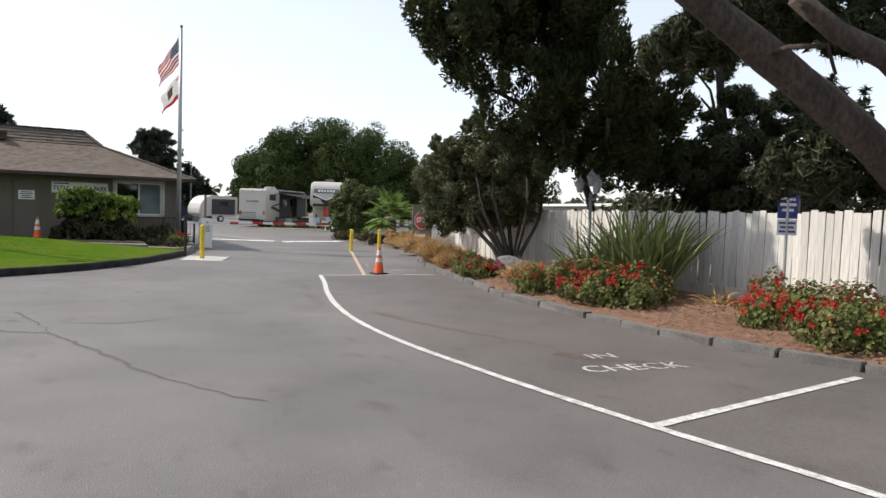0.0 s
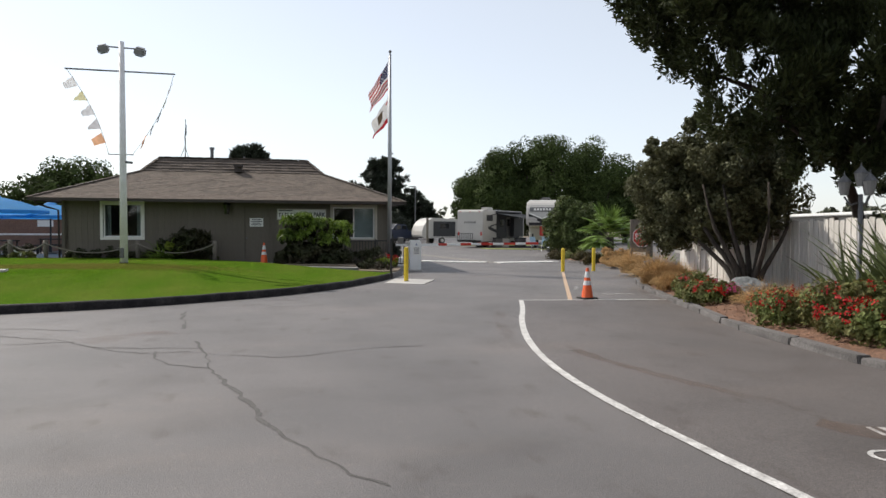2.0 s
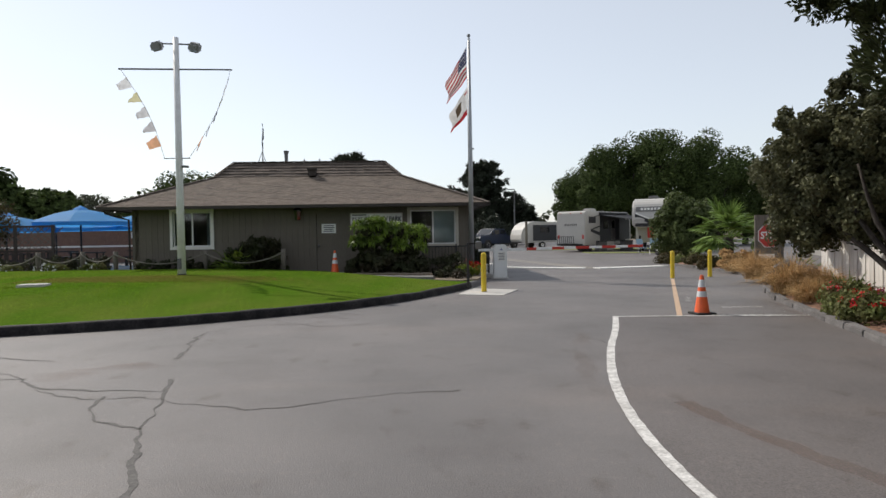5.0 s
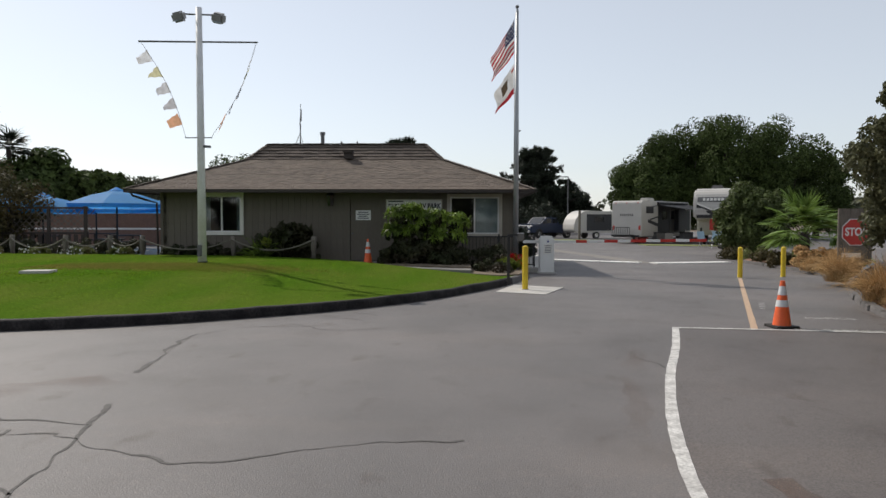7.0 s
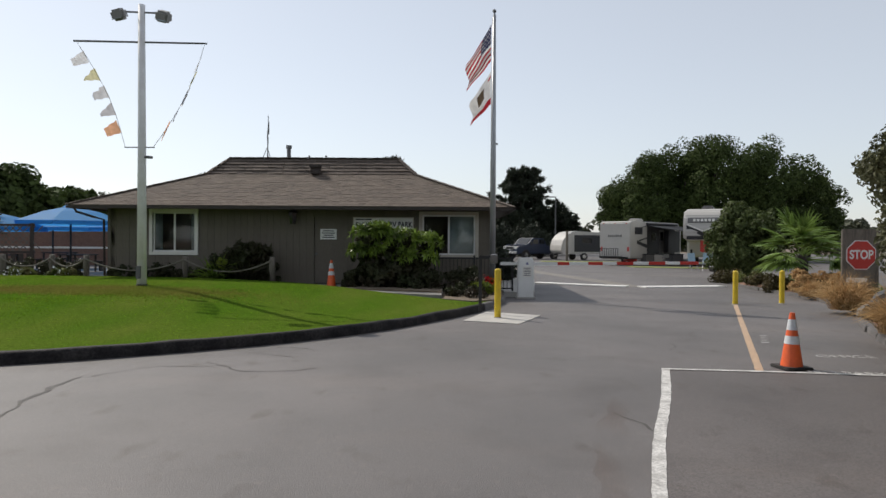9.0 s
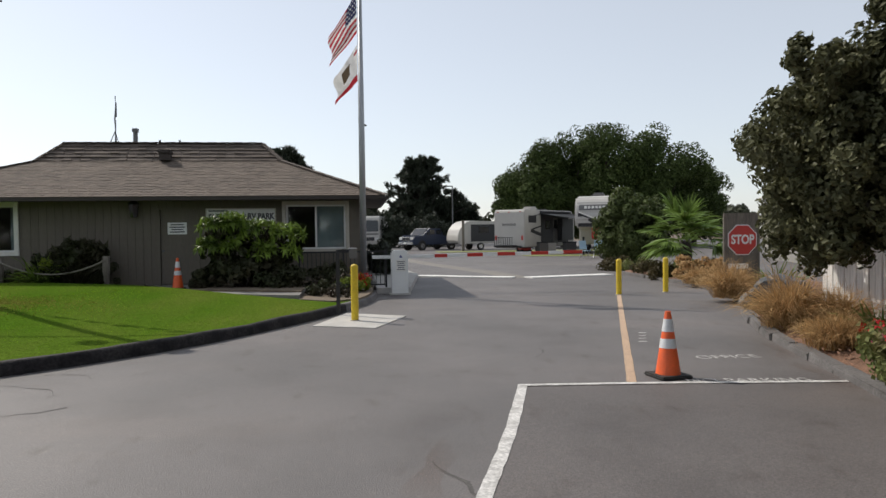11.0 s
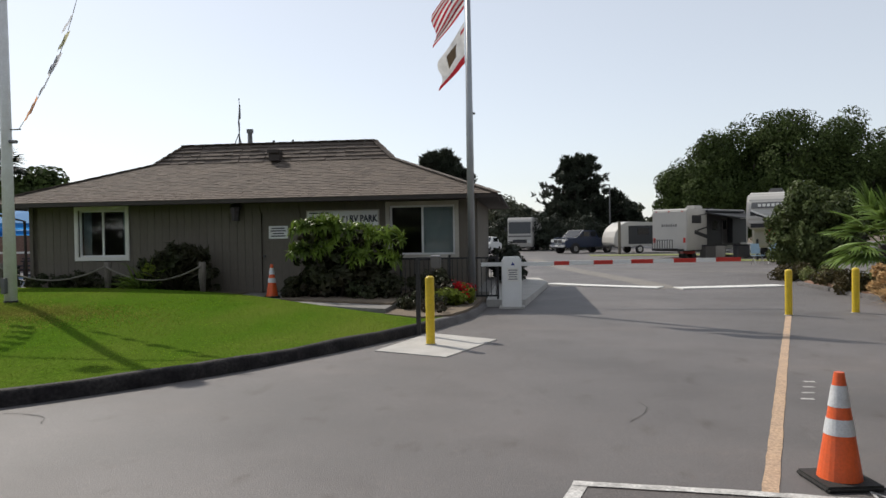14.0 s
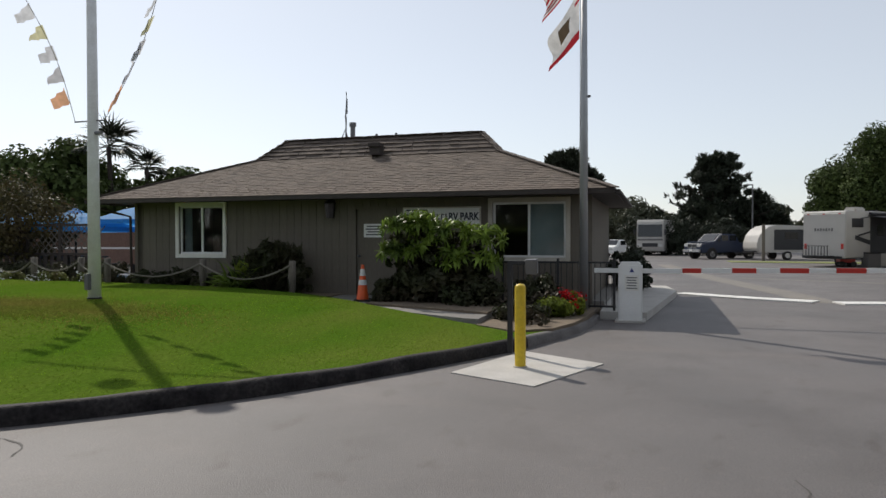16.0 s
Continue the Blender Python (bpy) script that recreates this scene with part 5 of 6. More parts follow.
cloud("crown", [(0.0, 1.5, 2.25, 1.4, 1.5, 1.05), (-0.95, 1.9, 2.55, 0.85, 1.05, 0.8), (-0.25, 1.9, 1.75, 0.9, 1.1, 0.7), (-0.35, 2.9, 1.55, 0.75, 0.95, 0.75), (-0.85, 2.6, 1.65, 0.55, 0.7, 0.6), (-0.3, 3.1, 2.6, 0.9, 1.05, 0.95), (0.1, 2.6, 3.25, 0.8, 0.9, 0.6), (0.6, 0.9, 2.5, 1.25, 1.35, 1.1), (-0.45, 1.3, 3.1, 1.0, 1.1, 0.7), (0.6, 2.0, 2.9, 1.1, 1.2, 0.95), (0.95, 5.0, 1.6, 0.7, 0.8, 0.65), (1.15, 4.5, 2.3, 0.8, 0.85, 0.7)], 104000, 0.058, L_BUSH, bush, 11, clump=0.24, clumps=60)
cloud("twig_leaves", [(-1.1, 1.9, 3.5, 0.4, 0.5, 0.4), (-0.5, 1.0, 3.9, 0.45, 0.6, 0.35), (0.4, 0.6, 3.8, 0.6, 0.6, 0.35), (-1.35, 1.4, 3.25, 0.45, 0.45, 0.4), (1.3, 0.6, 3.2, 0.5, 0.5, 0.4)], 7800, 0.055, L_BUSH, bush, 12, clump=0.3, clumps=16)

jun = thing("leaning_conifer", 5.2, -3.9, 0.1, "dense dark juniper-like conifer overhanging the drive", "tree")
limb(jun, [(1.7, 1.6, 0), (1.4, 1.4, 1.6), (-0.2, 0.6, 3.6), (-1.6, 0.5, 6.8)], 0.12, 0.07, M_TRUNK, "trunk")
for q in ((-2.6, 0.6, 4.4), (-2.4, -0.6, 3.6), (-1.2, -1.8, 3.6), (0.6, -1.2, 4.2), (-3.0, 0.2, 6.2)):
    limb(jun, [(-0.6, 0.15, 2.9), (q[0] * 0.55, q[1] * 0.6, q[2] - 0.5), q], 0.1, 0.03, M_TRUNK)
cloud("crown", [(-3.0, 0.4, 5.3, 1.2, 1.3, 1.2), (-1.9, 0.0, 4.0, 1.3, 1.4, 1.2), (-1.2, -0.6, 3.35, 1.2, 1.2, 0.6), (-3.7, 0.5, 6.4, 1.0, 1.2, 1.0), (-0.5, -0.8, 4.3, 1.5, 1.5, 1.4), (-1.6, 0.3, 6.4, 1.8, 1.8, 1.4), (-1.3, 0.2, 7.6, 1.9, 1.9, 1.3), (-3.6, 0.6, 7.4, 1.2, 1.3, 1.0), (-3.4, -0.3, 5.5, 0.7, 0.8, 0.7), (-4.25, 0.5, 5.9, 0.55, 0.6, 0.7), (-0.9, -0.6, 2.65, 0.9, 0.9, 0.4), (0.3, -0.6, 2.6, 0.9, 0.9, 0.4), (-0.2, -0.7, 3.0, 1.2, 1.0, 0.6), (1.3, -0.7, 3.05, 1.2, 1.0, 0.6), (1.0, -0.6, 4.1, 1.3, 1.1, 0.8)], 135000, 0.05, L_JUNIPER, jun, 13, clump=0.2, clumps=44, long=2.8, spike=0.9, tall=1.5)

pine = thing("leaning_pine", 4.38, -12.70, 0.05, "leaning pine with a thick bare trunk", "tree")
limb(pine, [(0.00, 0.00, 0.00), (-0.50, 0.50, 1.43), (-1.32, 0.89, 2.32), (-1.88, 1.19, 2.86), (-2.44, 1.57, 3.42), (-3.04, 1.91, 3.9), (-3.71, 2.15, 4.4), (-3.95, 2.22, 4.65), (-4.84, 2.57, 6.50)], 0.26, 0.17, M_PINEBARK, "trunk")
limb(pine, [(-1.32, 0.89, 2.26), (-1.84, 0.38, 3.09), (-2.35, 0.55, 3.48), (-2.82, 0.82, 3.73), (-3.32, 1.03, 4.08)], 0.2, 0.1, M_PINEBARK)
limb(pine, [(-2.49, 1.61, 3.26), (-2.87, 1.66, 3.65), (-2.82, 1.41, 3.69), (-2.68, 1.03, 3.66), (-2.57, 0.98, 3.34)], 0.05, 0.02, M_PINEBARK, "branch")
cloud("canopy", [(-3.6, 3.4, 7.6, 1.8, 1.8, 0.8), (-4.6, 1.6, 7.4, 1.6, 1.6, 0.7), (-1.6, 1.0, 7.4, 1.4, 1.4, 0.7)], 26000, 0.045, L_PINE, pine, 19, clump=0.3, clumps=26, long=5.5, fill=0.1)
cloud("needles", [(-2.07, 3.37, 4.28, 0.70, 0.70, 0.39), (-1.84, 2.99, 4.55, 0.80, 0.80, 0.44), (-1.44, 2.49, 4.50, 0.70, 0.70, 0.39), (-1.46, 1.68, 4.30, 0.70, 0.70, 0.39), (-1.23, 1.38, 4.13, 0.60, 0.60, 0.33), (-0.85, 2.00, 3.50, 0.35, 0.35, 0.19), (-1.57, 1.37, 3.09, 0.30, 0.30, 0.17), (-0.91, 3.35, 4.87, 0.80, 0.80, 0.44), (-1.58, 4.35, 4.29, 0.60, 0.60, 0.33), (-1.22, 2.15, 4.53, 0.60, 0.60, 0.33), (-1.09, 1.65, 2.63, 0.50, 0.50, 0.28), (-1.35, 2.10, 2.41, 0.70, 0.70, 0.39), (-1.31, 1.98, 2.71, 0.50, 0.50, 0.28)], 46000, 0.03, L_PINE, pine, 14, clump=0.3, clumps=26, long=5.5, fill=0.05)
bpine = thing("spreading_pine", 8.6, -5.2, 0.0, "dark spreading pine with open branches behind the fence", "tree")
limb(bpine, [(0, 0, 0), (-0.1, 0.1, 2.4), (-0.5, 0.2, 5.5)], 0.22, 0.08, M_TRUNK, "trunk")
for q in ((-2.0, -0.6, 4.4), (1.6, -1.2, 4.0), (-1.6, 1.2, 3.2), (0.8, -2.6, 3.1), (2.0, -3.2, 3.4), (-0.9, 0.9, 5.4)):
    limb(bpine, [(-0.15, 0.1, 2.2), (q[0] * 0.5, q[1] * 0.5, q[2] - 0.5), q], 0.07, 0.02, M_TRUNK)
cloud("needles", [(-2.3, 1.2, 3.9, 1.2, 1.2, 0.6), (-1.7, 0.8, 4.8, 1.1, 1.0, 0.7), (-0.6, -0.4, 3.4, 1.3, 1.1, 0.6), (0.4, -1.6, 3.6, 1.0, 1.0, 0.55), (1.0, -3.0, 3.2, 1.2, 1.1, 0.55), (-1.4, 0.6, 3.0, 1.0, 1.2, 0.5), (0.6, -2.0, 2.6, 1.5, 1.4, 0.5), (1.4, -4.0, 2.9, 0.9, 0.9, 0.6), (-0.6, 0.4, 5.6, 0.9, 0.9, 0.5), (1.0, -1.2, 4.6, 0.7, 0.7, 0.4), (0, 0, 2.3, 1.6, 1.4, 0.5), (-2.4, 0.9, 2.75, 1.0, 1.0, 0.45), (-3.0, 0.6, 3.1, 0.9, 0.9, 0.4), (-1.6, 0.2, 2.9, 1.0, 1.0, 0.45), (-0.6, 0.2, 4.4, 1.1, 1.0, 0.6), (0.5, -0.6, 4.2, 1.0, 1.0, 0.6)], 76000, 0.042, L_PINE, bpine, 15, clump=0.27, clumps=22, long=5.0, fill=0.1)
hedge = thing("hedge", 8.2, -7.5, 0.0, "dark leafy hedge showing over the fence", "hedge")
cloud("foliage", [(0, 0, 1.6, 0.9, 1.6, 0.75), (0.4, -2.0, 1.5, 0.9, 1.4, 0.7), (0.2, 2.0, 1.6, 0.9, 1.5, 0.7), (0.1, 3.6, 1.75, 0.9, 1.2, 0.8), (0, 5.2, 1.6, 0.9, 1.2, 0.6)], 26000, 0.09, L_DARK, hedge, 16, clumps=40)
cloud("trellis_vine", [(-0.3, 1.6, 2.1, 0.4, 0.7, 0.35)], 1500, 0.07, L_RUST, hedge, 17, clumps=18)

rb = thing("rounded_shrub", 10.2, 22.4, 0.0, "large rounded olive-green shrub", "shrub")
limb(rb, [(0, 0, 0), (0.1, 0, 1.5)], 0.12, 0.05, M_TRUNK, "trunk")
cloud("crown", [(0, 0, 1.7, 1.6, 1.55, 1.6), (0.4, 0.1, 2.25, 1.2, 1.3, 1.05), (-0.3, 0, 1.0, 1.35, 1.35, 0.9)], 24000, 0.10, L_ROUND, rb, 18, clump=0.22, clumps=80)

palm = thing("fan_palm", 8.75, 14.2, 0.1, "young fan palm with spread green fronds", "palm")
limb(palm, [(0, 0, 0), (0, 0, 1.15)], 0.22, 0.18, M_TRUNK, "trunk")
rs = random.Random(9)
for k in range(30):
    a, el = rs.uniform(0, 2 * math.pi), rs.uniform(-0.25, 1.35)
    d = Vector((math.cos(a) * math.cos(el), math.sin(a) * math.cos(el), math.sin(el)))
    stem = rs.uniform(0.75, 1.15)
    c = Vector((0, 0, 1.1)) + d * stem
    side = d.cross(Vector((0, 0, 1)))
    side = side.normalized() if side.length > 0.1 else Vector((1, 0, 0))
    part("stalk", R((0, 0, 1.0), c, 0.016, 0.01, 5), L_PALM, palm)
    dirs = [tuple(d * math.cos(w_) + side * math.sin(w_)) for w_ in [radians(-75 + 150 * i / 20) for i in range(21)]]
    blades("frond", [tuple(c)] * 21, dirs, 0.85, 0.095, L_PALM, palm, 100 + k, 0.6, 4)
for k, (x, y) in enumerate(((8.3, 11.6), (8.0, 12.6), (8.6, 12.2))):
    t = thing("dry_shrub", x, y, 0.1, "low rust-brown dry shrub", "shrub", group="dry shrubs")
    cloud("foliage", [(0, 0, 0.35, 0.4, 0.4, 0.35)], 1500, 0.06, L_TAN if k != 2 else L_DARK, t, 60 + k, clumps=22)
for k, (x, y) in enumerate(((8.4, 16.0), (8.8, 18.0), (8.2, 14.3), (9.6, 15.6), (8.5, 19.6))):
    t = thing("ground_cover", x, y, 0.08, "low green ground-cover plants", "plants", group="ground cover")
    cloud("foliage", [(0, 0, 0.15, 0.7, 0.9, 0.2)], 2200, 0.06, L_GERAN if k % 2 else L_RUST, t, 70 + k, clumps=30)


def tree(x, y, h, r, material, seed, leaf, count, label, name="broadleaf_tree", low=0.15):
    t = thing(name, x, y, 0, label, "tree")
    limb(t, [(0, 0, 0), (0.2, 0, h * 0.35), (0, 0.2, h * 0.7)], r * 0.11, r * 0.05, M_TRUNK, "trunk")
    rr = random.Random(seed)
    for k in range(4):
        a = k * 1.6 + rr.random()
        limb(t, [(0.1, 0, h * 0.3), (r * 0.4 * math.cos(a), r * 0.4 * math.sin(a), h * 0.5), (r * 0.6 * math.cos(a), r * 0.6 * math.sin(a), h * 0.68)], r * 0.05, r * 0.02, M_TRUNK)
    bl = [(0, 0, h * 0.56, r * 1.0, r * 1.0, h * 0.42)]
    for k in range(7):
        a = k * 0.9 + rr.random()
        s = rr.uniform(0.5, 0.85)
        zc = rr.uniform(low + 0.2, 0.8)
        bl.append((r * s * math.cos(a), r * s * math.sin(a), h * zc, r * 0.5, r * 0.5, h * min(0.2, 1 - zc)))
    cloud("crown", bl, count, leaf, material, t, seed, clump=0.33, clumps=24, fill=0.5, long=1.4, shell=0.7)
    return t


for k, (x, y, h, r) in enumerate(((13.2, 57, 7.6, 2.3), (15.2, 56, 9.4, 2.7), (18.0, 57, 10.6, 3.0), (21.2, 55, 11.6, 3.5), (26.2, 54, 10.6, 3.2), (30.5, 57, 7.6, 2.8), (18.5, 60, 8.5, 3.6), (23.8, 60, 9.0, 3.6))):
    tree(x, y, h, r, L_DOME, 200 + k, 0.15, 30000, "dense dark green broadleaf tree", low=0.05)

cyp = thing("monterey_cypress", 5.9, 80, 0, "dark open cypress with flat layered branches", "tree")
limb(cyp, [(0, 0, 0), (0.3, 0, 5), (0, 0, 10)], 0.4, 0.12, M_TRUNK, "trunk")
bl = []
rs = random.Random(21)
for k in range(30):
    a, z = k * 2.4, 2.6 + 7.9 * k / 29
    s_ = rs.uniform(0.75, 1.1) * (10.2 - 0.82 * z)
    q = (s_ * math.cos(a) * 0.95, s_ * math.sin(a) * 0.6, z + 0.1 * s_)
    limb(cyp, [(0, 0, max(1.0, z - 1.6)), q], 0.12, 0.04, M_TRUNK)
    bl.append((*q, 1.15, 1.0, 0.35))
    bl.append((q[0] * 0.5, q[1] * 0.5, z, 1.5, 1.3, 0.6))
cloud("crown", bl + [(0, 0, 3.6, 4.2, 3.0, 1.8), (4.6, 0, 5.2, 2.0, 1.6, 1.0), (5.6, 0, 3.6, 1.8, 1.6, 1.4), (3.5, 0, 2.4, 3.6, 2.5, 1.7)], 46000, 0.16, L_CYPRESS, cyp, 22, clump=0.34, clumps=12, long=4.0, spike=0.35)
tuftree = thing("far_conifer", -12.9, 100, 0, "dark rounded spiky conifer crown above the roof", "tree")
limb(tuftree, [(0, 0, 0), (0, 0, 11)], 0.4, 0.2, M_TRUNK, "trunk")
cloud("crown", [(0, 0, 11.6, 3.4, 3.0, 3.0), (2.2, 0, 10.2, 2.6, 2.3, 2.0), (-1.4, 0, 10.4, 2.6, 2.3, 2.4)], 15000, 0.2, L_CYPRESS, tuftree, 23, clump=0.3, clumps=40, long=5.0, spike=0.5)
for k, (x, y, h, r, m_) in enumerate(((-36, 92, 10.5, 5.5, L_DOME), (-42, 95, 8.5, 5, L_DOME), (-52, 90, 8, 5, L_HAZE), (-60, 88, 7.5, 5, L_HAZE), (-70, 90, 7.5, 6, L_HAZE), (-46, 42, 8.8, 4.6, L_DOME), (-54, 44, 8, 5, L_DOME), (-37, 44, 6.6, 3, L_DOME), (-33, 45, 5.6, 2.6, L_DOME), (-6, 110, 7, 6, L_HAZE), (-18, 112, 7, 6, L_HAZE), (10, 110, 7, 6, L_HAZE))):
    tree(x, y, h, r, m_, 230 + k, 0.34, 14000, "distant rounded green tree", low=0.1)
for k, (x, y) in enumerate(((1.5, 68), (5.5, 69), (-2.2, 70))):
    t = thing("shrub", x, y, 0, "dense dark evergreen shrub", "shrub", group="far shrubs")
    cloud("foliage", [(0, 0, 1.8, 2.4, 1.8, 1.9), (1, 0, 1.4, 2, 1.6, 1.5)], 5000, 0.16, L_CYPRESS, t, 260 + k, clumps=40)
for k, (x, y, h) in enumerate(((-21.6, 15.9, 3.6), (-24.6, 15.0, 4.0))):
    t = tree(x, y, h, 1.9, L_RUST, 270 + k, 0.09, 9000, "small rusty-green tree beside the patio", "patio_tree", low=0.15)
def tall_palm(x, y, h, reach, count, seed):
    t = thing("tall_palm", x, y, 0, "tall palm silhouetted over the trees", "palm")
    limb(t, [(0, 0, 0), (0.2, 0, h * 0.55), (0, 0, h)], 0.22, 0.17, M_TRUNK, "trunk")
    rs = random.Random(seed)
    for k in range(count):
        a, el = rs.uniform(0, 6.28), rs.uniform(-0.35, 1.2)
        d = Vector((math.cos(a) * math.cos(el), math.sin(a) * math.cos(el), math.sin(el)))
        c = Vector((0, 0, h)) + d * reach * 0.5
        side = d.cross(Vector((0, 0, 1))).normalized() if abs(d.z) < 0.98 else Vector((1, 0, 0))
        part("stalk", R((0, 0, h), c, 0.03, 0.02, 5), L_CYPRESS, t)
        blades("frond", [tuple(c)] * 13, [tuple(d * math.cos(w_) + side * math.sin(w_)) for w_ in [radians(-70 + 140 * i / 12) for i in range(13)]], reach * 0.75, 0.15, L_CYPRESS, t, seed + k, 0.8, 3)


tall_palm(-41.8, 42.0, 8.9, 2.6, 28, 31)
tall_palm(-38.6, 42.5, 7.1, 1.7, 20, 71)

# ---- plants before the office ----
def shrub(x, y, z, blobs, n, leaf, m_, seed, label, name="low_shrub", cat="shrub", long=1.6):
    t = thing(name, x, y, z, label, cat)
    cloud("foliage", blobs, n, leaf, m_, t, seed, clumps=24, long=long)["kind"] = "stuff"
    return t


bm = slab(bmesh.new(), [(-13.2, 11.75), (-7.35, 11.55), (-7.35, 12.36), (-13.2, 12.36)], 0.2, 0.3)
tagged(part("soil_strip", bm, M_DIRT), "strip of dark soil along the wall", "planting bed", kind="structure")
bm = slab(bmesh.new(), [(-5.8, 10.2), (-3.01, 9.1), (-3.01, 12.36), (-5.9, 12.36)], 0.2, 0.31)
tagged(part("soil_strip", bm, M_DIRT), "strip of dark soil along the wall", "planting bed", kind="structure")
bm = slab(bmesh.new(), [(-3.0, 8.3), (-2.25, 7.75), (-1.72, 8.2), (-1.5, 9.0), (-1.38, 9.9), (-1.3, 12.36), (-3.0, 12.36)], -0.03, 0.19)
tagged(part("soil_strip", bm, M_DIRT), "corner bed of dark soil by the gate", "planting bed", kind="structure")
shrub(-2.4, 9.2, 0.18, [(0, 0, 0.14, 0.5, 0.4, 0.16), (0.3, -0.6, 0.1, 0.3, 0.3, 0.14)], 1500, 0.05, L_DARK, 68, "sparse dark ground cover by the kerb")
fat = thing("fatsia_bush", -4.5, 10.75, 0.28, "broad glossy fatsia bush with bright green leaves", "shrub")
for a in range(6):
    limb(fat, [(0.1 * math.cos(a), 0.1 * math.sin(a), 0), (0.6 * math.cos(a), 0.25 * math.sin(a), 0.6), (0.95 * math.cos(a), 0.3 * math.sin(a), 1.2)], 0.03, 0.015, M_TRUNK, "stem")
FB = [(-0.7, -0.1, 1.5, 0.38, 0.36, 0.26), (-0.3, -0.05, 1.62, 0.34, 0.34, 0.2), (0.35, -0.1, 1.42, 0.42, 0.36, 0.24), (1.05, 0.0, 1.25, 0.42, 0.36, 0.3), (-0.1, 0.05, 1.0, 0.8, 0.42, 0.36), (0.7, 0.0, 0.8, 0.65, 0.42, 0.34), (-0.85, 0, 1.0, 0.32, 0.34, 0.26)]
rng = np.random.default_rng(51)
bs, ds = [], []
for _ in range(170):
    x, y, z, a, b, c = FB[int(rng.integers(len(FB)))]
    d = rng.normal(size=3)
    d[2] = abs(d[2]) * 0.7 + 0.05
    d[1] -= 0.3
    d /= np.linalg.norm(d)
    o = np.array((x, y, z)) + d * (a, b, c)
    u = np.cross(d, rng.normal(size=3))
    u /= np.linalg.norm(u)
    w_ = np.cross(d, u)
    for k in range(9):
        t_ = radians(-150 + 300 * k / 8)
        bs.append(tuple(o))
        ds.append(tuple(u * math.cos(t_) + w_ * math.sin(t_) + 0.25 * d))
blades("leaf", bs, ds, 0.27, 0.07, L_FATSIA, fat, 52, 0.9, 4, "glossy lobed leaves")["kind"] = "stuff"
cloud("shade_filler_leaves", [(x, y + 0.1, z - 0.1, a * 0.8, b * 0.8, c * 0.9) for x, y, z, a, b, c in FB] + [(0, 0.1, 0.45, 0.9, 0.45, 0.45)], 4200, 0.09, L_DARK, fat, 53, clumps=20)["kind"] = "stuff"


shrub(-5.45, 10.75, 0.28, [(0, 0, 0.25, 0.55, 0.4, 0.32)], 2500, 0.06, L_DARK, 54, "low dark shrub beside the doorway")
shrub(-3.0, 10.6, 0.2, [(0, 0, 0.25, 0.9, 0.5, 0.3), (0.9, -0.4, 0.2, 0.6, 0.5, 0.26), (-0.9, -0.2, 0.2, 0.6, 0.4, 0.25)], 4200, 0.06, L_DARK, 55, "low dark shrubs under the window")
shrub(-1.95, 9.9, 0.18, [(0, 0, 0.16, 0.38, 0.36, 0.2), (0.3, 0.3, 0.2, 0.25, 0.3, 0.2)], 1700, 0.05, L_LIME, 56, "yellow-green shrub with red blossom by the kerb")
shrub(-2.25, 10.4, 0.18, [(0, 0, 0.4, 0.4, 0.35, 0.32)], 1300, 0.06, L_DARK, 57, "dark bronze shrub beside the fence")
shrub(-1.75, 10.05, 0.3, [(0, 0, 0.2, 0.35, 0.35, 0.18)], 160, 0.045, L_PETAL, 58, "small red blossoms on a low shrub", "red_flower", "flowers")
shrub(-1.0, 18.4, 0.16, [(0, 0, 0.55, 0.6, 0.8, 0.55), (0.2, -1.2, 0.45, 0.45, 0.6, 0.45)], 6000, 0.08, L_CYPRESS, 59, "dark clipped shrub beside the office")
shrub(-11.6, 11.9, 0.28, [(0, 0, 0.25, 0.8, 0.3, 0.28), (1.2, 0, 0.22, 0.7, 0.3, 0.26), (-1.1, 0, 0.25, 0.5, 0.3, 0.3)], 4200, 0.06, L_DARK, 61, "low dark shrubs below the window")
shrub(-8.4, 11.9, 0.28, [(0, 0, 0.4, 0.6, 0.3, 0.4), (-1.2, 0, 0.5, 0.6, 0.3, 0.45)], 3600, 0.07, L_DARK, 62, "dark leafy shrub against the siding")
shrub(-8.95, 11.75, 0.28, [(0, 0, 0.9, 0.45, 0.26, 0.34), (0.45, 0, 0.95, 0.32, 0.26, 0.28), (-0.35, 0, 0.8, 0.3, 0.26, 0.3)], 1000, 0.075, L_DARK, 66, "dark bronze mounded shrub against the siding", long=4.0)
tuft(-8.95, 11.75, 0.28, 130, 1.3, 0.06, 0.9, 1.1, L_DARK, "cordyline", "dark bronze arching cordyline", "plant", 63, 0.08)
tuft(-9.75, 11.6, 0.28, 110, 1.05, 0.06, 1.0, 1.3, L_FATSIA, "fern", "arching green fern in the bed", "plant", 64, 0.08)
shrub(-9.55, 11.5, 0.5, [(0, 0, 0.42, 0.16, 0.14, 0.14)], 300, 0.06, L_LIME, 65, "lime-yellow leafy top of a fern", "lime_fern", "plant")
for k, (x, y) in enumerate(((-17.6, 12.3), (-16.0, 12.1), (-14.5, 12.0), (-19.5, 13.0))):
    t = thing("border_plant", x, y, 0.27, "low green border plant with white flowers", "plant", group="border plants")
    cloud("foliage", [(0, 0, 0.18, 0.6, 0.3, 0.22)], 1700, 0.06, L_GERAN, t, 80 + k, clumps=24)["kind"] = "stuff"
    cloud("blossom", [(0, -0.1, 0.25, 0.6, 0.3, 0.2)], 70, 0.05, M_WHITE, t, 90 + k, clumps=24)["kind"] = "stuff"

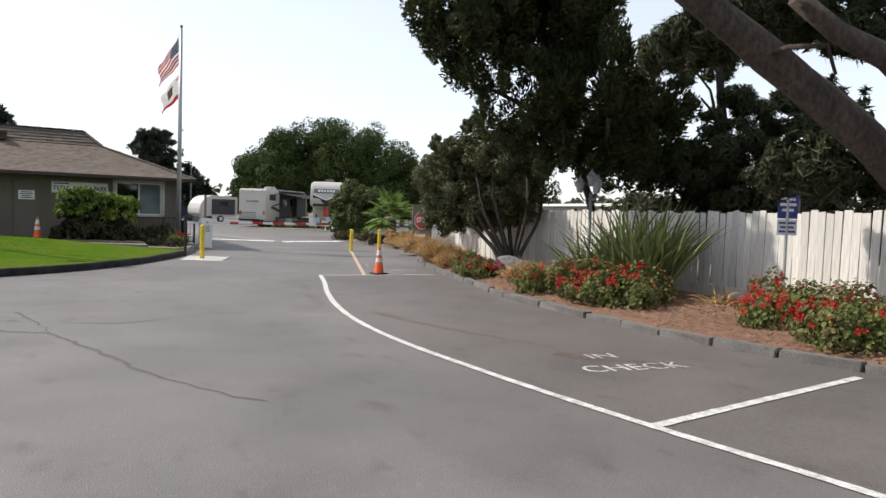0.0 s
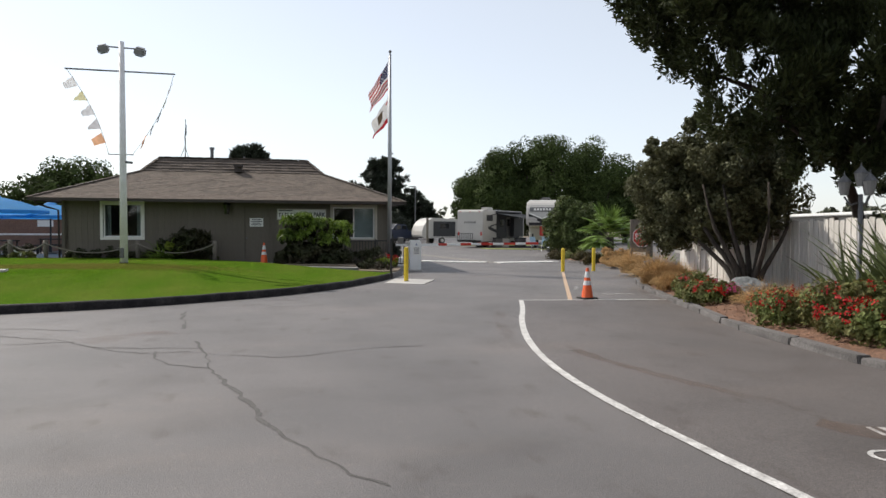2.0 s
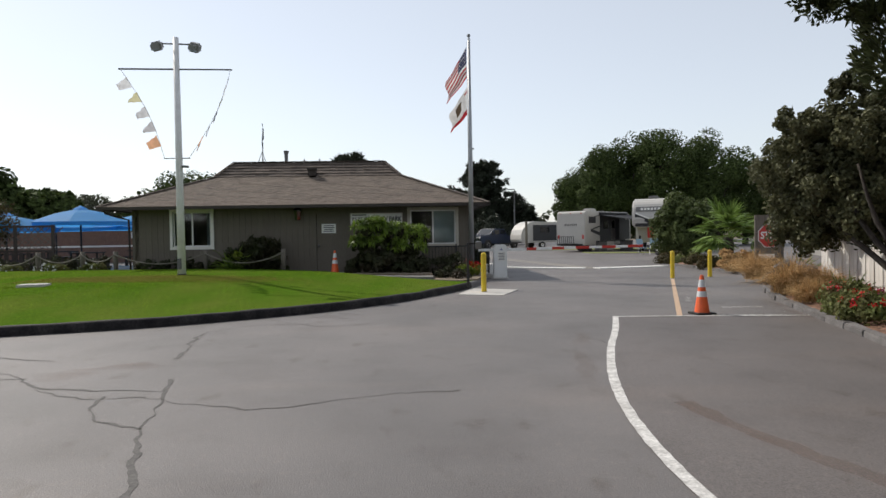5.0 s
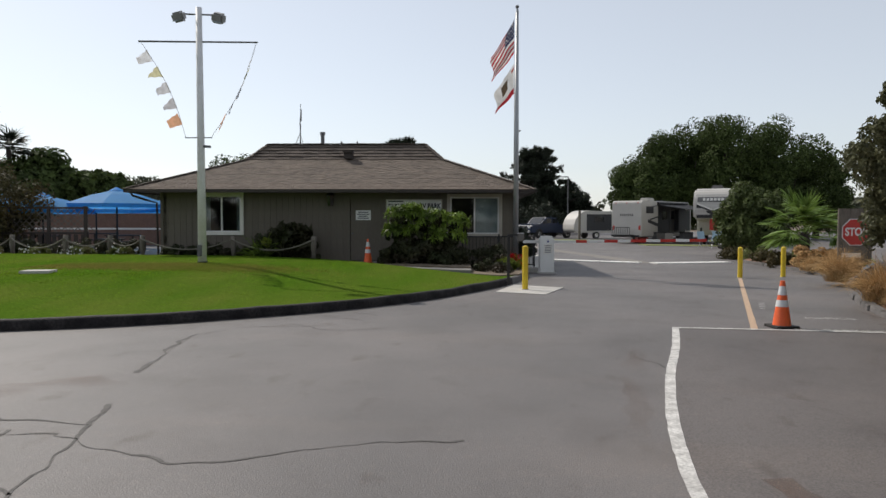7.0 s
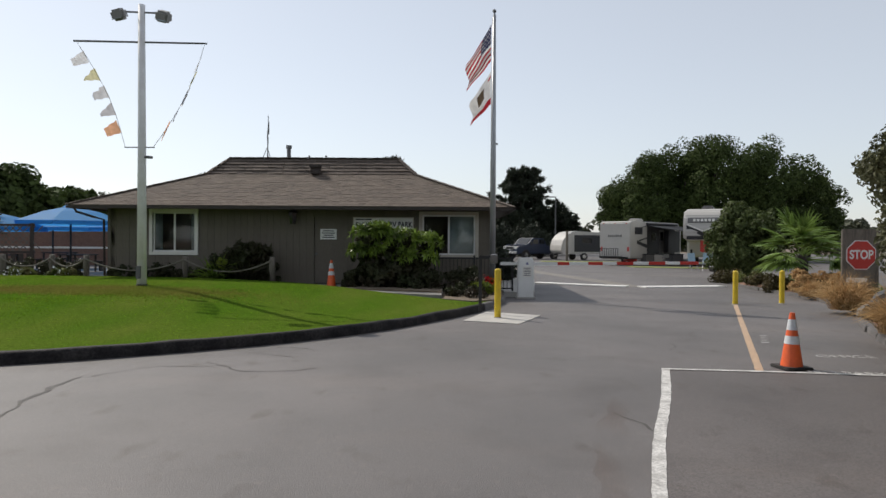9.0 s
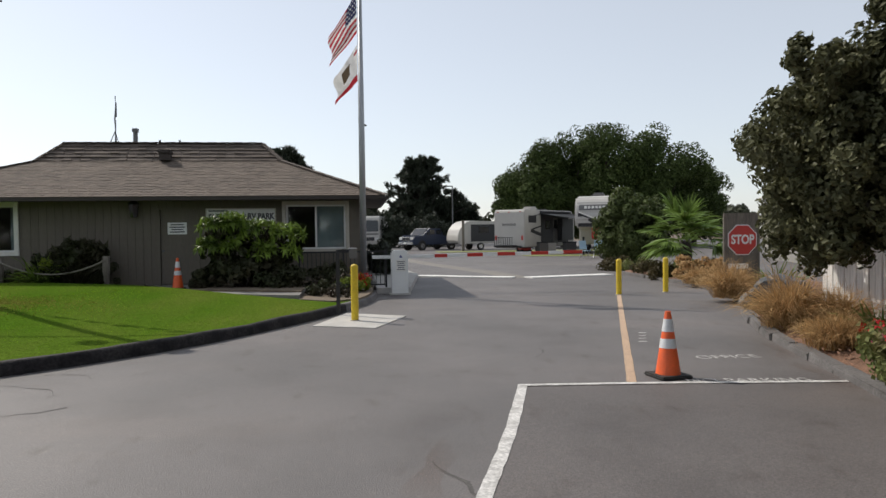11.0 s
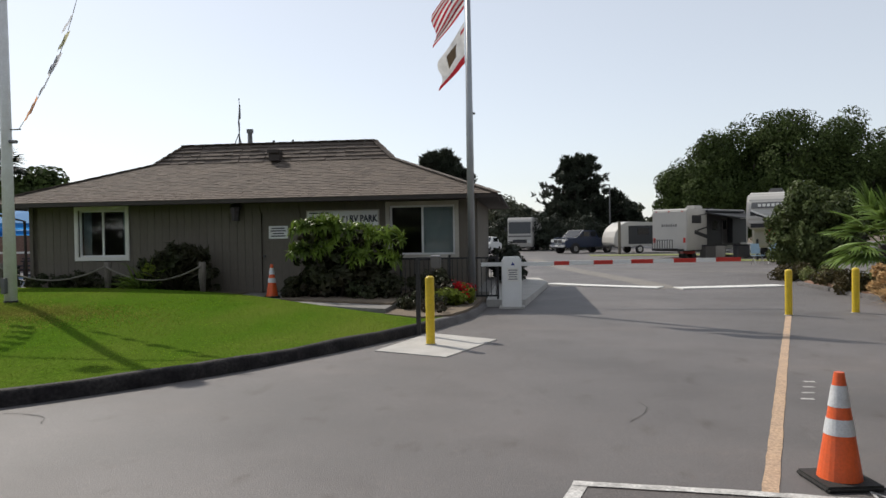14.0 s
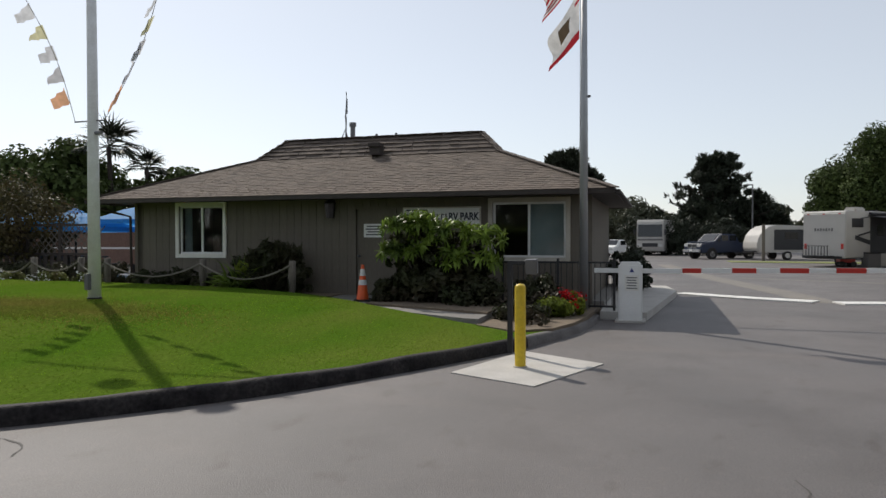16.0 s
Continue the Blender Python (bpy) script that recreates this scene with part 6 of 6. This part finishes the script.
for k in range(9):
    x = -24.5 + k * 1.15
    t = thing("border_shrub", x, 14.3 - 0.09 * k, 0.25, "dark low shrub added to fill the dark band by the patio", "shrub", group="border shrubs")
    cloud("foliage", [(0, 0, 0.3, 0.7, 0.35, 0.36)], 1900, 0.06, L_DARK, t, 400 + k, clumps=26)["kind"] = "stuff"

# ---- patio ----
M_SHADE = mat("blue_shade_cloth", (0.07, 0.37, 0.78), 0.7, (0.06, 0.32, 0.70), scale=1.5, fine=120, grain=0.1, bump=0.2, translucent=0.55)
M_BRICK = mat("red_brown_wall", (0.20, 0.115, 0.085), 0.9, (0.15, 0.09, 0.07), scale=2, fine=30)
M_LATTICE = mat("dark_lattice_wood", (0.06, 0.048, 0.04), 0.9, scale=4, fine=40)
pat = slab(bmesh.new(), [(-45, 12.7), (-24, 12.65), (-24, 21.05), (-1.3, 21.05), (-1.3, 34), (-45, 34)], -0.05, 0.24)
tagged(part("patio", pat, M_KERB), "plain grey concrete patio behind the office", "pavement", kind="structure")


def umbrella(x, y, h, r, rz):
    u = thing("patio_umbrella", x, y, 0.24, "square blue patio umbrella on a dark pole", "umbrella", rz, "patio umbrellas")
    part("pole", R((0, 0, 0), (0, 0, h - 0.02), 0.04), M_BLACK, u)
    part("base", R((0, 0, 0), (0, 0, 0.08), 0.3, seg=16), M_STEEL, u)
    bm = bmesh.new()
    top = bm.verts.new((0, 0, h))
    ring = [bm.verts.new((r * math.cos(radians(22.5 + 45 * k)), r * math.sin(radians(22.5 + 45 * k)), h - 0.62)) for k in range(8)]
    mid = [bm.verts.new((v.co * 0.5).to_2d().to_3d() + Vector((0, 0, h - 0.24))) for v in ring]
    val = [bm.verts.new(v.co - Vector((0, 0, 0.16))) for v in ring]
    for k in range(8):
        j = (k + 1) % 8
        bm.faces.new((top, mid[k], mid[j]))
        bm.faces.new((mid[k], ring[k], ring[j], mid[j]))
        bm.faces.new((ring[k], val[k], val[j], ring[j]))
    part("canopy", bm, M_SHADE, u)
    cap = bmesh.new()
    bmesh.ops.create_cone(cap, cap_ends=False, segments=8, radius1=0.3, radius2=0.02, depth=0.14, matrix=Matrix.Translation((0, 0, h + 0.03)))
    part("vent_cap", cap, M_SHADE, u)
    for k in range(8):
        part("rib", R((0, 0, h - 0.03), ring_point(r, k, h - 0.64), 0.01, seg=5), M_STEEL, u)


def ring_point(r, k, z):
    return (r * 0.99 * math.cos(radians(22.5 + 45 * k)), r * 0.99 * math.sin(radians(22.5 + 45 * k)), z)


for x, y, h in ((-20.6, 17.6, 2.42), (-18.0, 18.6, 2.68), (-17.0, 22.4, 2.5), (-22.9, 18.2, 2.45), (-21.0, 22.5, 2.5), (-25.6, 18.0, 2.5)):
    umbrella(x, y, h, 2.1, random.uniform(0, 45))
    tb = thing("patio_table", x + 0.05, y + 0.45, 0.24, "dark patio table under the umbrella", "table", group="patio tables")
    part("tabletop", B((0, 0, 0.72), (1.3, 0.8, 0.05), bevel=0.01), M_LATTICE, tb)
    for sx in (-1, 1):
        for sy in (-1, 1):
            part("leg", B((sx * 0.55, sy * 0.32, 0.35), (0.06, 0.06, 0.7)), M_LATTICE, tb)
    for sy in (-1, 1):
        bn = thing("patio_bench", x + 0.05, y + 0.45 + sy * 0.85, 0.24, "dark wooden patio bench", "bench", group="patio benches")
        part("seat", B((0, 0, 0.43), (1.3, 0.28, 0.05), bevel=0.01), M_LATTICE, bn)
        for sx in (-1, 1):
            part("leg", B((sx * 0.5, 0, 0.2), (0.06, 0.24, 0.42)), M_LATTICE, bn)
wl = thing("patio_wall", -22, 27, 0.2, "low red-brown building wall with a pale stripe", "building")
part("wall", B((0, 0, 1.1), (26, 0.3, 2.2)), M_BRICK, wl)
part("stripe", B((0, -0.16, 0.95), (26, 0.03, 0.1)), M_TRIM, wl)
part("roof", B((0, 1.2, 2.35), (26.6, 3.4, 0.16)), M_FASCIA, wl)
part("white_notice", B((3.3, -0.17, 1.55), (0.8, 0.02, 0.35)), M_WHITE, wl, "white notice board")
lat = thing("lattice_fence", -22.6, 15.4, 0.22, "dark wooden lattice fence beside the patio", "fence")
for k in range(8):
    part("post", B((-5 + k * 1.43, 0, 0.95), (0.1, 0.1, 1.95)), M_LATTICE, lat)
part("rail", B((0, 0, 1.86), (10.2, 0.06, 0.08)), M_LATTICE, lat)
part("rail", B((0, 0, 0.9), (10.2, 0.06, 0.08)), M_LATTICE, lat)
part("panel", B((-1.5, 0.02, 1.38), (7.0, 0.02, 0.92)), M_LATTICE, lat)
for sgn in (-1, 1):
    for k in range(12):
        part("lath", B((2.2 + k * 0.25, 0.012 * sgn, 1.38), (0.03, 0.01, 1.25), ry=45 * sgn), M_WOODPOST, lat)
for k in range(36):
    part("slat", B((-4.9 + k * 0.28, 0.0, 0.42), (0.16, 0.02, 0.86)), M_LATTICE, lat)

# ---- vehicles ----
M_RV = mat("cream_fibreglass", (0.47, 0.45, 0.415), 0.4, (0.37, 0.355, 0.33), scale=1.2, amount=0.4, grain=0.05, bump=0.03)
M_RVDARK = plain("charcoal_and_shade", (0.024, 0.024, 0.027), 0.45)
M_RVGREY = plain("grey_panel", (0.14, 0.135, 0.13), 0.45)
M_TRUCK = mat("dark_blue_paint", (0.014, 0.026, 0.060), 0.4, (0.012, 0.022, 0.05), amount=0.2, grain=0.04, bump=0, coat=0.0)
M_CHROME = plain("dull_chrome", (0.55, 0.55, 0.56), 0.25, 0.9)
M_LAMP = plain("headlight_lens", (0.6, 0.6, 0.58), 0.2)


def wheel(parent, x, y, r, w):
    wh = part("wheel", R((x, y - w / 2, r), (x, y + w / 2, r), r, seg=20), M_RUBBER, parent)
    s = -1 if y < 0 else 1
    part("rim", R((x, y + s * (w / 2 - 0.01), r), (x, y + s * (w / 2 + 0.012), r), r * 0.6, seg=16), M_CHROME, wh)


def profile(bm, pts, y0, y1, bevel=0.0):
    """A body: a side outline in x, z stretched from y0 to y1."""
    a = [bm.verts.new((x, y0, z)) for x, z in pts]
    b = [bm.verts.new((x, y1, z)) for x, z in pts]
    bm.faces.new(a)
    bm.faces.new(b[::-1])
    for i in range(len(pts)):
        j = (i + 1) % len(pts)
        bm.faces.new((a[i], b[i], b[j], a[j]))
    bmesh.ops.recalc_face_normals(bm, faces=bm.faces)
    if bevel:
        bmesh.ops.bevel(bm, geom=list(bm.edges), offset=bevel, segments=3, affect="EDGES", clamp_overlap=True)
    return bm


# travel trailer: x runs from its rear wall forward
rv = thing("travel_trailer", 8.7, 40.6, 0, "cream travel trailer with grey swoosh graphics, parked", "trailer", 47)
part("body", profile(bmesh.new(), [(0, 0.5), (0, 3.0), (0.15, 3.12), (7.4, 3.12), (7.9, 2.6), (7.9, 0.9), (7.5, 0.5)], -1.22, 1.22, 0.05), M_RV, rv)
part("skirt", B((3.8, 0, 0.52), (7.4, 2.3, 0.14)), M_RVDARK, rv)
part("air_conditioner", B((3.0, 0, 3.25), (1.0, 0.7, 0.28), bevel=0.08), M_RV, rv)
part("roof_vent", B((5.5, 0.3, 3.2), (0.45, 0.45, 0.16), bevel=0.04), M_RVDARK, rv)
for x in (3.4, 4.2):
    for y in (-1.12, 1.12):
        wheel(rv, x, y, 0.34, 0.2)
for k, (x0, z0, l, h, a) in enumerate(((0.9, 1.5, 1.5, 0.24, 12), (1.2, 1.85, 1.2, 0.1, -10), (2.6, 1.15, 2.2, 0.5, 8), (0.6, 2.45, 1.1, 0.5, 0), (1.4, 2.75, 1.0, 0.07, -6))):
    part("graphic", B((x0 + l / 2, -1.228, z0), (l, 0.012, h), ry=a), M_RVDARK if k != 4 else M_RVGREY, rv)
part("dark_side_sheet", B((4.6, -1.226, 1.85), (4.4, 0.012, 2.2)), M_RVDARK, rv, "dark sheet standing for the shade under the awning")
part("entry_door", B((4.6, -1.245, 1.62), (0.72, 0.03, 1.9), bevel=0.01), M_RVGREY, rv)
part("door_window", B((4.6, -1.265, 2.1), (0.45, 0.01, 0.6)), M_DARKGLASS, rv)
part("side_window", B((3.4, -1.235, 2.05), (0.7, 0.02, 0.6), bevel=0.01), M_DARKGLASS, rv)
part("side_window", B((6.2, -1.235, 2.05), (1.1, 0.02, 0.7), bevel=0.01), M_DARKGLASS, rv)
part("awning_canopy", B((4.8, -2.5, 2.66), (5.2, 2.6, 0.04), rx=9), M_RVDARK, rv, "dark unrolled awning")
part("slide_out", B((5.9, -1.42, 1.7), (1.9, 0.4, 1.6), bevel=0.02), M_RVDARK, rv)
part("awning", R((2.2, -1.32, 2.98), (7.0, -1.32, 2.98), 0.08), M_RVDARK, rv)
bm = bmesh.new()
for k in range(7):
    box(bm, (-0.006, 0.48 - k * 0.16, 2.08), (0.008, 0.1, 0.14 if k % 2 else 0.18))
part("name_bars", bm, M_RVGREY, rv)
for y in (-0.9, 0, 0.9):
    part("marker_lamp", B((-0.01, y, 2.95), (0.02, 0.12, 0.05)), M_RED, rv)
for y in (-1.05, 1.05):
    part("tail_lamp", B((-0.012, y, 1.15), (0.02, 0.14, 0.3)), M_RED, rv)
part("bumper", B((-0.18, 0, 0.55), (0.12, 2.2, 0.12)), M_BLACK, rv)
rk = part("rear_rack", B((-0.55, 0, 0.62), (0.6, 1.5, 0.05)), M_BLACK, rv)
for k in range(9):
    part("rack_bar", B((-0.8, -0.7 + k * 0.175, 0.9), (0.03, 0.03, 0.55)), M_BLACK, rk)
part("rack_rail", B((-0.8, 0, 1.18), (0.035, 1.5, 0.035)), M_BLACK, rk)

# fifth wheel with a dark nose cap
fw = thing("fifth_wheel_trailer", 12.8, 34.4, 0, "cream fifth-wheel trailer with a dark nose cap", "trailer", 245)
part("body", profile(bmesh.new(), [(-9, 0.7), (-9, 3.7), (-0.5, 3.75), (-0.05, 3.62), (0.3, 3.25), (0.48, 2.7), (0.5, 2.2), (0.3, 1.8), (-1.6, 1.72), (-1.8, 0.7)], -1.22, 1.22, 0.12), M_RV, fw)
part("air_conditioner", B((-2.2, 0, 3.88), (0.9, 0.7, 0.28), bevel=0.08), M_RVGREY, fw)
bm = bmesh.new()
for y0, y1, z0, z1 in ((-1.0, 0.0, 2.72, 2.3), (0.0, 1.0, 2.3, 2.72)):
    v = [bm.verts.new((0.5, y0, z0)), bm.verts.new((0.5, y1, z1)), bm.verts.new((0.36, y1, 1.84)), bm.verts.new((0.36, y0, 1.84))]
    v += [bm.verts.new(p.co + Vector((0.03, 0, 0))) for p in v]
    for q in ((0, 1, 2, 3), (4, 7, 6, 5), (0, 4, 5, 1), (1, 5, 6, 2), (2, 6, 7, 3), (3, 7, 4, 0)):
        bm.faces.new([v[i] for i in q])
bmesh.ops.recalc_face_normals(bm, faces=bm.faces)
part("nose_mask", bm, M_RVDARK, fw, "dark V-shaped nose mask")
part("name_band", B((0.40, 0, 3.02), (0.05, 1.9, 0.34), ry=-18, bevel=0.02), M_RVGREY, fw)
bm = bmesh.new()
for k in range(6):
    box(bm, (0.435, 0.55 - k * 0.22, 3.02), (0.02, 0.15, 0.16), ry=-18)
part("name_bars", bm, M_TRIM, fw)
for s in (-1, 1):
    part("chevron", B((0.52, s * 0.5, 2.55), (0.06, 1.0, 0.09), rx=s * 23), M_TRIM, fw)
    part("landing_leg", B((-1.4, s * 0.9, 0.6), (0.12, 0.12, 1.2)), M_BLACK, fw)
    for x in (-5.5, -6.4):
        wheel(fw, x, s * 1.1, 0.38, 0.22)
part("hitch", B((-0.2, 0, 1.5), (0.4, 0.5, 0.9), bevel=0.05), M_RED, fw)
part("side_window", B((-3, 1.235, 2.4), (1.3, 0.02, 0.7)), M_DARKGLASS, fw)
part("slide_out", B((-5.0, 1.45, 2.0), (2.6, 0.6, 1.7), bevel=0.02), M_RV, fw)

# pickup truck
tk = thing("pickup_truck", 4.7, 56.5, 0, "dark blue crew-cab pickup truck with a chrome grille", "truck", 218)
part("body", profile(bmesh.new(), [(-2.9, 0.6), (-2.9, 1.25), (-0.9, 1.28), (-0.5, 1.95), (0.9, 1.98), (1.6, 1.36), (2.75, 1.26), (2.9, 1.05), (2.9, 0.5), (-2.6, 0.5)], -0.98, 0.98, 0.07), M_TRUCK, tk)
part("bonnet", B((2.15, 0, 1.33), (1.2, 1.5, 0.08), bevel=0.03), M_TRUCK, tk)
part("windscreen", B((1.26, 0, 1.69), (0.03, 1.6, 0.78), ry=-48), M_DARKGLASS, tk)
for s in (-1, 1):
    for x in (0.6, -0.2):
        part("side_window", B((x, s * 0.985, 1.64), (0.66, 0.015, 0.42), bevel=0.004), M_DARKGLASS, tk)
    part("headlight", B((2.9, s * 0.72, 1.08), (0.05, 0.36, 0.24), bevel=0.015), M_LAMP, tk)
    part("mirror", B((1.3, s * 1.12, 1.5), (0.12, 0.2, 0.26), bevel=0.03), M_BLACK, tk)
    part("wheel_arch", R((1.85, s * 0.97, 0.42), (1.85, s * 0.992, 0.42), 0.5, seg=20), M_BLACK, tk)
    part("wheel_arch", R((-1.85, s * 0.97, 0.42), (-1.85, s * 0.992, 0.42), 0.5, seg=20), M_BLACK, tk)
    for x in (1.85, -1.85):
        wheel(tk, x, s * 0.9, 0.4, 0.26)
gr = part("grille", B((2.92, 0, 1.02), (0.05, 1.0, 0.34), bevel=0.01), M_CHROME, tk, "chrome cross-bar grille")
for s in (-1, 1):
    part("grille_mesh", B((2.945, s * 0.25, 1.02), (0.02, 0.44, 0.26)), M_BLACK, gr)
part("bumper", B((2.98, 0, 0.66), (0.16, 1.9, 0.22), bevel=0.04), M_CHROME, tk)
part("number_plate", B((3.065, 0, 0.68), (0.01, 0.3, 0.15)), M_WHITE, tk)

# small rounded trailer
sm = thing("small_camper", 8.3, 54.5, 0, "small silver-white camper trailer with a rounded front", "trailer", 200)
arc = [(-2.2, 0.55), (-2.2, 2.5)] + [(0.5 + 1.5 * math.sin(radians(a)), 1.0 + 1.6 * math.cos(radians(a))) for a in (0, 20, 40, 60, 80, 95)] + [(1.8, 0.55)]
part("body", profile(bmesh.new(), arc, -1.1, 1.1, 0.04), M_RV, sm)
part("dark_side_sheet", B((-0.6, 1.108, 1.5), (2.6, 0.01, 1.5)), M_RVDARK, sm)
part("dark_side_sheet", B((-0.6, -1.108, 1.5), (2.6, 0.01, 1.5)), M_RVDARK, sm)
part("side_window", B((-0.6, 1.12, 1.8), (1.0, 0.02, 0.5)), M_DARKGLASS, sm)
part("front_rail", B((1.9, 0, 0.62), (0.5, 1.6, 0.1)), M_BLACK, sm)
part("drawbar", B((2.5, 0, 0.5), (1.2, 0.12, 0.1)), M_BLACK, sm)
for s in (-1, 1):
    wheel(sm, -0.3, s * 1.05, 0.33, 0.2)
pst = thing("utility_post", 7.0, 51.0, 0, "square grey utility post", "post")
part("shaft", B((0, 0, 1.3), (0.2, 0.2, 2.6), bevel=0.01), M_WOODPOST, pst)

# motorhome
mh = thing("motorhome", -0.8, 66, 0, "white motorhome with a broad dark windscreen", "motorhome", 262)
part("body", profile(bmesh.new(), [(-8, 0.5), (-8, 3.4), (0.2, 3.4), (0.45, 3.1), (0.55, 0.9), (0.4, 0.4)], -1.25, 1.25, 0.08), M_RV, mh)
part("windscreen", B((0.5, 0, 2.35), (0.06, 2.2, 1.15), ry=-4), M_DARKGLASS, mh)
part("grille", B((0.54, 0, 1.0), (0.05, 1.4, 0.35)), M_RVDARK, mh)
part("stripe", B((0.53, 0, 1.5), (0.05, 2.3, 0.16)), M_RVGREY, mh)
for s in (-1, 1):
    part("headlight", B((0.55, s * 0.95, 0.95), (0.05, 0.35, 0.25)), M_LAMP, mh)
    part("mirror", B((0.7, s * 1.4, 2.2), (0.15, 0.15, 0.5)), M_BLACK, mh)
    wheel(mh, -1.2, s * 1.1, 0.48, 0.28)
    wheel(mh, -5.6, s * 1.1, 0.48, 0.28)
cr = thing("parked_car", -3.9, 58, 0, "white parked saloon car", "car", 255)
part("body", profile(bmesh.new(), [(-2.2, 0.4), (-2.25, 0.95), (-1.5, 1.0), (-0.9, 1.5), (0.4, 1.52), (1.1, 1.02), (2.1, 0.88), (2.2, 0.4)], -0.88, 0.88, 0.09), M_WHITE, cr)
part("windscreen", B((0.78, 0, 1.26), (0.03, 1.45, 0.72), ry=-54), M_DARKGLASS, cr)
for s in (-1, 1):
    part("side_window", B((-0.25, s * 0.885, 1.24), (1.3, 0.012, 0.36)), M_DARKGLASS, cr)
    part("headlight", B((2.17, s * 0.65, 0.75), (0.06, 0.3, 0.16)), M_LAMP, cr)
    for x in (1.35, -1.35):
        wheel(cr, x, s * 0.8, 0.32, 0.2)

# camp clutter by the trailers
for k, (x, y, m_) in enumerate(((12.0, 42.0, M_RV), (13.3, 41.4, M_STEEL), (11.2, 41.2, M_RVGREY))):
    bx = thing("storage_box", x, y, 0, "small storage box standing by the trailer", "box", 15 * k)
    part("box_body", B((0, 0, 0.38), (0.85, 0.5, 0.74), bevel=0.02), m_, bx)
    part("box_lid", B((0, 0, 0.78), (0.9, 0.55, 0.07), bevel=0.02), M_RVDARK, bx)
for x, y, rz in ((11.0, 31.0, 20), (11.9, 31.4, -25)):
    ch = thing("folding_chair", x, y, 0, "pale blue folding camp chair", "chair", rz, "camp chairs")
    mcl = plain("blue_canvas", (0.30, 0.42, 0.50), 0.8)
    part("seat", B((0, 0, 0.45), (0.5, 0.45, 0.03), bevel=0.01), mcl, ch)
    part("backrest", B((0, 0.22, 0.78), (0.5, 0.03, 0.5), rx=-10, bevel=0.01), mcl, ch)
    for sx in (-1, 1):
        part("leg", R((sx * 0.24, -0.2, 0), (sx * 0.24, 0.22, 0.6), 0.015, seg=6), M_ALU, ch)
        part("leg", R((sx * 0.24, 0.22, 0), (sx * 0.24, -0.2, 0.6), 0.015, seg=6), M_ALU, ch)
for k, (x, y, rz) in enumerate(((12.2, 30.4, 5), (9.9, 41.0, 12))):
    bn = thing("cargo_cart", x, y, 0, "white and red camp cart", "cart", rz)
    part("tub", B((0, 0, 0.5), (0.8, 0.55, 0.5), bevel=0.04), M_WHITE if k == 0 else M_RED, bn)
    for sx in (-1, 1):
        part("wheel", R((sx * 0.3, -0.3, 0.16), (sx * 0.3, 0.3, 0.16), 0.16, seg=12), M_RUBBER, bn)

# homes and trailers beyond the fence
M_HOME = mat("grey_home_siding", (0.26, 0.25, 0.23), 0.7, scale=1, amount=0.3, grain=0.06)
for x, y, rz, l, h in ((20, 12, 75, 12, 2.25), (24, 0, 80, 11, 2.3), (17.5, -7.5, 85, 10, 2.2), (20.5, 24, 70, 9, 3.2), (30, 34, 60, 10, 3.2)):
    hm = thing("mobile_home", x, y, 0, "pale mobile home with a flat white roof beyond the fence", "building", rz, "mobile homes")
    part("wall", B((0, 0, h / 2), (l, 3.4, h)), M_HOME, hm)
    part("roof", B((0, 0, h + 0.06), (l + 0.5, 3.9, 0.14), bevel=0.03), M_WHITE, hm)
    for k in range(3):
        wn_ = part("window", B((-l / 3 + k * l / 3, 1.705, h * 0.6), (1.1, 0.03, 0.8)), M_DARKGLASS, hm)
        part("window_frame", B((-l / 3 + k * l / 3, 1.702, h * 0.6), (1.25, 0.02, 0.95)), M_WHITE, wn_)
for x, y, h in ((30, -3.5, 6.5), (7.6, 62, 6.2)):
    pw = thing("street_lamp", x, y, 0, "thin grey lamp post with a small head", "street lamp")
    part("pole", R((0, 0, 0), (0, 0, h), 0.08, 0.05), M_STEEL, pw)
    part("head", B((-0.35, 0, h), (0.8, 0.18, 0.1), bevel=0.03), M_STEEL, pw)

# verge and far woods that close the view
for x0, y0, w_, l in ((4.5, 47, 16, 3.0), (9.0, 36, 6, 2.4)):
    bm = slab(bmesh.new(), [(x0, y0), (x0 + w_, y0 - 2), (x0 + w_, y0 - 2 + l), (x0, y0 + l)], -0.03, 0.03)
    tagged(part("grass_verge", bm, mat("verge_turf", (0.16, 0.20, 0.05), 0.9, (0.22, 0.20, 0.09), scale=1.5, fine=30, amount=0.8)), "patchy mown grass verge between the pitches", "grass", kind="structure")
woods = []
rs = random.Random(77)
for k in range(60):
    woods.append((-150 + k * 5 + rs.uniform(-2, 2), 125 + rs.uniform(-4, 6), rs.uniform(2.0, 3.6), 4.5, 3.0, rs.uniform(2.6, 4.6)))
for k in range(22):
    woods.append((70 + rs.uniform(-4, 4), -20 + k * 7, rs.uniform(1.8, 3.0), 3, 4.5, rs.uniform(2.4, 4.0)))
    woods.append((-85 + rs.uniform(-4, 4), -20 + k * 7, rs.uniform(1.8, 3.0), 3, 4.5, rs.uniform(2.4, 4.4)))
for k in range(20):
    woods.append((-60 + k * 7 + rs.uniform(-2, 2), -48 + rs.uniform(-3, 3), rs.uniform(3.0, 5.0), 4.5, 3, rs.uniform(4.0, 7.0)))
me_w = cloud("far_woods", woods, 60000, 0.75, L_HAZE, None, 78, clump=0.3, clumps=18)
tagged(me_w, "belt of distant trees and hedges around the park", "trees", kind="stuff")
